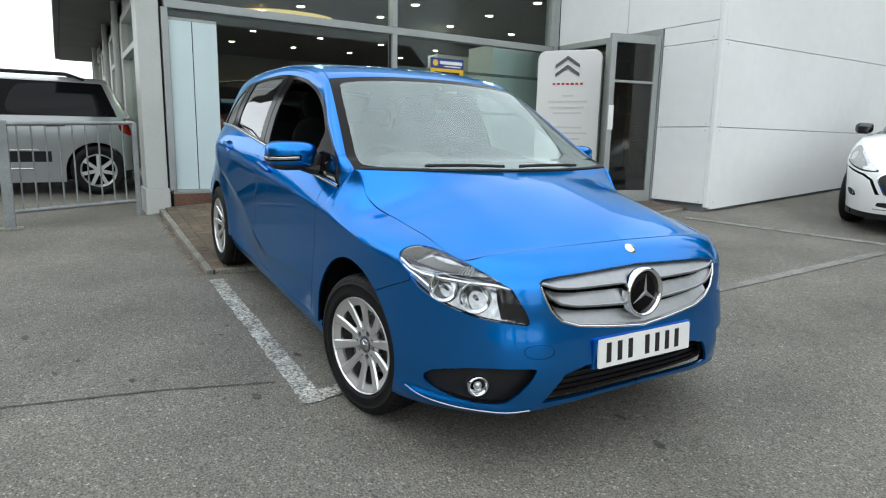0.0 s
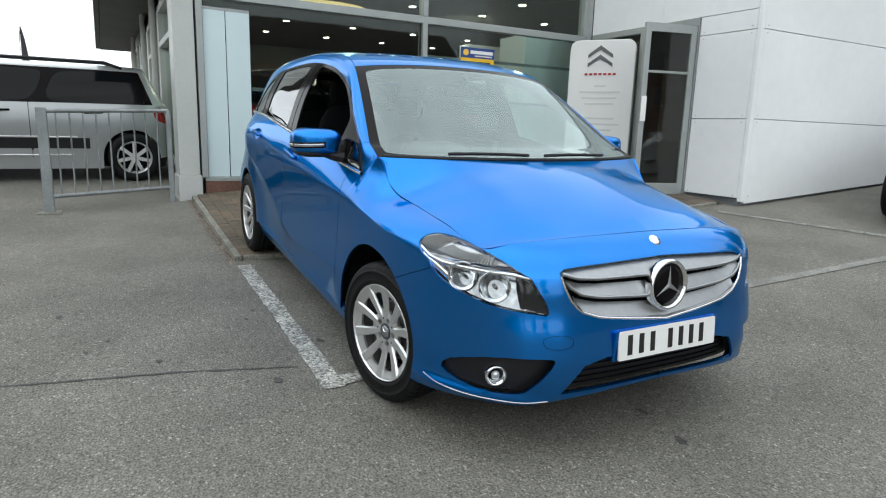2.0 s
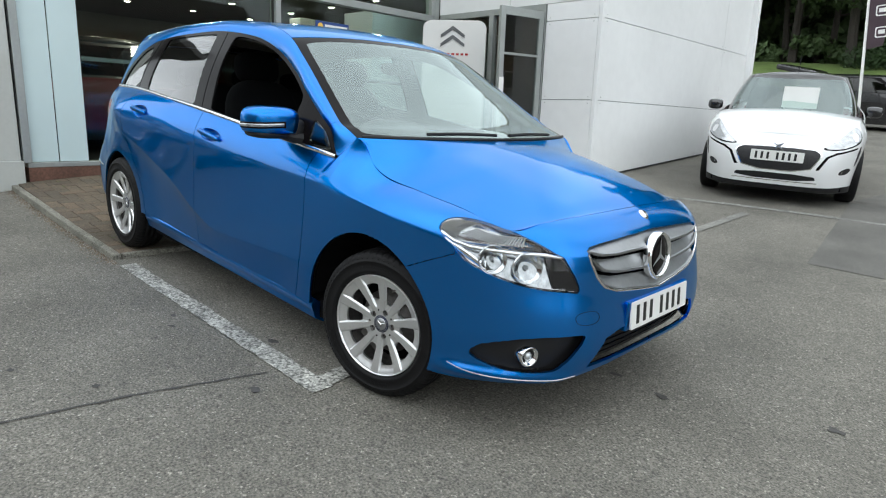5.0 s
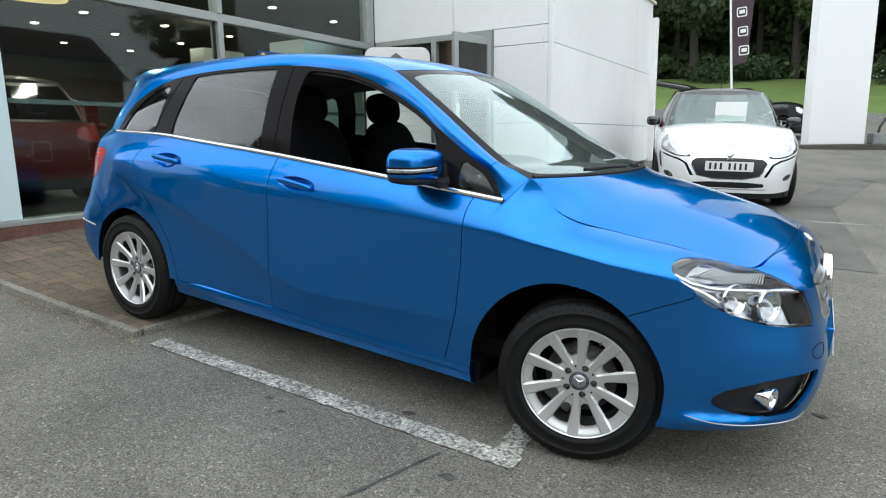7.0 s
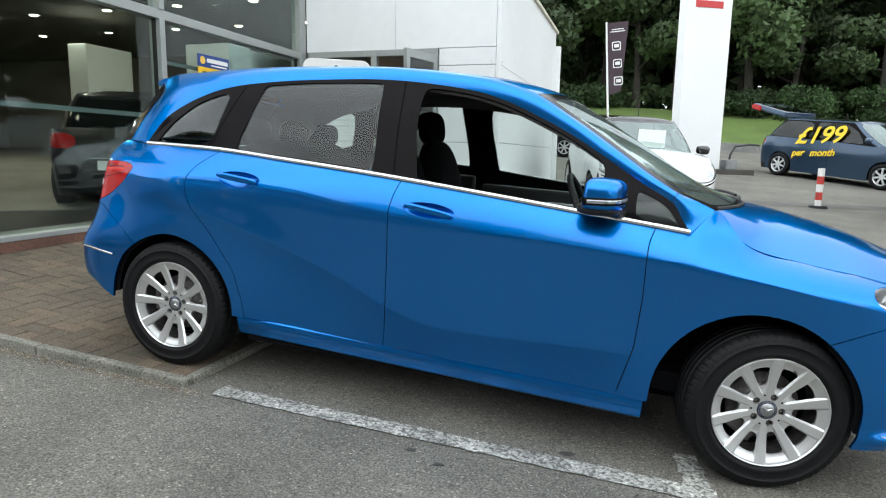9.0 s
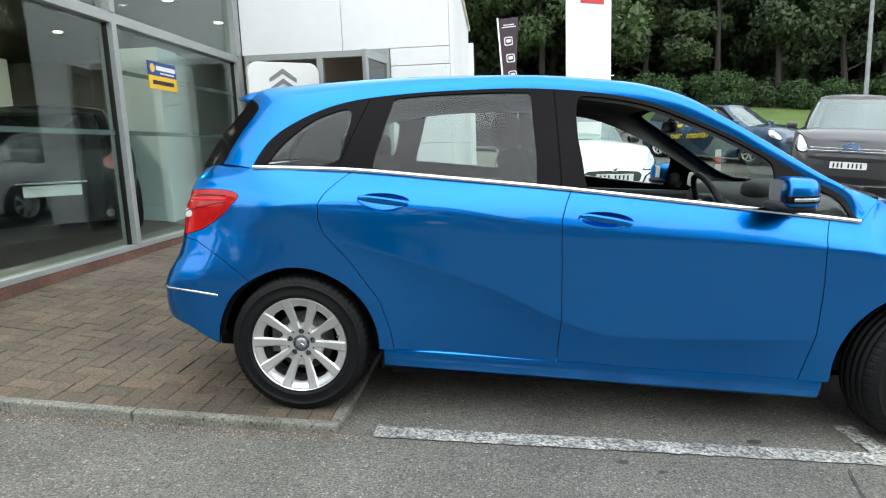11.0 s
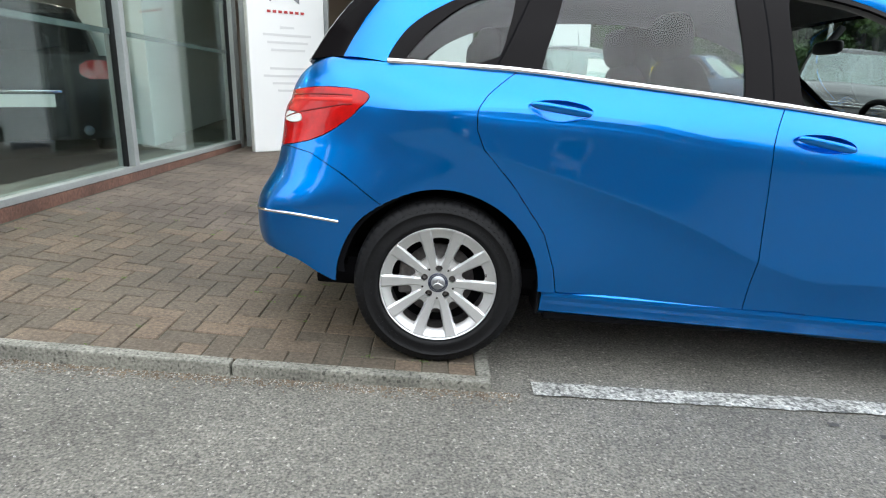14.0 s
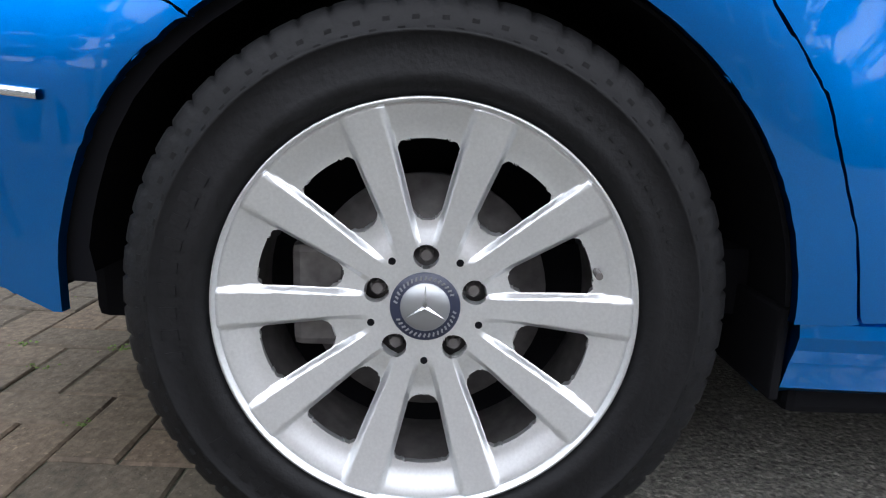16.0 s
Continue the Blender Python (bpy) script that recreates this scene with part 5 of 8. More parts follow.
    part("hub_cap", lathe([(0.0388, -0.050), (0.0388, -0.064), (0.0375, -0.0655), (0.0275, -0.0655), (0.027, -0.066)], 48), surface_cap, rim, "dark blue hub cap ring", True)
    part("cap_face", lathe([(0.0275, -0.0655), (0.0265, -0.0672), (0.0005, -0.0675)], 40), SILVER, rim, "silver hub cap face", True)
    star_shape(rim, 0.025, -0.068, CHROME)
    bm = bmesh.new()
    for k in range(40):
        a = 2 * math.pi * k / 40
        if 8 <= k % 20 <= 10:
            continue
        add_box(bm, (-0.0010, -0.0662, -0.0022), (0.0010, -0.0655, 0.0022), 0, Matrix.Rotation(a, 4, "Y") @ Matrix.Translation((0, 0, 0.0327)) @ Matrix.Rotation(0.4, 4, "Y"))
    part("cap_pattern", bm, SILVER, rim, "pale marks round the cap")
    for a in nuts:
        c = Vector((0.056 * math.cos(a), 0, 0.056 * math.sin(a)))
        bm = bmesh.new()
        add_rod(bm, c + Vector((0, -0.030, 0)), c + Vector((0, -0.052, 0)), 0.0095, 0.0088, 6)
        add_rod(bm, c + Vector((0, -0.052, 0)), c + Vector((0, -0.055, 0)), 0.0080, 0.006, 12)
        part("wheel_bolt", bm, STEEL, rim, "dark steel wheel bolt")
        b = a + radians(36)
        bm = rod((0.0625 * math.cos(b), -0.055, 0.0625 * math.sin(b)), (0.0625 * math.cos(b), -0.0650, 0.0625 * math.sin(b)), 0.0042, seg=12)
        part("dimple", bm, DARK_INNER, rim)
    part("brake_disc", lathe([(0.02, -0.035), (0.075, -0.035), (0.078, -0.012), (0.138, -0.012), (0.138, 0.010), (0.02, 0.010)], 56), STEEL, wheel, "rusty steel brake disc", True)
    part("back_plate", lathe([(0.02, 0.03), (0.19, 0.04), (0.19, 0.06)], 40), DARK_INNER, wheel)
    part("brake_caliper", box((-0.15, -0.035, -0.06), (-0.085, 0.03, 0.06), 0.01), STEEL, wheel, "grey brake caliper")
    va = radians(15)
    part("valve", rod((0.186 * math.cos(va), -0.05, 0.186 * math.sin(va)), (0.182 * math.cos(va), -0.096, 0.182 * math.sin(va)), 0.0045, 0.0038, 10), STEEL, wheel, "tyre valve with cap")


surface_cap = surface("dark_blue_cap", (0.02, 0.025, 0.05), 0.3)


def car_wheels(car):
    for x, y in ((-1.35, -0.776), (1.34, -0.776), (-1.35, 0.776), (1.34, 0.776)):
        m = Matrix.Translation((x, y, 0.307)) @ Matrix.Scale(0.985, 4)
        if x > 0:
            m = m @ Matrix.Rotation(radians(11), 4, "Z")
        if y > 0:
            m = m @ Matrix.Rotation(math.pi, 4, "Z")
        if x < 0 and y < 0:
            first = new("wheel")
            first.parent = car
            first.matrix_local = m
            wheel_parts(first)
        else:
            turn = {(1.34, -0.776): -53, (-1.35, 0.776): 20, (1.34, 0.776): 100}[(x, y)]
            c = copy_thing(first, m @ Matrix.Rotation(radians(turn), 4, "Y"))


def car_inside(car):
    part("cabin_floor", box((-1.7, -0.75, 0.28), (1.15, 0.75, 0.36)), DARK_INNER, car)
    for y, back in ((-0.36, 0.17), (0.36, 0.18)):
        seat = new("front_seat")
        seat.parent = car
        seat.location = (-back, 0, 0.02)
        part("cushion", blob((0.27, 0.25, 0.10), Matrix.Translation((0.18, y, 0.55)) @ Matrix.Rotation(radians(-8), 4, "Y"), 3.4), SEAT, seat, smooth=True)
        part("backrest", blob((0.085, 0.245, 0.34), Matrix.Translation((-0.17, y, 0.86)) @ Matrix.Rotation(radians(-16), 4, "Y"), 3.2), SEAT, seat, smooth=True)
        part("headrest", blob((0.065, 0.14, 0.098), Matrix.Translation((-0.285, y, 1.262)) @ Matrix.Rotation(radians(-10), 4, "Y"), 3.0), SEAT, seat, smooth=True)
        for dy in (-0.05, 0.05):
            part("headrest_rod", rod((-0.25, y + dy, 1.10), (-0.275, y + dy, 1.2), 0.006, seg=8), CHROME, seat)
    rear = new("rear_seat")
    rear.parent = car
    part("cushion", blob((0.25, 0.64, 0.11), Matrix.Translation((-0.75, 0, 0.55)), 4), SEAT, rear, smooth=True)
    part("backrest", blob((0.09, 0.64, 0.31), Matrix.Translation((-1.10, 0, 0.85)) @ Matrix.Rotation(radians(-20), 4, "Y"), 4), SEAT, rear, smooth=True)
    for y in (-0.4, 0, 0.4):
        part("headrest", blob((0.05, 0.12, 0.07), Matrix.Translation((-1.21, y, 1.19)), 3), SEAT, rear, smooth=True)
    bm = blob((0.30, 0.70, 0.20), Matrix.Translation((0.98, 0, 0.84)), 4.5, 32, 16)
    part("dashboard", bm, DASH, car, "dark grey dashboard", True)
    part("instrument_hood", blob((0.12, 0.17, 0.06), Matrix.Translation((0.83, -0.36, 1.03)), 2.6), DASH, car, smooth=True)
    part("centre_stack", box((0.62, -0.13, 0.6), (0.80, 0.13, 0.98), 0.03), DASH, car)
    wheel = new("steering_wheel")
    wheel.parent = car
    wheel.matrix_local = Matrix.Translation((0.56, -0.36, 0.93)) @ Matrix.Rotation(radians(64), 4, "Y")
    ring = [(0.185 * math.cos(2 * math.pi * k / 36), 0.185 * math.sin(2 * math.pi * k / 36), 0) for k in range(37)]
    part("wheel_rim", tube(ring, 0.015, 8), BLACK_PLASTIC, wheel, smooth=True)
    part("wheel_hub", blob((0.075, 0.085, 0.025), Matrix.Translation((0, 0, 0.01)), 2.6, 20, 10), BLACK_PLASTIC, wheel, smooth=True)
    for a in (-10, 190, 90):
        d = Vector((math.sin(radians(a)), math.cos(radians(a)), 0))
        part("wheel_arm", rod(d * 0.06, d * 0.178, 0.014, seg=8), SILVER, wheel, "silver wheel arm")
    part("column", rod((0.6, -0.36, 0.95), (0.85, -0.36, 0.84), 0.04, seg=12), DASH, car)
    part("inner_mirror", blob((0.02, 0.11, 0.032), Matrix.Translation((0.42, 0.0, 1.335)), 3.4, 20, 10), BLACK_PLASTIC, car, "black interior mirror", True)
    part("mirror_stem", rod((0.42, 0, 1.35), (0.47, 0, 1.43), 0.018, seg=10), BLACK_PLASTIC, car)
    for y in (-0.72, 0.72):
        part("door_card", box((-0.2, y - 0.03, 0.45), (0.82, y + 0.03, 0.955), 0.02), DASH, car)
        part("rear_door_card", box((-0.9, y - 0.03, 0.45), (-0.25, y + 0.03, 1.0), 0.02), DASH, car)
    part("pull_handle", tube([(0.15, 0.685, 0.84), (0.25, 0.66, 0.87), (0.42, 0.66, 0.87), (0.50, 0.685, 0.85)], 0.012, 6), SILVER, car, "silver door pull", True)


blue_car = thing("parked_car", LOT, "bright blue metallic five-door hatchback half on brick paving", "car")
made = car_lower(blue_car)
for side_key, side_sign in (("r", 1), ("l", -1)):
    lamp_insides(made[("headlamp", side_key)], side_sign)
car_nose(blue_car)
car_upper(blue_car)
car_windows(blue_car)
car_details(blue_car)
car_wheels(blue_car)
car_inside(blue_car)

# ---- showroom: glazed front in the plane x = FX, white block beside it ----
FLOOR_Z = 0.42
TOP = 3.62
WX, WY = -0.92, 4.66


def wall_box(name, a, b, material, label, category="wall"):
    return structure(part(name, box(a, b), material), label, category)


wall_box("floor_showroom", (-16, -0.95, 0.1), (FX - 0.10, 9.8, FLOOR_Z), INSIDE_FLOOR, "dark polished showroom floor", "floor")
wall_box("wall_back", (-16.2, -1.0, 0.1), (-16, 9.9, TOP), INSIDE_WALL, "brown showroom back wall")
wall_box("wall_back_red", (-15.99, -0.6, 0.5), (-15.9, 7.5, 2.3), INSIDE_RED, "dark red lower panel of the back wall")
wall_box("wall_inner", (-16, 9.78, 0.1), (WX - 0.16, 9.895, TOP), INSIDE_WALL, "brown showroom end wall")
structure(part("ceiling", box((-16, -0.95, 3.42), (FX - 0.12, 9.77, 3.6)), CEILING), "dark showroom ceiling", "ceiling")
structure(part("roof", box((-16.4, -1.0, TOP + 0.5), (FX + 0.05, 4.6, TOP + 0.75)), GREY_STEEL), "grey flat roof over the showroom", "roof")
wall_box("wall_fascia", (FX - 0.12, -0.86, 3.36), (FX + 0.02, 4.55, TOP + 0.5), GREY_STEEL, "grey fascia over the glazing")
wall_box("wall_plinth", (FX - 0.14, -0.86, 0.15), (FX + 0.035, 4.6, 0.428), surface("red_brown_plinth", (0.13, 0.065, 0.045), 0.8, grain=(50, 0.3), blotch=(3, 0.4), bump=(60, 0.004)), "stained red-brown plinth under the glazing")

# glazing: frame members and panes
front = structure(new("window_front"), "tall silver-framed showroom glazing", "window")
for y0, y1, z0, z1 in ((-0.86, 4.58, 0.43, 0.475), (-0.86, 4.58, 2.415, 2.505), (-0.86, 4.58, 3.28, 3.36)):
    part("transom", box((FX - 0.09, y0, z0), (FX + 0.03, y1, z1), 0.006), ALU, front)
for y in (-0.86, 1.88, 4.53):
    for z0, z1 in ((0.475, 2.415), (2.505, 3.28)):
        part("mullion", box((FX - 0.09, y - 0.035, z0), (FX + 0.045, y + 0.035, z1), 0.006), ALU, front)
for y in (-0.86, 1.88, 4.53):
    for o in (-0.043, 0.036):
        part("gasket", box((FX - 0.05, y + o, 0.475), (FX - 0.005, y + o + 0.007, 2.415)), BLACK_PLASTIC, front, "black rubber gasket")
part("inner_sill", box((FX - 0.42, -0.80, 0.40), (FX - 0.15, 4.5, 0.455), 0.006), surface("grey_sill", (0.15, 0.155, 0.15), 0.5, blotch=(2, 0.2)), front, "grey sill board behind the glass")
for y0, y1 in ((-0.825, 1.845), (1.915, 4.495)):
    for z0, z1 in ((0.475, 2.415), (2.505, 3.28)):
        pane = part("pane", box((FX - 0.035, y0, z0), (FX - 0.025, y1, z1)), GLASS, front, "clear showroom glass")
for y0, y1, z in ((1.92, 4.49, 1.48), (1.92, 4.49, 2.02), (-0.3, 1.84, 1.48)):
    part("manifestation_band", box((FX - 0.041, y0, z - 0.02), (FX - 0.037, y1, z + 0.02)), surface("etched_band", (0.13, 0.15, 0.15), 0.6), front, "etched safety band on the glass")
panel_f = structure(new("window_panel"), "pale green frosted glass panel", "window")
for y0, y1 in ((-0.82, -0.585), (-0.575, -0.32)):
    part("panel_leaf", box((FX - 0.030, y0, 0.48), (FX - 0.012, y1, 2.30), 0.003), FROSTED, panel_f)
part("panel_head", box((FX - 0.03, -0.82, 2.30), (FX - 0.01, -0.32, 2.33)), ALU, panel_f)

part("end_post", box((FX - 0.12, 4.566, 0.35), (FX + 0.046, 4.655, TOP + 0.3), 0.006), ALU, front)

# corner pillar, side of the showroom and its eaves
pillar_ob = structure(new("pillar_corner"), "grey painted steel corner pillar", "pillar")
part("shaft", box((FX - 0.35, -1.135, 0.50), (FX + 0.06, -0.92, 4.1), 0.008), GREY_STEEL, pillar_ob)
part("foot", box((FX - 0.37, -1.15, 0.18), (FX + 0.075, -0.90, 0.50), 0.008), GREY_STEEL, pillar_ob)
wall_side = structure(new("wall_side"), "grey clad side wall with tall windows", "wall")
for x0, x1 in ((-16.2, -14.0), (-12.6, -11.6), (-10.2, -9.2), (-7.6, -6.9)):
    part("wall_pier", box((x0, -0.98, 0.1), (x1, -0.80, 3.3), 0.01), GREY_STEEL, wall_side)
part("wall_head", box((-16.2, -0.98, 2.75), (FX - 0.36, -0.80, 3.3)), GREY_STEEL, wall_side)
part("wall_foot", box((-16.2, -0.98, 0.1), (FX - 0.36, -0.80, 0.5)), GREY_STEEL, wall_side)
for k, (x0, x1) in enumerate(((-14.0, -12.6), (-11.6, -10.2), (-9.2, -7.6), (-6.9, -4.1))):
    win = structure(new("window_%d" % (k + 1)), "tall grey-framed side window", "window")
    for a, b, z0, z1 in ((x0, x0 + 0.09, 0.5, 2.75), (x1 - 0.09, x1, 0.5, 2.75), (x0 + 0.09, x1 - 0.09, 0.5, 0.58), (x0 + 0.09, x1 - 0.09, 2.66, 2.75), (x0 + 0.09, x1 - 0.09, 2.16, 2.24)):
        part("window_frame", box((a, -1.02, z0), (b, -0.86, z1), 0.006), GREY_STEEL, win)
    part("pane", box((x0 + 0.09, -0.94, 0.58), (x1 - 0.09, -0.93, 2.66)), GLASS, win)
eaves = structure(new("eaves"), "dark overhanging eaves along the side wall", "roof")
part("soffit", box((-17, -1.75, 3.02), (FX - 0.4, -0.96, 3.12)), SOFFIT, eaves)
part("gutter", box((-17.05, -1.85, 3.04), (FX - 0.4, -1.75, 3.30), 0.02), SOFFIT, eaves)
for x in (-7.2, -9.6, -13.4):
    part("downpipe", rod((x, -1.06, 0.4), (x, -1.06, 3.02), 0.05, seg=12), GREY_STEEL, eaves)

# white block: cladding panels on the door wall and the side wall, with open joints
wall_box("wall_door_core", (FX + 0.05, WY + 0.05, 2.52), (WX - 0.04, WY + 0.15, TOP), JOINT_GREY, "core of the white wall over the door")
wall_box("wall_jamb_core", (-1.74, WY + 0.05, 0.1), (WX - 0.04, WY + 0.15, 2.52), JOINT_GREY, "core of the white wall beside the door")
wall_box("wall_side_core", (WX - 0.15, WY + 0.15, 0.1), (WX - 0.04, 9.9, TOP), JOINT_GREY, "core of the white side wall")
clad = structure(new("wall_cladding"), "flat white metal cladding panels with thin dark joints", "wall")
J = 0.008
for x0, x1, z0, z1 in ((FX + 0.05, -2.35, 2.52, TOP), (-2.35, WX - 0.05, 2.52, TOP), (-1.74, WX - 0.05, 0.39, 1.31), (-1.74, WX - 0.05, 1.31, 2.30), (-1.74, WX - 0.05, 2.30, 2.52)):
    part("cladding_panel", box((x0 + J / 2, WY, z0 + J / 2), (x1 - J / 2, WY + 0.05, z1 - J / 2), 0.003), WHITE_CLAD, clad)
for y0, y1 in ((WY + 0.06, 8.72), (8.72, 9.9)):
    for z0, z1 in ((0.22, 1.31), (1.31, 2.30), (2.30, TOP)):
        bm = box((WX - 0.04, y0 + J / 2, z0 + J / 2), (WX, y1 - J / 2, z1 - J / 2), 0.003)
        for vv in bm.verts:
            if vv.co.z < 0.3:
                vv.co.z = gz(WX, vv.co.y) + 0.035
        part("cladding_panel", bm, WHITE_CLAD, clad)
part("corner_trim", box((WX - 0.05, WY - 0.0015, 0.355), (WX + 0.0025, WY + 0.06, TOP), 0.006), WHITE_CLAD, clad)
part("end_trim", box((WX - 0.14, 9.9, 0.2), (WX + 0.10, 10.02, TOP - 0.25), 0.01), WHITE_CLAD, clad)
part("coping", box((WX - 0.2, WY - 0.02, TOP), (WX + 0.04, 10.0, TOP + 0.06), 0.01), surface("pale_coping", (0.62, 0.60, 0.48), 0.5, blotch=(2, 0.1)), clad, "pale coping along the roof edge")
part("dark_foot", box((WX - 0.10, WY + 0.02, 0.05), (WX - 0.042, 9.9, 0.80)), JOINT_GREY, clad)
bm = bmesh.new()
for z in (0.42, 1.27, 1.35, 2.26, 2.34):
    for y in (WY + 0.12, 8.66, 8.78):
        add_rod(bm, (WX - 0.002, y, z), (WX + 0.004, y, z), 0.006, seg=8)
    for x in (-1.68, WX - 0.11):
        add_rod(bm, (x, WY + 0.002, z), (x, WY - 0.004, z), 0.006, seg=8)
part("rivets", bm, ALU, clad)
wall_box("roof_block", (-16, 4.66, TOP + 0.02), (WX - 0.21, 10, TOP + 0.1), GREY_STEEL, "flat roof of the white block", "roof")
wall_box("wall_end", (-16, 9.9, 0.1), (WX - 0.16, 10.0, TOP), WHITE_CLAD, "white end wall")

# glazed door wall: fixed light, open door leaf
door_fixed = structure(new("window_door_side"), "dark-framed fixed light beside the door", "window")
for x0, x1, z0, z1 in ((-3.66, -3.60, 0.32, 2.52), (-2.70, -2.62, 0.32, 2.52), (-3.60, -2.70, 2.44, 2.52), (-2.62, -1.75, 2.44, 2.52), (-3.60, -2.70, 0.32, 0.42), (-1.80, -1.745, 0.32, 2.44)):
    part("window_frame", box((x0, WY - 0.02, z0), (x1, WY + 0.07, z1), 0.004), ALU, door_fixed)
part("pane", box((-3.60, WY + 0.02, 0.42), (-2.70, WY + 0.03, 2.44)), GLASS, door_fixed)
leaf = structure(new("door_1"), "open glass door with a grey aluminium frame", "door")
leaf.matrix_world = Matrix.Translation((-1.775, WY - 0.03, 0.34)) @ Matrix.Rotation(radians(-103), 4, "Z")
for x0, x1, z0, z1 in ((0.0, 0.075, 0.02, 2.08), (0.635, 0.71, 0.02, 2.08), (0.075, 0.635, 1.98, 2.08), (0.075, 0.635, 0.02, 0.16), (0.075, 0.635, 1.50, 1.53)):
    part("door_frame", box((x0, -0.025, z0), (x1, 0.025, z1), 0.004), ALU, leaf)
part("door_pane", box((0.075, -0.005, 0.16), (0.635, 0.005, 1.98)), pane_material("smoked_glass", (0.5, 0.53, 0.52), 0.05), leaf, "smoked door glass")
part("push_plate", box((0.63, 0.026, 0.92), (0.70, 0.036, 1.22), 0.004), PLATE_WHITE, leaf, "pale push plate")
part("pull_bar", tube([(0.66, -0.03, 0.9), (0.66, -0.075, 0.92), (0.66, -0.075, 1.25), (0.66, -0.03, 1.27)], 0.012, 8), ALU, leaf)

# inside the showroom
part_white = surface("white_partition", (0.74, 0.78, 0.77), 0.5, blotch=(1, 0.05))
for a, b, label in (((-5.2, 4.02, FLOOR_Z), (-4.5, 4.5, 2.58), "white boxed column inside the showroom"), ((-4.75, 4.52, FLOOR_Z), (-4.6, 7.2, 2.58), "white display partition inside the showroom"), ((-8.6, 5.2, FLOOR_Z), (-8.2, 6.2, 2.9), "white display column inside the showroom")):
    tagged(part("display_partition", box(a, b, 0.01), part_white), label, "partition")
tagged(part("entrance_wall", box((-3.6, 6.6, FLOOR_Z), (-1.1, 6.75, 3.4)), surface("tan_wall", (0.22, 0.18, 0.15), 0.7, blotch=(1, 0.1))), "tan plastered wall behind the glass door", "wall", kind="structure")
downlights = [(x, y) for x in (-4.9, -6.3, -7.7, -9.3, -11.0, -13.0) for y in (0.4, 2.0, 3.6, 5.2, 6.8)]
light0 = thing("downlight", Matrix.Translation((*downlights[0], 3.42)), "round recessed ceiling downlight switched on", "lamp", "ceiling downlights")
bm = bmesh.new()
add_rod(bm, (0, 0, -0.018), (0, 0, -0.002), 0.085, 0.095, 24)
part("trim_ring", bm, ALU, light0)
part("lens", rod((0, 0, -0.022), (0, 0, -0.019), 0.065, seg=20), LAMP_GLOW, light0)
for x, y in downlights[1:]:
    copy_thing(light0, Matrix.Translation((x, y, 3.42)))
ovalite = thing("oval_ceiling_light", Matrix.Translation((-8.6, 2.1, 3.38)), "large oval amber ceiling light panel", "lamp")
bm = bmesh.new()
bmesh.ops.create_cone(bm, cap_ends=True, segments=40, radius1=0.95, radius2=1.0, depth=0.06, matrix=Matrix.Diagonal((0.42, 0.85, 1, 1)))
part("shade", bm, OVAL_GLOW, ovalite)

# blue and yellow window sign
sign = thing("window_sign", Matrix.Translation((FX - 0.02, 2.715, 2.05)) @ Matrix.Rotation(radians(90), 4, "Z"), "blue and yellow sign stuck inside the showroom glass", "sign")
part("blue_board", box((-0.265, -0.008, 0.0), (0.265, 0.0, 0.135)), surface("sign_blue", (0.015, 0.05, 0.22), 0.4), sign)
part("yellow_board", box((-0.265, -0.008, -0.13), (0.265, 0.0, -0.001)), surface("sign_yellow", (0.75, 0.46, 0.02), 0.4), sign)
part("sun_shape", rod((-0.19, -0.008, 0.07), (-0.19, -0.011, 0.07), 0.042, seg=16), surface("sign_gold", (0.8, 0.5, 0.08), 0.4), sign, "plain gold disc")
part("lettering_bar", box((-0.12, -0.0105, 0.055), (0.24, -0.008, 0.098)), PLATE_WHITE, sign, "plain white bar of lettering")
part("small_lettering_bar", box((-0.05, -0.0105, 0.022), (0.22, -0.008, 0.036)), PLATE_WHITE, sign)
part("dark_lettering_bar", box((-0.20, -0.0105, -0.085), (0.20, -0.008, -0.045)), INK, sign)

# free-standing white opening-hours sign by the door
tot_yaw = math.degrees(math.atan2(4.53 - 4.01, -2.65 + 3.38))
totem = thing("totem_sign", Matrix.Translation((-3.015, 4.27, pz(-3.0, 4.27))) @ Matrix.Rotation(radians(tot_yaw), 4, "Z"), "white free-standing sign board with chevrons and grey print", "sign")
out = [(0.45, 0.0), (0.45, 1.86)] + [(0.33 + 0.12 * math.cos(radians(a)), 1.86 + 0.12 * math.sin(radians(a))) for a in range(15, 91, 15)] + [(-0.33 - 0.12 * math.sin(radians(a)), 1.86 + 0.12 * math.cos(radians(a))) for a in range(0, 91, 15)] + [(-0.45, 0.0)]
part("board", prism(out, 0.10, None, 0.008), surface("sign_white", (0.74, 0.74, 0.72), 0.4, blotch=(1, 0.04)), totem)
grey_print = surface("grey_print", (0.60, 0.60, 0.585), 0.5)
for dz in (0.0, 0.12):
    chev = [(-0.17, 1.60 + dz), (0.0, 1.71 + dz), (0.17, 1.60 + dz), (0.17, 1.645 + dz), (0.0, 1.765 + dz), (-0.17, 1.645 + dz)]
    part("chevron", prism(chev, 0.012, Matrix.Translation((-0.02, -0.012, 0.02))), surface("chevron_grey", (0.15, 0.155, 0.16), 0.3, 0.6), totem, "plain grey chevron shape")
sign_red = surface("sign_red", (0.40, 0.03, 0.03), 0.5)
for k in range(7):
    part("letter_bar", box((-0.225 + 0.065 * k, -0.006, 1.508), (-0.185 + 0.065 * k, 0.0, 1.536)), sign_red, totem, "plain red bar of lettering")
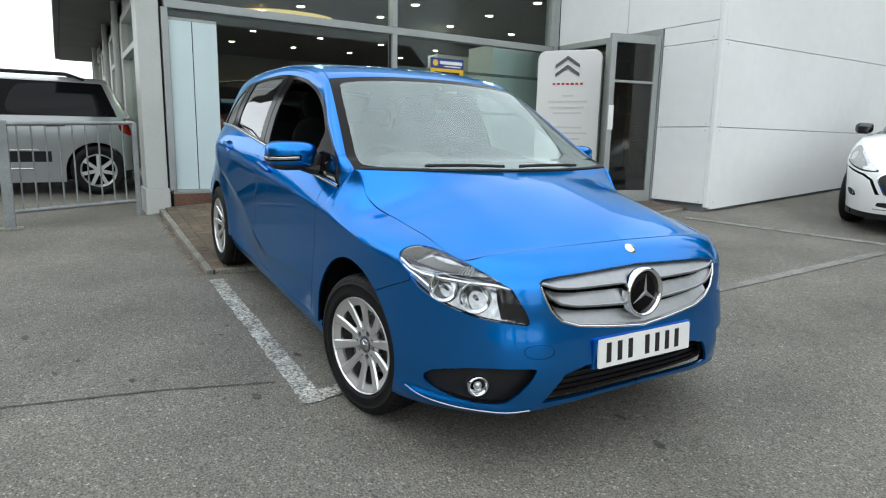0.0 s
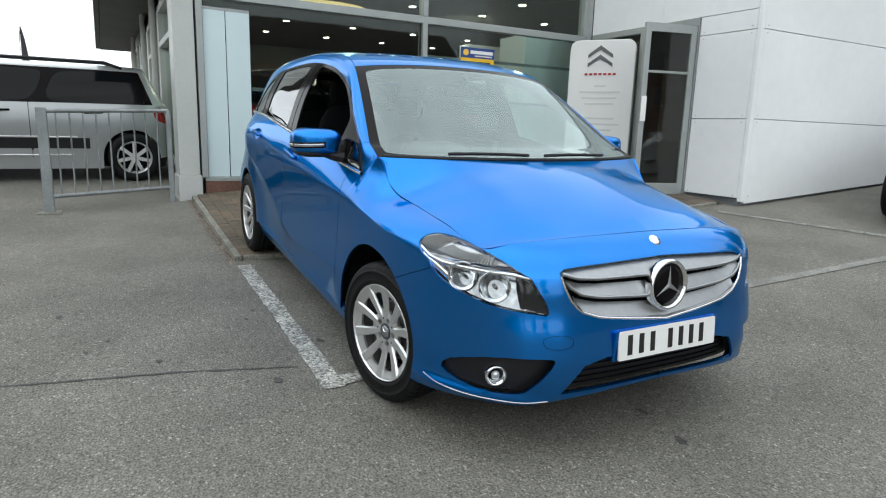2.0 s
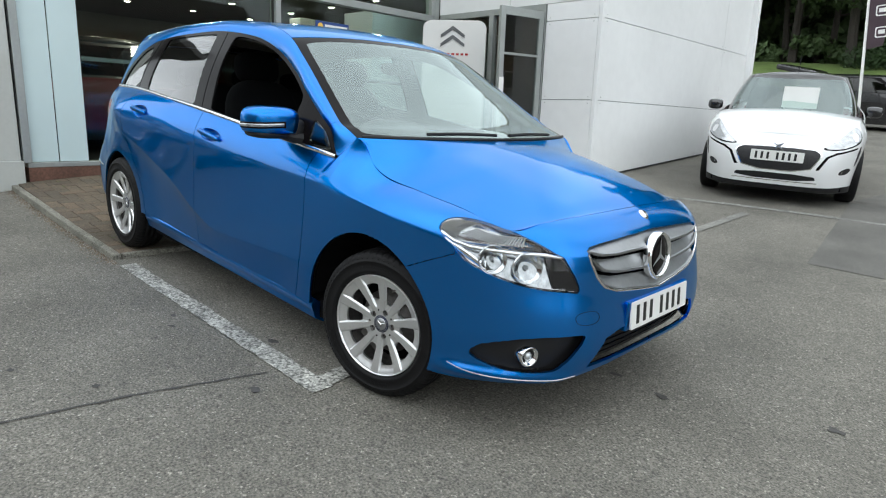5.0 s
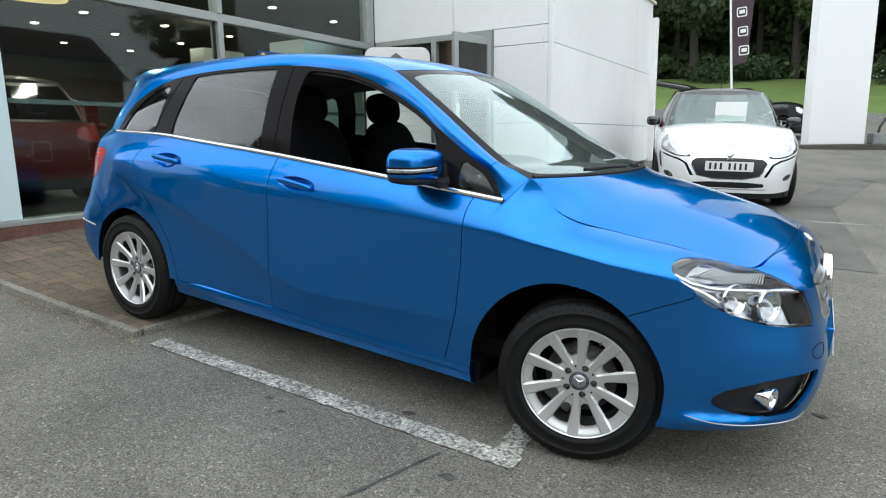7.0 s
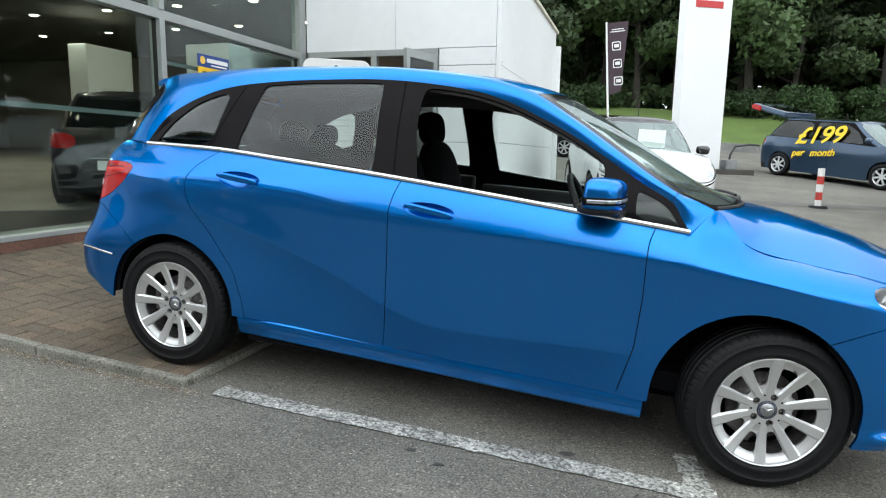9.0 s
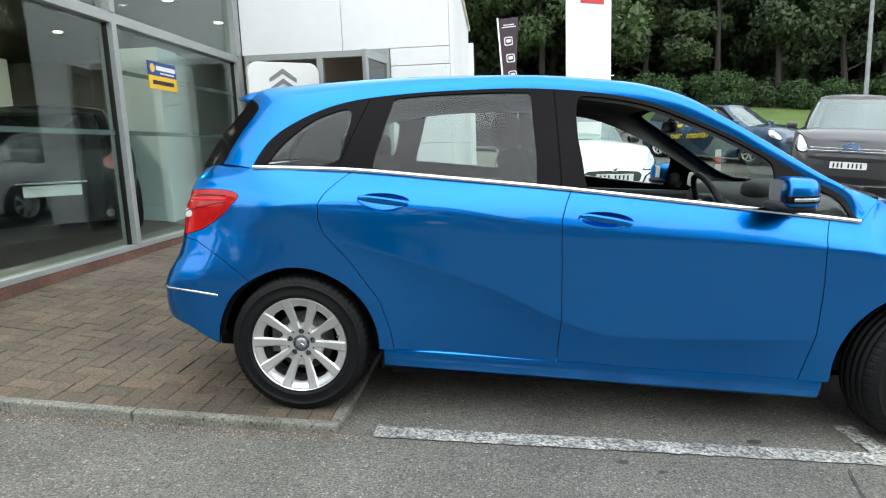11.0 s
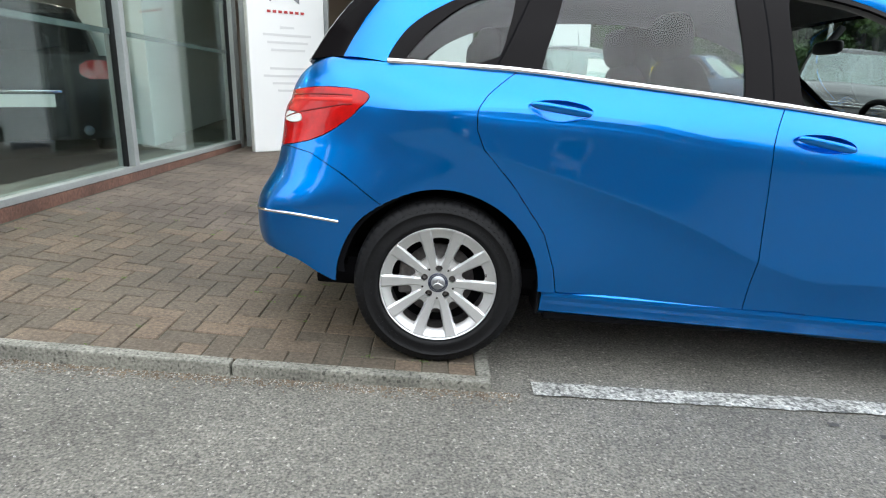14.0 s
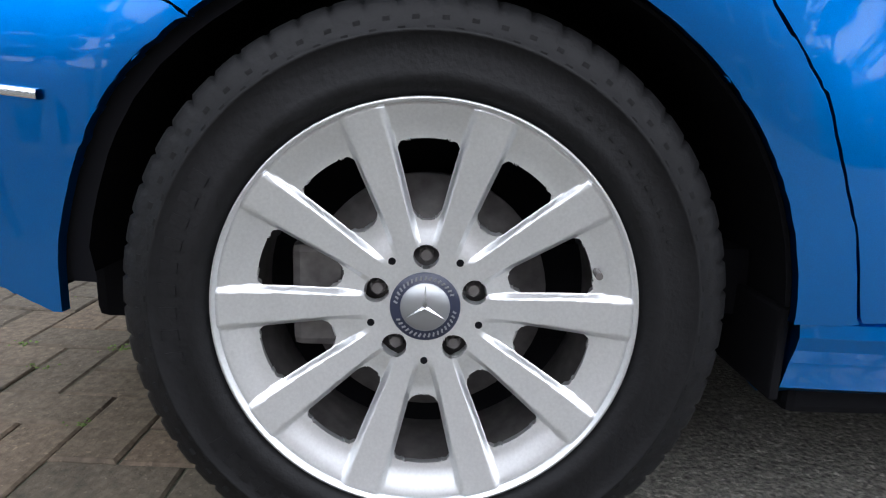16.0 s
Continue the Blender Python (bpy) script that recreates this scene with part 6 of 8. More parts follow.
for z, w in ((1.36, 0.08), (1.28, 0.28), (1.20, 0.24), (1.12, 0.20), (0.92, 0.22), (0.84, 0.30), (0.76, 0.20), (0.68, 0.14)):
    part("print_bar", box((-w, -0.004, z - 0.012), (w, 0.0, z + 0.012)), grey_print, totem, "unreadable grey print")

# ---- paving, kerb, road marks ----
v, f = sheet(steps((FX + 0.03, KX - 0.02, 20)), steps((KY + 0.03, 0.6, 6), (0.6, WY, 16)), lambda x, y: pz(x, y) - 0.006)
pavement = structure(raw("pavement", v, f, JOINT), "red-brown herringbone brick paving", "pavement")
kerb = structure(new("kerb"), "weathered grey concrete edging kerb", "kerb")
x = KX
lengths = [0.93, 0.91, 0.92]
for L in lengths:
    x0, x1 = max(x - L, FX - 0.1), x
    za, zb = pz(x0, KY), pz(x1, KY)
    bm = box((x0 + 0.004, KY - 0.027, -0.2), (x1 - 0.004, KY + 0.027, 0.0), 0.008)
    for vv in bm.verts:
        vv.co.z += za + (zb - za) * (vv.co.x - x0) / (x1 - x0) + 0.004
    part("kerb_stone", bm, CONCRETE, kerb)
    x -= L
y = KY + 0.035
while y < 4.5:
    y1 = min(y + 0.915, 4.6)
    za, zb = pz(KX, y), pz(KX, y1)
    bm = box((KX - 0.054, y + 0.004, -0.2), (KX, y1 - 0.004, 0.0), 0.008)
    for vv in bm.verts:
        vv.co.z += za + (zb - za) * (vv.co.y - y) / (y1 - y) + 0.004
    part("kerb_stone", bm, CONCRETE, kerb)
    y = y1


def mark(name, pts, width, label, material=None, lift=0.006):
    """A painted line on the asphalt, with worn edges."""
    rnd = random.Random(len(pts) + int(width * 1000) + int(abs(pts[0][0]) * 97))
    verts, faces, n = [], [], 0
    for (ax, ay), (bx, by) in zip(pts, pts[1:]):
        L = math.hypot(bx - ax, by - ay)
        dx, dy = (bx - ax) / L, (by - ay) / L
        k = max(int(L / 0.03), 2)
        for i in range(k + 1):
            t = L * i / k
            a, b = width / 2 + rnd.uniform(-0.006, 0.004), width / 2 + rnd.uniform(-0.006, 0.004)
            for o in (-a, b):
                px, py = ax + dx * t - dy * o, ay + dy * t + dx * o
                verts.append((px, py, gz(px, py) + lift))
            if i:
                faces.append((n - 2, n - 1, n + 1, n))
            n += 2
    return structure(raw(name, verts, faces, material or ROAD_PAINT), label, "road marking")


mark("trim_bay_line", [(-0.98, -0.985), (1.20, -1.005)], 0.105, "worn white painted parking bay line")
mark("trim_bay_end", [(1.135, -0.952), (1.105, -0.70)], 0.10, "worn white painted line end")
mark("trim_bay_line_2", [(0.97, 2.1), (1.12, 4.38)], 0.09, "faint worn white bay line", surface("faded_paint", (0.19, 0.188, 0.172), 0.85, grain=(60, 0.4), blotch=(5, 0.35)))
mark("trim_bay_line_3", [(-0.86, 4.22), (0.95, 4.72), (2.6, 5.1)], 0.09, "worn white painted bay line", surface("half_faded_paint", (0.26, 0.26, 0.24), 0.85, grain=(60, 0.4), blotch=(5, 0.4), speck=(55, 0.53, 0.42)))
CRACK = surface("tar_seam", (0.062, 0.060, 0.056), 0.8, grain=(40, 0.3), blotch=(7, 0.4))
mark("trim_seam", [(0.55, -2.8), (0.68, -2.18), (0.78, -1.6), (0.92, -1.1)], 0.014, "thin dark seam in the asphalt", CRACK, 0.004)
mark("trim_seam_2", [(2.3, 3.0), (2.0, 6.0), (2.6, 9.0), (6.5, 10.5)], 0.5, "darker patch of asphalt", surface("dark_asphalt", (0.112, 0.108, 0.098), 0.85, grain=(130, 0.5), blotch=(2, 0.3)), 0.004)
rnd = random.Random(3)
for k in range(26):
    px, py = rnd.uniform(-1.0, 3.4), rnd.uniform(-3.2, 0.6)
    r = rnd.uniform(0.008, 0.028)
    bm = bmesh.new()
    vs = []
    for i in range(11):
        a = 2 * math.pi * i / 11
        rr = r * rnd.uniform(0.5, 1.2)
        qx, qy = px + rr * math.cos(a) * 1.6, py + rr * math.sin(a)
        vs.append(bm.verts.new((qx, qy, gz(qx, qy) + 0.004)))
    bm.faces.new(vs)
    structure(part("trim_stain", bm, CRACK), "small dark oil stain on the asphalt", "stain")

# ---- railing beside the pillar ----
railing = thing("railing", Matrix.Translation((-3.5, -1.8, 0)), "grey galvanised pedestrian guard railing with upright bars", "railing")
A, B = Vector((-3.40, -2.36, 0)), Vector((-3.70, -1.22, 0))
off = Vector((-3.5, -1.8, 0))
base = lambda p: gz(p.x, p.y)
pa = A - off
part("post", box((pa.x - 0.04, pa.y - 0.045, base(A) - 0.05), (pa.x + 0.04, pa.y + 0.045, base(A) + 1.02), 0.008), GALV, railing)
part("post_foot", box((pa.x - 0.09, pa.y - 0.1, base(A) - 0.02), (pa.x + 0.09, pa.y + 0.1, base(A) + 0.012), 0.004), CONCRETE, railing)
pb = B - off
part("post", box((pb.x - 0.025, pb.y - 0.025, base(B) - 0.05), (pb.x + 0.025, pb.y + 0.025, base(B) + 0.98), 0.006), GALV, railing)
for h in (0.985, 0.16):
    part("rail", tube([(pa.x, pa.y, base(A) + h), (pb.x, pb.y, base(B) + h)], 0.021, 10), GALV, railing)
for k in range(1, 10):
    p = pa + (pb - pa) * k / 10
    z = base(A) + (base(B) - base(A)) * k / 10
    part("bar", rod((p.x, p.y, z + 0.16), (p.x, p.y, z + 0.985), 0.008, seg=8), GALV, railing)

# ---- tall white pylon, flag, lamp posts, marker post ----
tl, tr = Vector((1.79, 14.41, 0)), Vector((2.94, 15.07, 0))
ang = math.atan2(tr.y - tl.y, tr.x - tl.x)
pylon = thing("pylon_sign", Matrix.Translation((tl.x, tl.y, gz(2.4, 14.7))) @ Matrix.Rotation(ang, 4, "Z"), "tall plain white pylon sign on a dark plinth", "sign")
part("shaft", box((0, 0, 0.10), (1.33, 0.34, 9.0), 0.02), surface("pylon_white", (0.76, 0.77, 0.78), 0.35, blotch=(0.8, 0.03)), pylon)
part("plinth", box((-0.25, -0.3, -0.15), (2.2, 0.7, 0.09), 0.02), surface("dark_plinth", (0.06, 0.055, 0.05), 0.8, blotch=(3, 0.3)), pylon)
part("name_bar", box((0.25, -0.012, 4.25), (1.05, 0.0, 4.42)), surface("pylon_red", (0.5, 0.03, 0.03), 0.5), pylon, "plain red bar of lettering")
part("hoop", tube([(1.65, 0.1, 0.08), (1.72, 0.1, 0.5), (1.85, 0.1, 0.72), (2.3, 0.1, 0.78), (2.6, 0.1, 0.76)], 0.03, 8), DARK_FRAME, pylon, "bent black pipe")
part("box", box((1.5, -0.05, 0.09), (1.85, 0.2, 0.36), 0.02), GALV, pylon)

flag = thing("flag_banner", Matrix.Translation((0.02, 15.3, gz(0, 15.3))) @ Matrix.Rotation(radians(-4), 4, "Y"), "dark purple feather flag with white icons on a pole", "flag")
part("pole", rod((0, 0, 0), (0, 0, 3.95), 0.035, 0.025, 10), PLATE_WHITE, flag)
out = [(0.02, 1.95), (0.36, 2.02), (0.60, 3.92), (0.02, 3.92)]
part("cloth", prism(out, 0.008), surface("purple_cloth", (0.055, 0.035, 0.045), 0.8, blotch=(3, 0.15)), flag)
for k in range(3):
    for w, mat, dy in ((0.12, PLATE_WHITE, -0.003), (0.095, surface("purple_cloth_in", (0.055, 0.035, 0.045), 0.8), -0.006)):
        part("icon_frame", prism(round_rect(2 * w, 2 * w, 0.04), 0.003, Matrix.Translation((0.26 + 0.02 * (2 - k), dy, 2.32 + 0.48 * k))), mat, flag, "plain white rounded icon")
    part("icon_mark", box((0.20 + 0.02 * (2 - k), -0.009, 2.28 + 0.48 * k), (0.33 + 0.02 * (2 - k), -0.006, 2.37 + 0.48 * k)), PLATE_WHITE, flag)
for z, w in ((3.72, 0.16), (3.66, 0.2)):
    part("print_bar", box((0.30 - w, -0.003, z), (0.30 + w, 0.0, z + 0.025)), PLATE_WHITE, flag)

# feather flags beyond the silver car
FLAG_DARK = surface("dark_flag_cloth", (0.035, 0.03, 0.035), 0.8, blotch=(3, 0.2))
for px, py, top in ((-22.0, -4.05, 4.9), (-22.5, -5.30, 4.6)):
    feather = thing("feather_flag", Matrix.Translation((px, py, gz(px, py))) @ Matrix.Scale(0.8, 4), "tall narrow dark feather flag on a thin pole", "flag", "feather flags")
    part("pole", tube([(0, 0, 0), (0, 0, 2.0), (0, -0.02, top - 0.9), (0, 0.06, top - 0.45)], [0.03, 0.025, 0.018, 0.01], 8), GALV, feather)
    bm = prism([(0.01, 2.05), (0.30, 2.2), (0.27, 3.0), (0.17, top - 1.0), (0.06, top - 0.48), (0.015, top - 0.55)], 0.006, Matrix.Rotation(radians(90), 4, "Z"))
    part("cloth", bm, FLAG_DARK, feather)
    part("print_bar", box((-0.012, 0.06, 2.5), (-0.008, 0.14, 3.1)), PLATE_WHITE, feather, "pale bar of unreadable print")

for px, py in ((12.6, 19.9), (-9.5, -9.0)):
    pole = thing("lamp_post", Matrix.Translation((px, py, gz(px, py))), "slim grey steel lamp post", "lamp post", "lamp posts")
    part("shaft", rod((0, 0, 0), (0, 0, 7.5), 0.085, 0.05, 12), GALV, pole)
    part("head", box((-0.5, -0.1, 7.45), (0.1, 0.1, 7.56), 0.03), GALV, pole)
bol = thing("marker_post", Matrix.Translation((3.95, 9.2, gz(3.95, 9.2))), "red and white striped marker post", "bollard")
for k in range(5):
    part("band", rod((0, 0, 0.14 * k), (0, 0, 0.14 * (k + 1)), 0.055, seg=14), surface("marker_red", (0.5, 0.05, 0.04), 0.6) if k % 2 else PLATE_WHITE, bol)
part("foot", rod((0, 0, 0.0), (0, 0, 0.04), 0.16, 0.14, 16), BLACK_PLASTIC, bol)

# six unseen area lamps, added between the downlights to brighten the showroom
for x in (-5.6, -8.4, -11.6):
    for y in (1.4, 5.2):
        lamp = new("downlight_fill", bpy.data.lights.new("downlight_fill", "AREA"))
        lamp.data.shape, lamp.data.size, lamp.data.size_y = "RECTANGLE", 0.2, 0.2
        lamp.data.energy, lamp.data.color = 24, (1.0, 0.88, 0.72)
        lamp.matrix_world = look((x, y, 3.38), (x, y, 0))

# ---- the other cars ----
def stand(x, y, yaw):
    """A pose on the asphalt, leaning with its slope."""
    e = 0.5
    n = Vector((gz(x - e, y) - gz(x + e, y), gz(x, y - e) - gz(x, y + e), 2 * e)).normalized()
    ahead = Vector((math.cos(radians(yaw)), math.sin(radians(yaw)), 0))
    ahead = (ahead - n * ahead.dot(n)).normalized()
    left = n.cross(ahead)
    m = Matrix((ahead, left, n)).transposed().to_4x4()
    m.translation = (x, y, gz(x, y))
    return m


wheel_meshes = {}


def plain_wheel(car, x, y, r):
    w = new("wheel")
    w.parent = car
    w.matrix_local = Matrix.Translation((x, y, r)) @ (Matrix.Rotation(math.pi, 4, "Z") if y > 0 else Matrix.Identity(4))
    key = round(r, 3)
    if key not in wheel_meshes:
        k = r / 0.315
        bm = lathe([(0.205 * k, -0.085), (0.23 * k, -0.10), (0.27 * k, -0.102), (0.30 * k, -0.09), (0.313 * k, -0.065), (r, 0.0), (0.313 * k, 0.065), (0.29 * k, 0.095), (0.2 * k, 0.09)], 40)
        tyre = part("tyre", bm, TYRE, w, "black tyre", True)
        bm = lathe([(0.212 * k, -0.088), (0.205 * k, -0.095), (0.19 * k, -0.08), (0.185 * k, 0.06)], 40)
        for i in range(7):
            m = Matrix.Rotation(2 * math.pi * i / 7, 4, "Y")
            add_box(bm, (-0.022 * k, -0.092, 0.03), (0.022 * k, -0.072, 0.20 * k), 0, m)
        add_rod(bm, (0, -0.06, 0), (0, -0.094, 0), 0.055 * k, 0.05 * k, 20)
        rim = part("rim", bm, ALLOY, w, "silver alloy rim")
        back = part("brake_disc", lathe([(0.01, -0.02), (0.19 * k, -0.015)], 24), DARK_INNER, w)
        wheel_meshes[key] = (tyre.data, rim.data, back.data)
    else:
        for name, me in zip(("tyre", "rim", "brake_disc"), wheel_meshes[key]):
            link(name, me, None, w, "", False)


def other_car(name, m, label, L, W, H, wheelbase, paint, roof_paint, cowl, nose_z, cowl_z, belt, roof_from, roof_to, rear_x, group="parked cars", face=None, tail=None, glass=None, glass_end=4.08, front_shift=0.0, cladding=False, plate_z=0.46, fine=1.0, roll=0.0, mirror_at=(0.07, 0.07)):
    car = thing(name, m, label, "car", group)
    kx, ky = L / 4.24, W / 1.796
    top_z = glide((-L / 2, rear_x, 0.0, cowl - 0.1, cowl + 0.15, L / 2 - 0.35, L / 2), (belt - 0.02, belt, belt - 0.02, belt - 0.06, cowl_z, nose_z + 0.08, nose_z - 0.04))

    def low(s, b):
        s, b = np.broadcast_arrays(np.asarray(s, float), np.asarray(b, float))
        x, y = (ring_x(np.abs(s)) - 0.02) * kx, ring_y(np.abs(s)) * ky
        z = 0.17 + (top_z(x) - 0.17) * b
        wf, wr = smooth(L / 2 - 0.75, L / 2, x), smooth(L / 2 - 0.7, L / 2, -x)
        x = x - wf * (0.13 * b ** 3 + 0.07 * (1 - b) ** 3) + wr * (0.12 * b ** 3 + 0.10 * (1 - b) ** 3)
        y = y * (1 - 0.05 * (1 - b) ** 3 - 0.085 * np.clip(b - 0.72, 0, 1) ** 1.2 - 0.012 * np.sin(np.pi * b * 2.0))
        over = roll * np.clip((b - 0.74) / 0.26, 0, 1) ** 2 * smooth(cowl - 0.35, cowl + 0.25, x)
        x, y = x - 1.2 * over * wf, y * (1 - over)
        return np.stack([x, -np.sign(s + 1e-9) * y, z], -1)

    def b_at(x, z):
        return float((z - 0.17) / (float(top_z(x)) - 0.17))

    r = 0.315
    axles = (wheelbase / 2 + front_shift, -wheelbase / 2 + front_shift)
    rows = []
    sx = lambda x: float(s_of_x(x / kx + 0.02))
    for c in axles:
        arc = [(c + 0.36 * math.cos(radians(a)), 0.31 + 0.36 * math.sin(radians(a))) for a in range(0, 181, 12)]
        poly = [(sx(x), b_at(x, z)) for x, z in arc] + [(sx(c - 0.36), -0.2), (sx(c + 0.36), -0.2)]
        rows += [(None, p) for p in both(poly)]
    mats = {"body": paint}
    for key, mat, poly, twin in (face or []):
        mats[key] = mat
        rows += [((key, i), p) for i, p in enumerate(both(poly) if twin else [poly])]
    for key, mat, poly, twin in (tail or []):
        mats[key] = mat
        rows += [((key, i if twin else 0), p) for i, p in enumerate(both([(S_END - s, b) for s, b in poly]) if twin else [[(S_END - s, b) for s, b in poly], [(s - S_END, b) for s, b in poly]])]
    if cladding:
        mats["side_strip"] = BLACK_PLASTIC
        rows += [(("side_strip", i), p) for i, p in enumerate(both([(sx(axles[0] - 0.5), b_at(0, 0.42)), (sx(axles[0] - 0.5), b_at(0, 0.55)), (sx(axles[1] + 0.5), b_at(0, 0.55)), (sx(axles[1] + 0.5), b_at(0, 0.42))]))]
    for xd in (axles[0] - 0.42, axles[0] - 1.42, axles[1] + 0.18):
        rows += [(("gap", xd, i), p) for i, p in enumerate(both([(sx(xd) - 0.004, b_at(0, 0.30)), (sx(xd) - 0.004, 1.01), (sx(xd) + 0.004, 1.01), (sx(xd) + 0.004, b_at(0, 0.30))]))]
    mats["gap"] = DARK_INNER
    rows.append((("body",), None))
    names = {"gap": "door_gap"}
    for key, data in skin(low, np.linspace(-S_END, S_END, int(341 * fine)), np.linspace(0, 1, int(34 * fine)), rows, (kx, 0.75), core, 0.0, 0.01).items():
        panel(names.get(key[0], key[0]), data, mats[key[0]], car)
    mid = lambda P: np.stack([P[..., 0] * 0.5, P[..., 1] * 0.3, np.full(P.shape[:-1], 0.3)], -1)
    s_c = sx(cowl - 0.15)

    def hood(s, q):
        s, q = np.broadcast_arrays(np.asarray(s, float), np.asarray(q, float))
        p = low(np.maximum(s, 1e-4), np.ones_like(s))
        k = np.clip(np.abs(p[..., 1]) / 0.7, 0, 1)
        return np.stack([p[..., 0], p[..., 1] * q, p[..., 2] + 0.055 * k * (1 - np.abs(q) ** 2.4)], -1)

    for key, data in skin(hood, np.linspace(0, s_c, 60), np.linspace(-1, 1, 30), [("bonnet", None)], (1, 0.7), mid, 0.001, 0.01).items():
        panel("bonnet", data, paint, car)
    h = W / 2
    xm = (cowl + rear_x) / 2
    b_loop = [(cowl + 0.12, 0), (cowl + 0.06, 0.55 * h), (cowl - 0.16, 0.86 * h), (xm, 0.905 * h), (rear_x + 0.10, 0.84 * h), (rear_x - 0.06, 0.6 * h), (rear_x - 0.10, 0)]
    r_loop = [(roof_from + 0.10, 0), (roof_from + 0.03, 0.45 * h), (roof_from - 0.12, 0.66 * h), ((roof_from + roof_to) / 2, 0.70 * h), (roof_to + 0.12, 0.67 * h), (roof_to + 0.02, 0.5 * h), (roof_to, 0)]
    bx, by, rx, ry = (glide(range(7), [p[k] for p in loop]) for loop in (b_loop, r_loop) for k in (0, 1))

    def cab(u, v):
        u, v = np.broadcast_arrays(np.asarray(u, float), np.asarray(v, float))
        a = np.abs(u)
        x = bx(a) + (rx(a) - bx(a)) * v
        y = by(a) + (ry(a) - by(a)) * v + 0.03 * np.sin(np.pi * v) * np.clip(a, 0, 1) * np.clip(6 - a, 0, 1)
        z0 = top_z(bx(a)) - 0.02
        zr = H - 0.05 - 0.05 * smooth(3.5, 6, a) - 0.012 * (1 - smooth(0, 2, a))
        return np.stack([x, -np.sign(u + 1e-9) * y, z0 + (zr - z0) * v], -1)

    screen = rounded([(-1.72, 0.07), (-1.0, 0.05), (0, 0.05), (1.0, 0.05), (1.72, 0.07), (1.80, 0.5), (1.78, 0.93), (1, 0.95), (0, 0.95), (-1, 0.95), (-1.78, 0.93), (-1.80, 0.5)], 1)
    def eased(poly, f=0.14):
        """Corners cut close, then rounded."""
        p = np.array(poly, float)
        q = np.stack([p + f * (np.roll(p, 1, 0) - p), p + f * (np.roll(p, -1, 0) - p)], 1).reshape(-1, 2)
        return rounded(q, 1)

    side_a = eased([(2.25, 0.06), (3.02, 0.06), (3.02, 0.92), (2.30, 0.92), (2.15, 0.6)])
    side_b = eased([(3.10, 0.06), (glass_end - 0.10, 0.06), (glass_end - 0.08, 0.5), (glass_end - 0.16, 0.92), (3.10, 0.92)])
    rear = [(4.55, 0.08), (6.1, 0.08), (6.1, 0.92), (4.60, 0.92)]
    cab_rows = [(("windscreen",), screen)]
    for k, (poly, nm) in enumerate(((side_a, "side_window"), (side_b, "side_window"), (rear, "rear_window"))):
        cab_rows += [((nm, k, i if k < 2 else 0), p) for i, p in enumerate(both(poly))]
    cab_rows.append((("cab_frame",), [(-1.9, -1), (1.9, -1), (1.9, 2), (-1.9, 2)]))
    cab_rows += [(("window_frame", i), p) for i, p in enumerate(both([(2.05, -1), (glass_end, -1), (glass_end, 0.97), (2.05, 0.97)]))]
    cab_rows.append((("cab_frame",), None))
    for key, data in skin(cab, np.linspace(-6, 6, 241), np.linspace(0, 1, 22), cab_rows, (0.42, H - belt), mid, 0.001, 0.01).items():
        panel(key[0], data, {"cab_frame": roof_paint, "window_frame": BLACK_TRIM, "windscreen": glass or SCREEN_GLASS}.get(key[0], glass or DARK_GLASS), car)

    def cap(u, q):
        u, q = np.broadcast_arrays(np.asarray(u, float), np.asarray(q, float))
        p = cab(np.maximum(u, 1e-4), np.ones_like(u))
        k = np.clip(np.abs(p[..., 1]) / (0.6 * h), 0, 1)
        return np.stack([p[..., 0], p[..., 1] * q, p[..., 2] + 0.05 * k * (1 - np.abs(q) ** 2.5)], -1)

    for key, data in skin(cap, np.linspace(0, 6, 70), np.linspace(-1, 1, 24), [("roof", None)], (0.4, 0.6), mid, 0.001, 0.01).items():
        panel("roof", data, roof_paint, car)
    for x in axles:
        for y in (-h + 0.10, h - 0.10):
            plain_wheel(car, x, y, r)
    for y in (-1, 1):
        part("door_mirror", blob((0.07, 0.09, 0.065), Matrix.Translation((cowl - 0.28, y * (h + mirror_at[0]), belt + mirror_at[1])), 3, 16, 10), roof_paint, car, smooth=True)
    part("underbody", box((-L / 2 + 0.25, -h * 0.8, 0.18), (L / 2 - 0.25, h * 0.8, 0.42), 0.02), DARK_INNER, car)
    part("dashboard", box((cowl - 0.5, -h * 0.72, 0.6), (cowl - 0.05, h * 0.72, belt - 0.02), 0.04), DASH, car)
    for y in (-0.36, 0.36):
        part("front_seat", blob((0.12, 0.24, 0.36), Matrix.Translation((cowl - 1.25, y, 0.88)) @ Matrix.Rotation(radians(-14), 4, "Y"), 3, 16, 10), SEAT, car, smooth=True)
    plate = new("number_plate")
    plate.parent = car
    plate.matrix_local = Matrix.Translation((L / 2 + 0.004, 0, plate_z)) @ Matrix.Rotation(radians(90), 4, "Z")
    plate_parts(plate, 7)
    return car


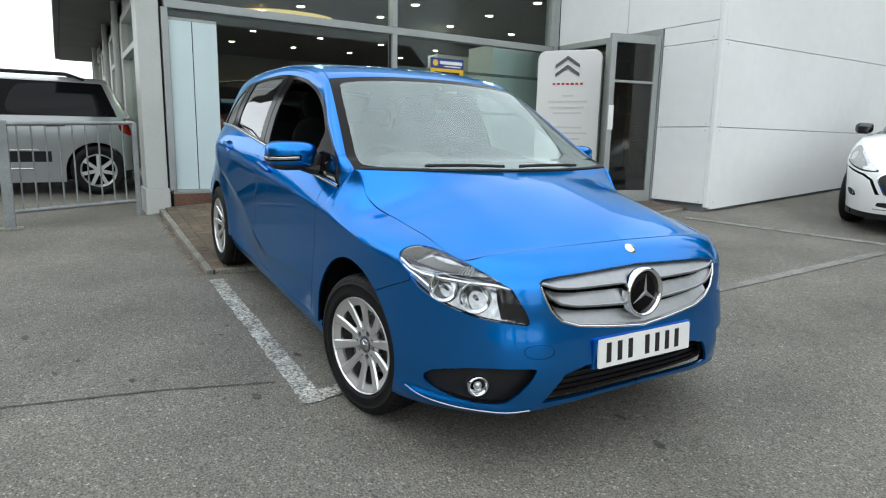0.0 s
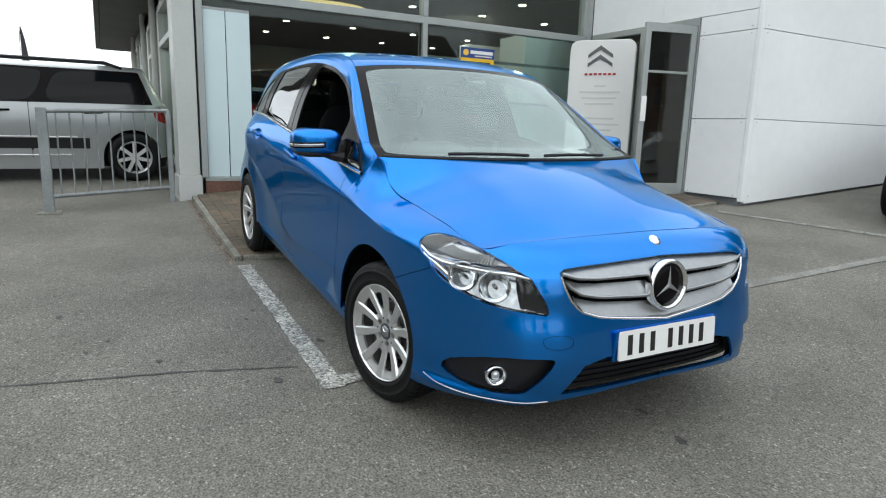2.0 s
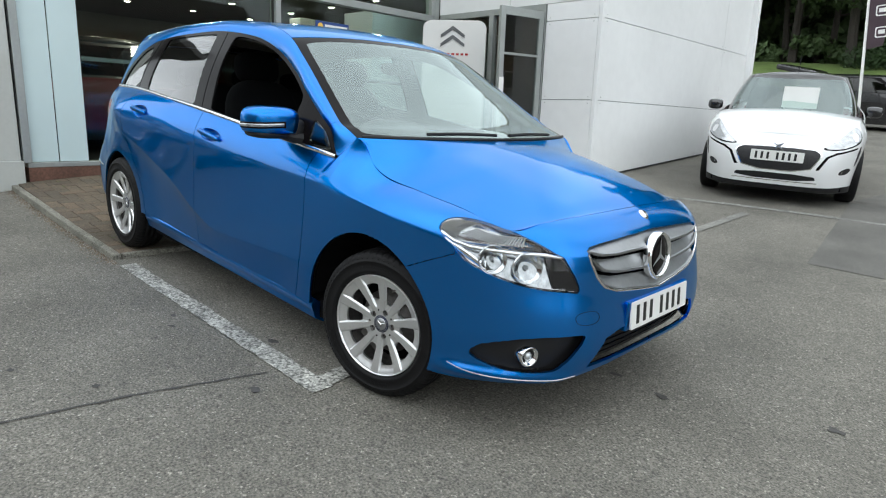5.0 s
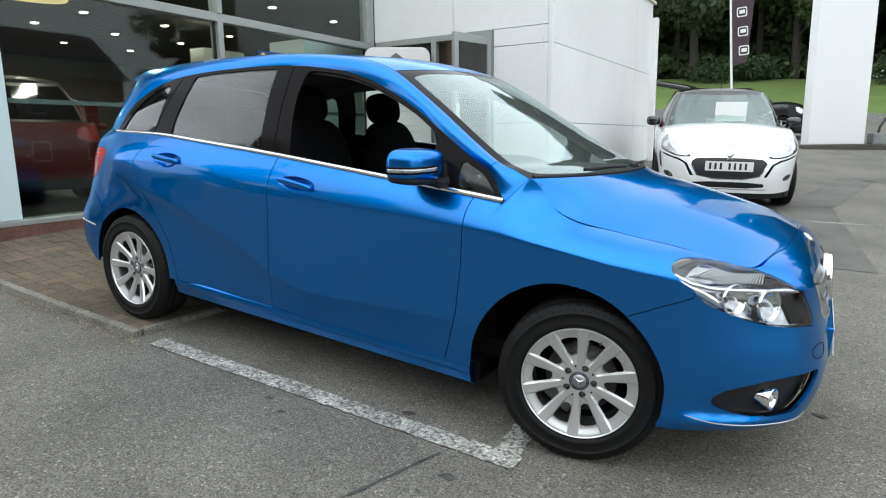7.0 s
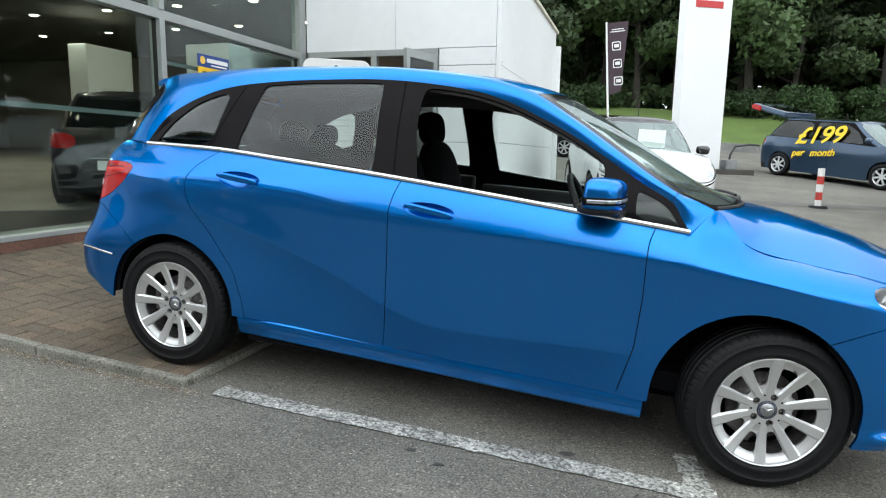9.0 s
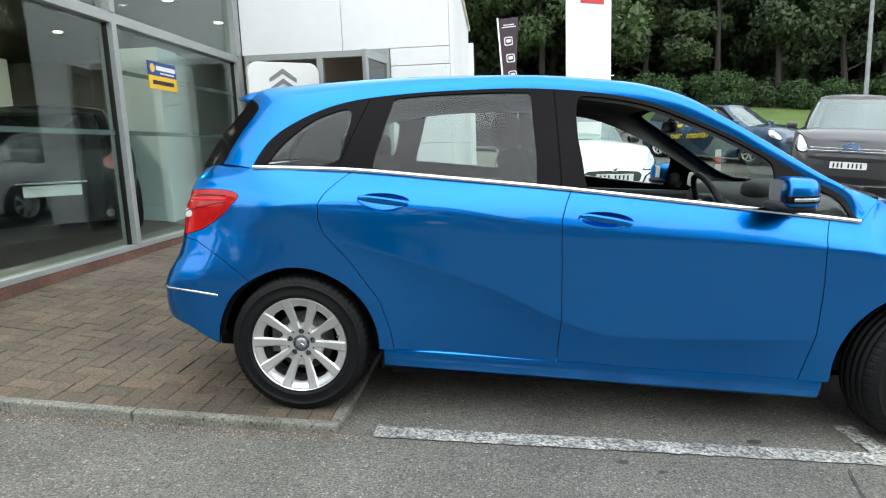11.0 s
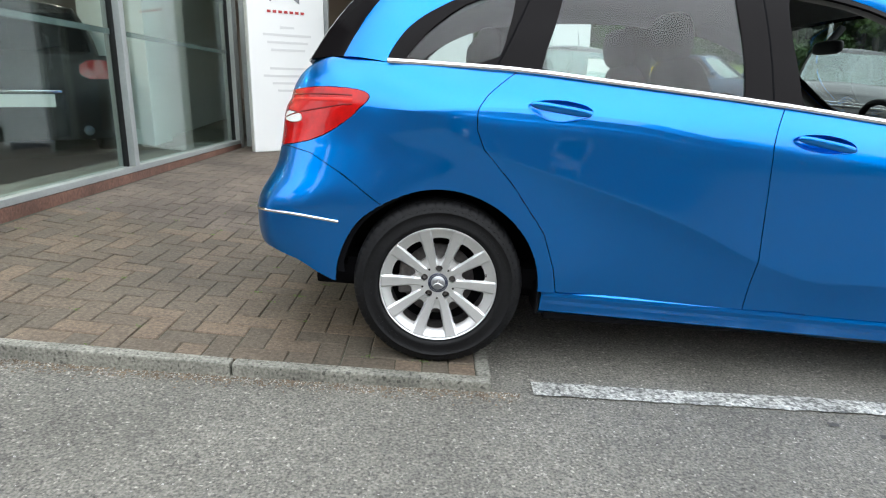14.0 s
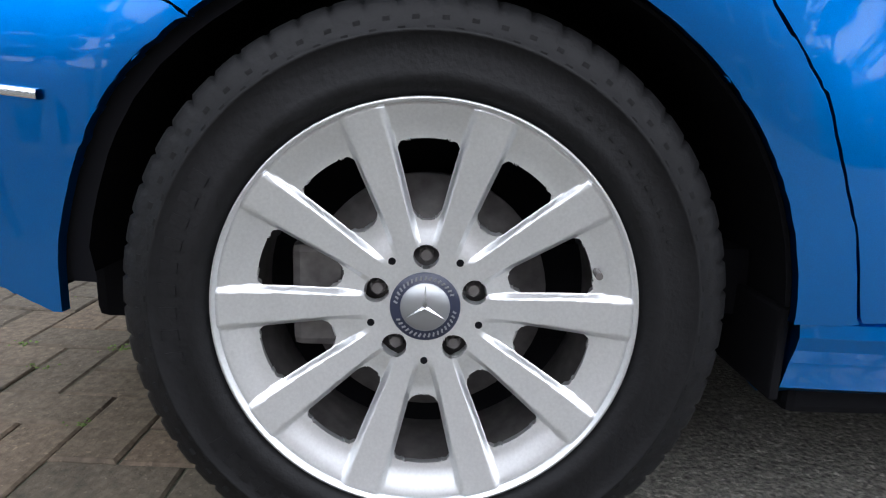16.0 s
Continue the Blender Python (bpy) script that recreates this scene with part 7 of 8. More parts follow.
CLEAR_WHITE = surface("bright_lamp", (0.48, 0.495, 0.51), 0.08, 0.7, grain=(25, 0.25), coat=1.0)
WHITE_PAINT = surface("white_car_paint", (0.78, 0.79, 0.80), 0.3, coat=1.0, blotch=(1, 0.02))
BLACK_PAINT = surface("black_car_paint", (0.008, 0.008, 0.010), 0.25, coat=1.0)
SILVER_PAINT = surface("silver_car_paint", (0.37, 0.385, 0.39), 0.36, 0.6, coat=0.8)
GREY_PAINT = surface("dark_grey_car_paint", (0.030, 0.030, 0.033), 0.4, 0.2, coat=0.8)
NAVY_PAINT = surface("dark_blue_car_paint", (0.022, 0.055, 0.105), 0.32, 0.6, coat=1.0)
RED_PAINT = surface("dark_red_car_paint", (0.070, 0.005, 0.006), 0.4, specular=0.2, coat=0.15)
# black paint made darker and duller, to carry the shade under the showroom roof
SHADED_BLACK = surface("shaded_black_paint", (0.006, 0.006, 0.007), 0.4, specular=0.2, coat=0.15)

GRID = surface("black_grille_mesh", (0.012, 0.012, 0.014), 0.45, grain=(45, 0.6))
PRIVACY = surface("privacy_glass", (0.005, 0.006, 0.007), 0.05, specular=0.16)
HATCH_FACE = [
    ("lamp_bowl", CHROME, oval(0.90, 0.87, 0.052, 0.060, 20), True),
    ("headlamp", CLEAR_WHITE, rounded([(0.47, 0.80), (0.52, 0.86), (0.66, 0.93), (0.86, 0.985), (1.03, 0.985), (1.06, 0.88), (1.0, 0.785), (0.80, 0.765), (0.60, 0.78)], 2), True),
    ("lamp_edge", BLACK_TRIM, rounded([(0.445, 0.785), (0.48, 0.83), (0.60, 0.83), (0.80, 0.80), (1.0, 0.81), (0.99, 0.768), (0.80, 0.745), (0.60, 0.757)], 2), True),
    ("grille", GRID, rounded([(-0.36, 0.79), (-0.45, 0.70), (-0.43, 0.62), (-0.35, 0.38), (0.35, 0.38), (0.43, 0.62), (0.45, 0.70), (0.36, 0.79)], 1), False),
    ("grille_frame", CHROME, rounded([(-0.37, 0.807), (-0.468, 0.705), (-0.445, 0.62), (-0.36, 0.36), (0.36, 0.36), (0.445, 0.62), (0.468, 0.705), (0.37, 0.807)], 1), False),
    ("wing_strip", BLACK_TRIM, [(0.42, 0.42), (0.50, 0.66), (0.60, 0.725), (0.92, 0.715), (0.92, 0.69), (0.62, 0.69), (0.53, 0.64), (0.46, 0.42)], True),
    ("lower_grille", BLACK_PLASTIC, rounded([(-0.46, 0.20), (-0.43, 0.32), (0.43, 0.32), (0.46, 0.20)], 1), False),
    ("lower_strip", CHROME, [(-0.48, 0.165), (-0.48, 0.185), (0.48, 0.185), (0.48, 0.165)], False),
    ("fog_recess", BLACK_PLASTIC, rounded([(0.95, 0.42), (0.97, 0.70), (1.02, 0.72), (1.05, 0.58), (1.0, 0.42)], 1), True),
    ("fog_surround", BLACK_PLASTIC, rounded([(0.70, 0.32), (0.72, 0.40), (0.84, 0.42), (0.92, 0.38), (0.86, 0.31)], 1), True),
    ("bumper_foot", BLACK_PLASTIC, [(-1.1, -0.1), (1.1, -0.1), (1.1, 0.10), (-1.1, 0.10)], False),
]
DEEP_RED = surface("deep_red_lens", (0.22, 0.01, 0.01), 0.15, coat=0.6)
TAIL = [("tail_lamp", DEEP_RED, rounded([(0.50, 0.72), (0.52, 0.93), (0.80, 0.96), (0.92, 0.86), (0.84, 0.72)], 1), True), ("rear_foot", BLACK_PLASTIC, [(-0.2, -0.1), (1.0, -0.1), (1.0, 0.16), (-0.2, 0.16)], False)]
VAN_FACE = [
    ("headlamp", CLEAR_WHITE, rounded([(0.66, 0.70), (0.62, 0.84), (0.80, 0.99), (0.98, 0.97), (0.96, 0.72)], 2), True),
    ("lamp_edge", BLACK_TRIM, rounded([(0.64, 0.67), (0.60, 0.85), (0.80, 1.01), (1.0, 0.98), (0.98, 0.69)], 2), True),
    ("grille", BLACK_PLASTIC, rounded([(-0.60, 0.60), (-0.58, 0.69), (0.58, 0.69), (0.60, 0.60)], 1), False),
    ("lower_grille", BLACK_PLASTIC, rounded([(-0.6, 0.15), (-0.56, 0.30), (0.56, 0.30), (0.6, 0.15)], 1), False),
    ("lower_strip", CHROME, [(-0.62, 0.125), (-0.62, 0.14), (0.62, 0.14), (0.62, 0.125)], False),
    ("fog_lamp", CLEAR_WHITE, oval(0.84, 0.30, 0.05, 0.06, 16), True),
    ("bumper_foot", BLACK_PLASTIC, [(-1.1, -0.1), (1.1, -0.1), (1.1, 0.11), (-1.1, 0.11)], False),
]

ds = other_car("parked_car", stand(0.70, 6.95, -77), "white small hatchback with a black roof on the asphalt", 3.95, 1.65, 1.42, 2.46, WHITE_PAINT, BLACK_PAINT, 0.86, 0.80, 0.94, 0.96, 0.22, -1.35, -1.62, face=HATCH_FACE, tail=TAIL, front_shift=-0.05, plate_z=0.545, fine=1.9, roll=0.085, mirror_at=(0.05, 0.03))
part("aerial", rod((0.16, 0, 1.41), (0.05, 0, 1.62), 0.006, 0.003, 8), BLACK_PLASTIC, ds)
part("price_card", box((0.72, -0.1, 1.0), (0.735, 0.28, 1.25)), PLATE_WHITE, ds, "white price card behind the windscreen")
part("grille_emblem", prism([(-0.06, 0.03), (-0.01, 0.01), (0.05, 0.035), (0.02, -0.005), (0.045, -0.04), (0.0, -0.02), (-0.03, -0.045), (-0.02, 0.0)], 0.012, Matrix.Translation((1.962, 0.0, 0.655)) @ Matrix.Rotation(radians(90), 4, "Z")), CHROME, ds, "plain chrome emblem shape")
for y in (-0.66, 0.66):
    bm = lathe([(0.045, 0.02), (0.047, -0.006), (0.036, -0.004), (0.002, 0.01)], 20)
    bmesh.ops.transform(bm, matrix=Matrix.Translation((1.80, y * 0.90, 0.415)) @ Matrix.Rotation(radians(90 + 22 * np.sign(y)), 4, "Z"), verts=bm.verts)
    part("fog_lamp", bm, CHROME, ds, "round fog lamp with a chrome ring", True)

mpv = other_car("parked_car", stand(-6.25, -2.98, -90), "silver people carrier with roof rails behind the railing", 3.96, 1.74, 1.46, 2.54, SILVER_PAINT, SILVER_PAINT, 1.15, 0.90, 0.97, 0.99, 0.60, -1.70, -1.84, face=VAN_FACE, tail=TAIL, cladding=True, front_shift=-0.21, glass=PRIVACY, glass_end=4.0)
for y in (-0.56, 0.56):
    part("roof_rail", tube([(0.35, y, 1.44), (0.2, y, 1.495), (-1.2, y, 1.495), (-1.4, y, 1.43)], 0.018, 8), BLACK_PLASTIC, mpv)
for y in (-1, 1):
    part("side_trim", box((-0.85, y * 0.868 - 0.006, 0.555), (1.0, y * 0.868 + 0.006, 0.575), 0.003), CHROME, mpv, "chrome strip along the doors")
    part("sill_trim", box((-0.80, y * 0.862 - 0.006, 0.335), (0.95, y * 0.862 + 0.006, 0.350), 0.003), CHROME, mpv)
    for x in (0.02, -0.95):
        part("door_handle", tube([(x, y * 0.868, 0.87), (x - 0.04, y * 0.895, 0.875), (x - 0.15, y * 0.895, 0.88), (x - 0.19, y * 0.868, 0.88)], 0.013, 8), BLACK_TRIM, mpv)

van = other_car("parked_car", stand(6.38, 9.30, -118), "dark grey compact van facing the car park", 4.38, 1.81, 1.78, 2.73, GREY_PAINT, GREY_PAINT, 1.30, 1.02, 1.14, 1.14, 0.62, -1.95, -2.05, face=VAN_FACE, tail=TAIL, plate_z=0.60)
for z, w in ((0.83, 0.60), (0.875, 0.58)):
    part("grille_bar", box((2.17, -w, z - 0.008), (2.20, w, z + 0.008), 0.004), CHROME, van, "chrome grille bar")
for dz in (0.0, 0.05):
    part("chevron", prism([(-0.12, 0.0), (0.0, 0.06), (0.12, 0.0), (0.12, 0.03), (0.0, 0.095), (-0.12, 0.03)], 0.012, Matrix.Translation((2.215, 0, 0.84 + dz)) @ Matrix.Rotation(radians(90), 4, "Z")), CHROME, van, "plain chrome chevron")

blue_mpv = other_car("parked_car", stand(6.12, 15.6, -48), "dark blue people carrier with its tailgate raised", 4.43, 1.83, 1.60, 2.78, NAVY_PAINT, NAVY_PAINT, 1.25, 0.92, 1.04, 1.06, 0.45, -1.65, -1.95, face=VAN_FACE, tail=TAIL)
part("tailgate", box((-0.58, -0.64, -0.10), (0.55, 0.64, 0.06), 0.045, Matrix.Translation((-2.15, 0, 1.78)) @ Matrix.Rotation(radians(12), 4, "Y")), NAVY_PAINT, blue_mpv, "raised blue tailgate")
for y in (-0.48, 0.48):
    part("tailgate_lamp", box((-0.60, y - 0.18, -0.115), (-0.28, y + 0.18, 0.03), 0.03, Matrix.Translation((-2.15, 0, 1.78)) @ Matrix.Rotation(radians(12), 4, "Y")), RED_LENS, blue_mpv, "red lamp on the tailgate")
part("tailgate_window", box((-0.20, -0.50, 0.055), (0.45, 0.50, 0.068), 0.004, Matrix.Translation((-2.15, 0, 1.78)) @ Matrix.Rotation(radians(12), 4, "Y")), DARK_GLASS, blue_mpv, "dark glass of the tailgate")


def lettering(name, text, size, m, material, parent, label, shear=0.0, bold=0.0):
    cu = bpy.data.curves.new(name, "FONT")
    cu.body, cu.size, cu.extrude, cu.align_x = text, size, 0.002, "CENTER"
    cu.shear, cu.offset = shear, bold
    tmp = new(name, cu)
    bpy.context.view_layer.update()
    me = bpy.data.meshes.new_from_object(tmp.evaluated_get(bpy.context.evaluated_depsgraph_get()))
    bpy.data.objects.remove(tmp)
    me.transform(m)
    return link(name, me, material, parent, label, False)


YELLOW = surface("yellow_vinyl", (0.85, 0.60, 0.02), 0.5)
flat = lambda x, y, z, tilt: Matrix.Translation((x, y, z)) @ Matrix.Rotation(radians(90 - tilt), 4, "X") @ Matrix.Rotation(radians(6), 4, "Z")
lettering("price_lettering", "£199", 0.62, flat(-0.35, -0.92, 0.98, 16), YELLOW, blue_mpv, "large yellow price lettering", 0.22, 0.012)
lettering("per_lettering", "per", 0.25, flat(-0.82, -0.955, 0.60, 4), YELLOW, blue_mpv, "yellow price lettering", 0.22, 0.007)
lettering("month_lettering", "month", 0.25, flat(-0.15, -0.955, 0.66, 4), YELLOW, blue_mpv, "yellow price lettering", 0.22, 0.007)

black_hatch = other_car("parked_car", stand(-0.2, 17.6, 0), "black hatchback parked beyond the pylon", 4.0, 1.73, 1.38, 2.5, BLACK_PAINT, BLACK_PAINT, 0.95, 0.82, 0.95, 0.97, 0.3, -1.5, -1.7, face=HATCH_FACE, tail=TAIL)
GATE_POSE = Matrix.Translation((-1.70, 0, 1.44)) @ Matrix.Rotation(radians(10), 4, "Y")
part("tailgate", box((-0.62, -0.60, -0.09), (0.42, 0.60, 0.05), 0.04, GATE_POSE), BLACK_PAINT, black_hatch, "raised black tailgate")
part("tailgate_window", box((-0.22, -0.48, 0.045), (0.34, 0.48, 0.058), 0.004, GATE_POSE), DARK_GLASS, black_hatch, "dark glass of the tailgate")
inside_pose = lambda x, y, yaw: Matrix.Translation((x, y, FLOOR_Z)) @ Matrix.Rotation(radians(yaw), 4, "Z")
black_car = other_car("showroom_car", inside_pose(-6.17, 4.2, 126), "black hatchback on show seen from behind", 3.95, 1.73, 1.46, 2.46, SHADED_BLACK, SHADED_BLACK, 0.86, 0.80, 0.94, 0.96, 0.22, -1.35, -1.62, "showroom cars", face=HATCH_FACE, tail=TAIL, glass=PRIVACY)
back = new("show_plate")
back.parent = black_car
back.matrix_local = Matrix.Translation((-1.995, 0, 0.53)) @ Matrix.Rotation(radians(-90), 4, "Z")
plate_parts(back, 0, True)
part("plate_bar", box((-2.01, -0.32, 0.60), (-1.96, 0.32, 0.62), 0.004), CHROME, black_car)
part("exhaust", rod((-2.0, -0.5, 0.26), (-1.85, -0.5, 0.26), 0.045, seg=16), CHROME, black_car)
other_car("showroom_car", inside_pose(-7.35, 0.9, 172), "dark red hatchback with a black roof on show", 3.95, 1.73, 1.50, 2.46, RED_PAINT, SHADED_BLACK, 0.86, 0.80, 0.94, 0.96, 0.22, -1.35, -1.62, "showroom cars", face=HATCH_FACE, tail=TAIL, glass=PRIVACY)
other_car("showroom_car", inside_pose(-10.6, 3.4, 150), "red small hatchback on show further in", 3.9, 1.72, 1.5, 2.46, RED_PAINT, RED_PAINT, 0.86, 0.80, 0.94, 0.96, 0.22, -1.35, -1.62, "showroom cars", face=HATCH_FACE, tail=TAIL, glass=PRIVACY)

# ---- the wood on the bank, shrubs, and what stands behind the camera ----
LEAF = surface("dark_leaves", (0.045, 0.076, 0.024), 0.75, grain=(3, 0.35), blotch=(0.35, 0.4), rand=0.3)
LEAF_LIGHT = surface("light_leaves", (0.027, 0.058, 0.014), 0.75, grain=(4, 0.35), blotch=(0.5, 0.35), rand=0.25)
BARK = surface("bark", (0.032, 0.027, 0.022), 0.9, grain=(20, 0.4), bump=(30, 0.02))


def leaf_cloud(rs, spots, count, leaf):
    """Many small bent leaf clumps round the given spots (centre, radius)."""
    k = rs.integers(0, len(spots), count)
    c = np.array([s[0] for s in spots])[k]
    r = np.array([s[1] for s in spots])[k]
    d = rs.normal(size=(count, 3))
    d /= np.linalg.norm(d, axis=1)[:, None]
    p = c + d * (r * rs.uniform(0.45, 1.05, count) ** 0.6)[:, None] * (1, 1, 0.8)
    a = rs.normal(size=(count, 3))
    a /= np.linalg.norm(a, axis=1)[:, None]
    b = np.cross(a, d + 0.3 * rs.normal(size=(count, 3)))
    b /= np.maximum(np.linalg.norm(b, axis=1), 1e-6)[:, None]
    s = leaf * rs.uniform(0.5, 1.3, count)[:, None]
    v = np.stack([p - a * s, p + b * s * 0.5, p + a * s, p - b * s * 0.5], 1)
    v[:, 1] += 0.2 * s * d
    verts = v.reshape(-1, 3)
    q = np.arange(count)[:, None] * 4
    return verts, np.concatenate([q + (0, 1, 2), q + (0, 2, 3)])


def tree(seed, height, spread, leaves, material):
    rs = np.random.default_rng(seed)
    t = new("tree")
    bm = bmesh.new()
    spots = []
    lean = rs.normal(size=2) * 0.4
    trunk = [(lean[0] * k / 5, lean[1] * k / 5, height * 0.85 * k / 5) for k in range(6)]
    prev = None
    for a, b, r0, r1 in zip(trunk, trunk[1:], (0.24, 0.2, 0.16, 0.12, 0.08), (0.2, 0.16, 0.12, 0.08, 0.04)):
        add_rod(bm, a, b, r0, r1, 8, False)
    for k in range(13):
        z = height * rs.uniform(0.22, 0.9)
        ang = rs.uniform(0, 2 * np.pi)
        out = spread * (1.05 - 0.55 * z / height) * rs.uniform(0.55, 1.0)
        tip = (math.cos(ang) * out, math.sin(ang) * out, z + rs.uniform(0.2, 1.4))
        add_rod(bm, (lean[0] * z / height, lean[1] * z / height, z * 0.92), tip, 0.07, 0.02, 5, False)
        spots.append((tip, rs.uniform(0.9, 1.7)))
        spots.append(((tip[0] * 0.5, tip[1] * 0.5, tip[2] - 0.2), rs.uniform(0.8, 1.4)))
    spots.append(((lean[0], lean[1], height * 0.95), 1.4))
    part("trunk", bm, BARK, t)
    v, f = leaf_cloud(rs, spots, leaves, 0.22)
    me = bpy.data.meshes.new("crown")
    me.from_pydata(v.tolist(), [], f.tolist())
    link("crown", me, material, t, "dark green leafy crown", False)
    return t


rs = np.random.default_rng(11)
kinds = []
for k, (hh, sp) in enumerate(((13, 3.6), (11, 3.2), (15, 3.8))):
    t = tree(k + 5, hh, sp, 9000, LEAF)
    tagged(t, "tall dark green broadleaved tree at the wood's edge", "tree", "trees on the bank")
    kinds.append(t)
spots = [(x + rs.uniform(-1, 1), y + rs.uniform(-1.0, 1.0)) for y, step in ((37.5, 3.4), (41.5, 4.2), (46, 5)) for x in np.arange(-14, 46, step)]
for n, (x, y) in enumerate(spots):
    m = Matrix.Translation((x, y, land(x, y) - 0.1)) @ Matrix.Rotation(rs.uniform(0, 6.28), 4, "Z") @ Matrix.Scale(rs.uniform(0.85, 1.15), 4)
    if n < 3:
        kinds[n].matrix_world = m
    else:
        c = copy_thing(kinds[n % 3], Matrix.Identity(4))
        c.matrix_world = m
for n, (x, y, sx, sz) in enumerate(((7.0, 35.6, 2.6, 1.3), (11.5, 35.8, 3.0, 1.5), (15.5, 36, 2.6, 1.1), (-3.0, 36.5, 2.2, 0.9), (20, 36, 3, 1.4))):
    sh = thing("shrub", Matrix.Translation((x, y, land(x, y))), "low bright green rounded shrub under the trees", "shrub", "shrubs on the bank")
    lumps = [((rs.uniform(-sx, sx), rs.uniform(-0.6, 0.6), rs.uniform(0.3, sz)), rs.uniform(0.5, 0.9)) for _ in range(16)]
    v, f = leaf_cloud(rs, lumps, 5000, 0.11)
    me = bpy.data.meshes.new("leaves")
    me.from_pydata(v.tolist(), [], f.tolist())
    link("leaves", me, LEAF_LIGHT, sh, "", False)
    part("stems", rod((0, 0, 0), (0, 0, 0.5), 0.06, 0.03, 6), BARK, sh)

# undergrowth and the dense wood behind the first trunks
lumps = [((rs.uniform(-22, 52), rs.uniform(43, 52), 0), rs.uniform(1.0, 2.2)) for _ in range(600)]
lumps = [((x, y, land(x, y) + h), r) for ((x, y, _), r), h in zip(lumps, rs.uniform(0.2, 9.0, len(lumps)))]
v, f = leaf_cloud(rs, lumps, 70000, 0.5)
me = bpy.data.meshes.new("far_woods")
me.from_pydata(v.tolist(), [], f.tolist())
woods = link("far_woods", me, LEAF, None, "", False)
tagged(woods, "dense dark green woodland behind the first trees", "woods", kind="stuff")
lumps = [((rs.uniform(-20, 46), rs.uniform(37.8, 42), 0), rs.uniform(0.4, 0.9)) for _ in range(220)]
lumps = [((x, y, land(x, y) + rs.uniform(0.0, 1.3)), r) for (x, y, _), r in lumps]
v, f = leaf_cloud(rs, lumps, 18000, 0.2)
me = bpy.data.meshes.new("undergrowth")
me.from_pydata(v.tolist(), [], f.tolist())
brush = link("undergrowth", me, LEAF, None, "", False)
tagged(brush, "low dark green undergrowth between the trunks", "undergrowth", kind="stuff")

# seen in the glass: a house and trees across the road
house = thing("house", Matrix.Translation((33, 15.8, gz(30, 15.8) - 0.3)), "red brick house with a dark pitched roof", "house")
HOUSE_BRICK = surface("house_brick", (0.14, 0.07, 0.05), 0.85, grain=(12, 0.2), blotch=(1, 0.2))
part("wall", box((0, -8, 0), (8, 8, 6.6)), HOUSE_BRICK, house)
roof_bm = prism([(-0.4, 6.6), (4, 10.0), (8.4, 6.6)], 16.8, Matrix.Translation((0, -8.4, 0)))
part("roof", roof_bm, surface("slate_roof", (0.06, 0.06, 0.065), 0.7, grain=(6, 0.2), blotch=(1, 0.2)), house)
for y in (-6, -2.5, 1.5, 5):
    for z in (1.2, 4.2):
        win = part("window", box((-0.05, y, z), (0.06, y + 1.2, z + 1.3)), PLATE_WHITE, house)
        part("pane", box((-0.06, y + 0.1, z + 0.1), (-0.052, y + 1.1, z + 1.2)), DARK_FRAME, win)
for x, y in ((36, 34), (38, 29.5), (34, 39), (30, -4), (34, -10), (31, -17), (12, -27), (3.5, -28), (-4.5, -26.5), (-11, -28), (20, -26), (27, -22), (7.5, -30), (-0.5, -31), (16, -30.5), (-17, -25), (-23, -21)):
    c = copy_thing(kinds[int(abs(x + y)) % 3], Matrix.Identity(4))
    c["group"] = "trees across the road"
    c.matrix_world = Matrix.Translation((x, y, gz(x, y) - 0.2)) @ Matrix.Rotation(x + y, 4, "Z") @ Matrix.Scale(0.9 if y < -20 else 0.6, 4)
for x, turn in ((-13.0, 90), (6.0, 90)):
    c = copy_thing(house, Matrix.Identity(4))
    c.matrix_world = Matrix.Translation((x, -21.5, gz(x, -21.5) - 0.6)) @ Matrix.Rotation(radians(-turn), 4, "Z")

lumps = [((rs.uniform(-30, 34), rs.uniform(-27, -23), 0), rs.uniform(0.8, 1.5)) for _ in range(260)]
lumps = [((x, y, gz(x, y) + rs.uniform(0.2, 3.4)), r) for (x, y, _), r in lumps]
v, f = leaf_cloud(rs, lumps, 26000, 0.3)
me = bpy.data.meshes.new("tall_hedge")
me.from_pydata(v.tolist(), [], f.tolist())
tagged(link("tall_hedge", me, LEAF, None, "", False), "tall dark hedge across the road", "hedge", kind="stuff")

# ---- herringbone paving, brick by brick ----
def brick_mesh(rs):
    bm = box((-0.0985, -0.0485, -0.03), (0.0985, 0.0485, 0.0))
    top = [e for e in bm.edges if all(v.co.z > -0.01 for v in e.verts)]
    bmesh.ops.bevel(bm, geom=top, offset=0.004, segments=1, affect="EDGES")
    for v in bm.verts:
        v.co += Vector((rs.uniform(-0.0012, 0.0012), rs.uniform(-0.0012, 0.0012), rs.uniform(-0.0008, 0.0008)))
    me = bpy.data.meshes.new("brick")
    bm.to_mesh(me)
    bm.free()
    me.materials.append(BRICK)
    return me


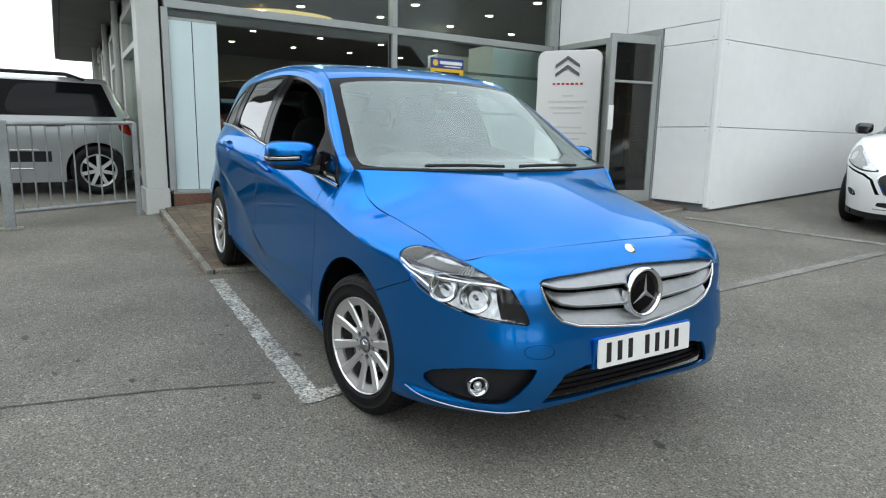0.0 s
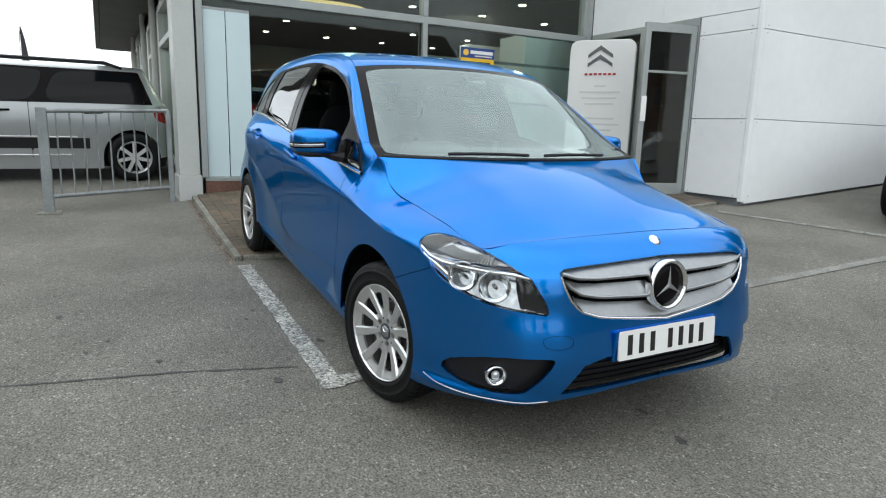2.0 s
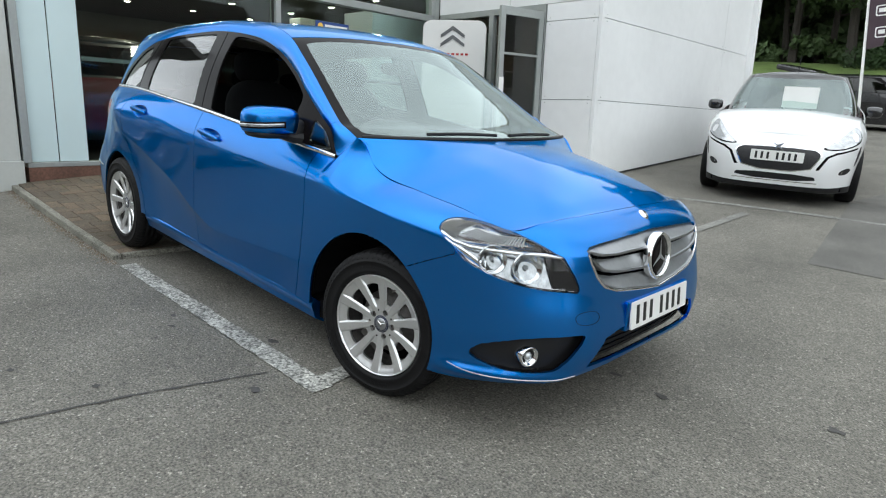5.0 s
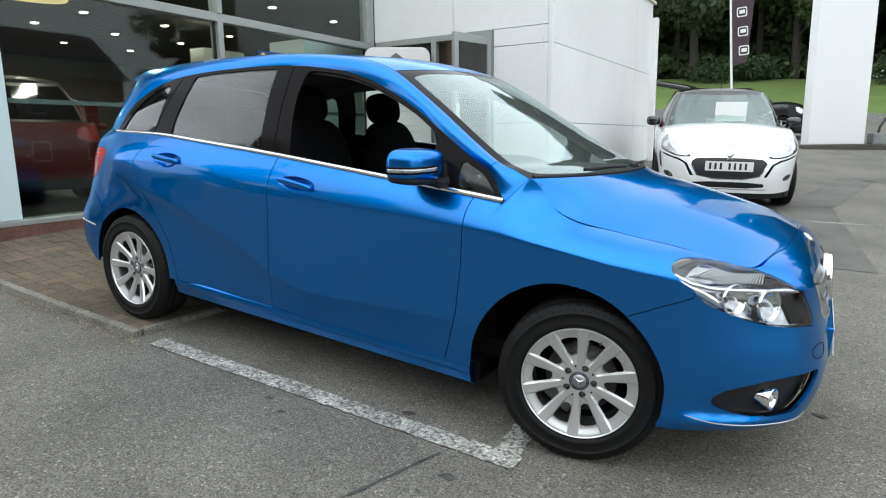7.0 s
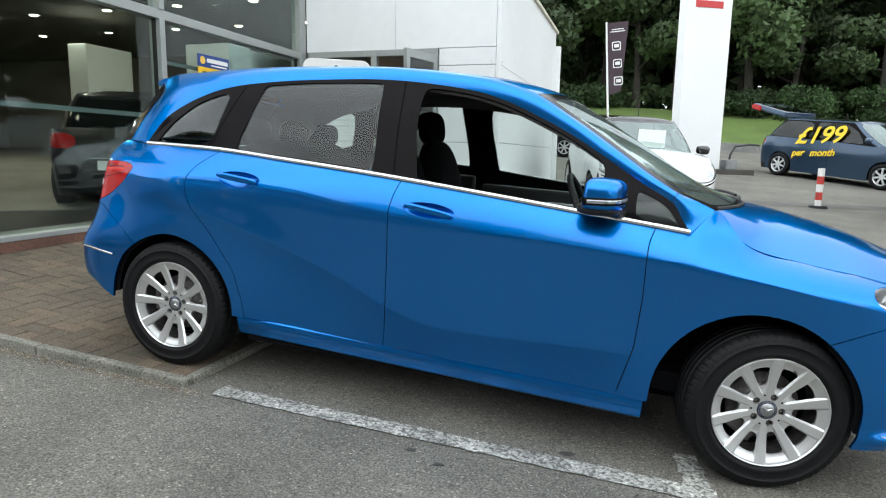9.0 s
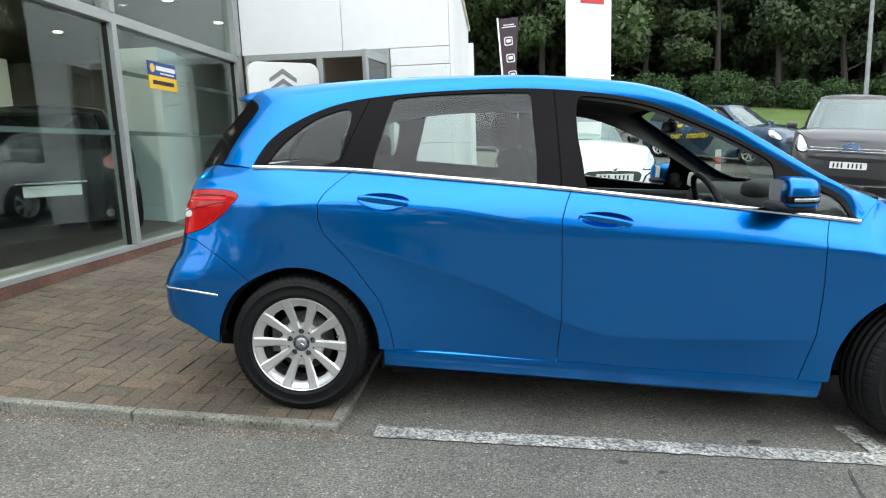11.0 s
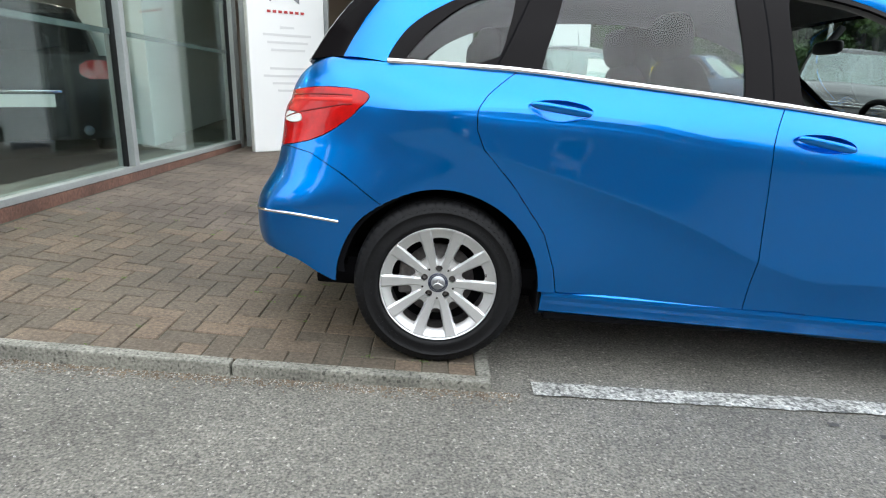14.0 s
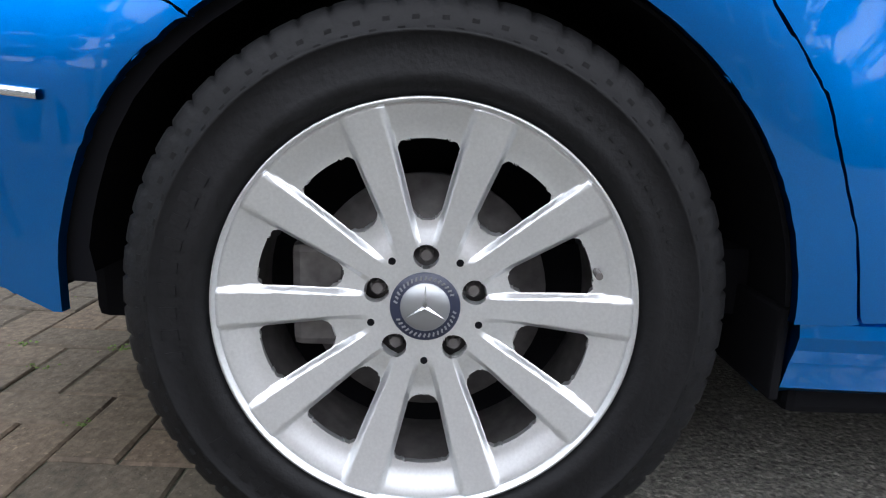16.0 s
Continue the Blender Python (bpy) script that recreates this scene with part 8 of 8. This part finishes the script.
rs = random.Random(5)
shapes = [brick_mesh(rs) for _ in range(6)]
X0, X1, Y0, Y1 = FX + 0.04, KX - 0.056, KY + 0.028, WY - 0.02
cells, taken = [], set()
U = 0.1
NI, NJ = int((X1 - X0) / U), int((Y1 - Y0) / U)
for i in range(-2, NI + 2):
    for j in range(-2, NJ + 2):
        k = (i - j) % 4
        if k == 0:
            spots = ((i, j), (i + 1, j))
        elif k == 2:
            spots = ((i, j - 1), (i, j))
        else:
            continue
        if all(0 <= a < NI and 0 <= b < NJ for a, b in spots):
            cx, cy = (sum(p[m] for p in spots) / 2 + 0.5 for m in (0, 1))
            cells.append((X1 - (NI - cx) * U, Y0 + cy * U, 0 if k == 0 else 90, 1.0))
            taken.update(spots)
for i in range(NI):
    for j in range(NJ):
        if (i, j) not in taken:
            cells.append((X1 - (NI - i - 0.5) * U, Y0 + (j + 0.5) * U, 0, 0.497))
near, far = [], []
for c in cells:
    (near if c[1] < 0.75 and c[0] < X1 else far).append(c)
near.sort(key=lambda c: c[1] - 0.25 * c[0])
near, far = near[:300], near[300:] + far


def brick_pose(c):
    x, y, turn, cut = c
    e = 0.05
    up = Vector((pz(x - e, y) - pz(x + e, y), pz(x, y - e) - pz(x, y + e), 2 * e)).normalized()
    tilt = Vector((0, 0, 1)).rotation_difference(up).to_matrix().to_4x4()
    return Matrix.Translation((x, y, pz(x, y) + rs.uniform(-0.0025, 0.0015))) @ tilt @ Matrix.Rotation(radians(turn + rs.uniform(-0.8, 0.8)), 4, "Z") @ Matrix.Rotation(radians(rs.uniform(-0.5, 0.5)), 4, "X") @ Matrix.Diagonal((cut, 1, 1, 1))


for n, c in enumerate(near):
    ob = new("brick", shapes[n % 6])
    ob.parent = pavement
    ob.matrix_world = brick_pose(c)
bits_v, bits_f, at = [], [], 0
for n, c in enumerate(far):
    me, m = shapes[n % 6], brick_pose(c)
    bits_v += [tuple(m @ v.co) for v in me.vertices]
    bits_f += [tuple(at + i for i in p.vertices) for p in me.polygons]
    at += len(me.vertices)
BRICK_FAR = surface("paving_brick_rest", (0.102, 0.080, 0.063), 0.85, grain=(70, 0.4), blotch=(1.8, 0.36), bump=(90, 0.003), speck=(120, 0.68, 1.6))
nodes, links = BRICK_FAR.node_tree.nodes, BRICK_FAR.node_tree.links
island = nodes.new("ShaderNodeNewGeometry").outputs["Random Per Island"]
vary = nodes.new("ShaderNodeMapRange")
vary.inputs[3].default_value, vary.inputs[4].default_value = 0.84, 1.16
links.new(island, vary.inputs[0])
mul = nodes.new("ShaderNodeMix")
mul.data_type, mul.blend_type = "RGBA", "MULTIPLY"
mul.inputs[0].default_value = 1
src = nodes["Principled BSDF"].inputs["Base Color"].links[0].from_socket
links.new(src, mul.inputs[6])
links.new(vary.outputs[0], mul.inputs[7])
links.new(mul.outputs[2], nodes["Principled BSDF"].inputs["Base Color"])
rest = raw("paving_rest", bits_v, bits_f, BRICK_FAR, pavement, "red-brown paving bricks")
rest["kind"] = "stuff"

# grit and dead leaves along the kerb's foot, moss in the joints
def crumbs(name, spots, size, color, label, rs):
    verts, faces, n = [], [], 0
    for x, y, z in spots:
        r = size * rs.uniform(0.5, 1.4)
        a = rs.uniform(0, 6.28)
        for k in range(5):
            b = a + k * 1.2566
            q = r * rs.uniform(0.6, 1.2)
            verts.append((x + q * math.cos(b), y + q * math.sin(b), z))
        verts.append((x, y, z + r * rs.uniform(0.4, 0.9)))
        faces += [(n + k, n + (k + 1) % 5, n + 5) for k in range(5)]
        n += 6
    ob = raw(name, verts, faces, surface(name + "_surface", color, 0.9, grain=(40, 0.5), blotch=(15, 0.4)))
    return tagged(ob, label, "debris", kind="stuff")


rs = random.Random(8)
foot = []
for _ in range(2600):
    x = rs.uniform(FX, KX + 0.1)
    y = KY - 0.03 - abs(rs.gauss(0, 0.032))
    foot.append((x, y, gz(x, y) + 0.001))
crumbs("kerb_grit", foot[:1700], 0.0045, (0.14, 0.105, 0.07), "brown grit and dead leaves along the kerb", rs)
crumbs("pale_grit", foot[1700:], 0.0032, (0.36, 0.34, 0.30), "pale grit along the kerb", rs)
loose = []
for _ in range(900):
    x, y = rs.uniform(-3.6, 1.6), rs.uniform(-3.0, -1.05)
    loose.append((x, y, gz(x, y) + 0.002))
crumbs("asphalt_chips", loose, 0.0034, (0.34, 0.33, 0.31), "small pale stone chips on the asphalt", rs)
moss = []
for _ in range(60):
    i, j = rs.randrange(1, NI), rs.randrange(0, 26)
    x, y = X1 - (NI - i) * U, Y0 + j * U
    for _ in range(14):
        mx, my = x + rs.gauss(0, 0.014), y + rs.gauss(0, 0.010)
        moss.append((mx, my, pz(mx, my) - 0.001))
crumbs("joint_moss", moss, 0.0035, (0.09, 0.14, 0.03), "green moss in the paving joints", rs)
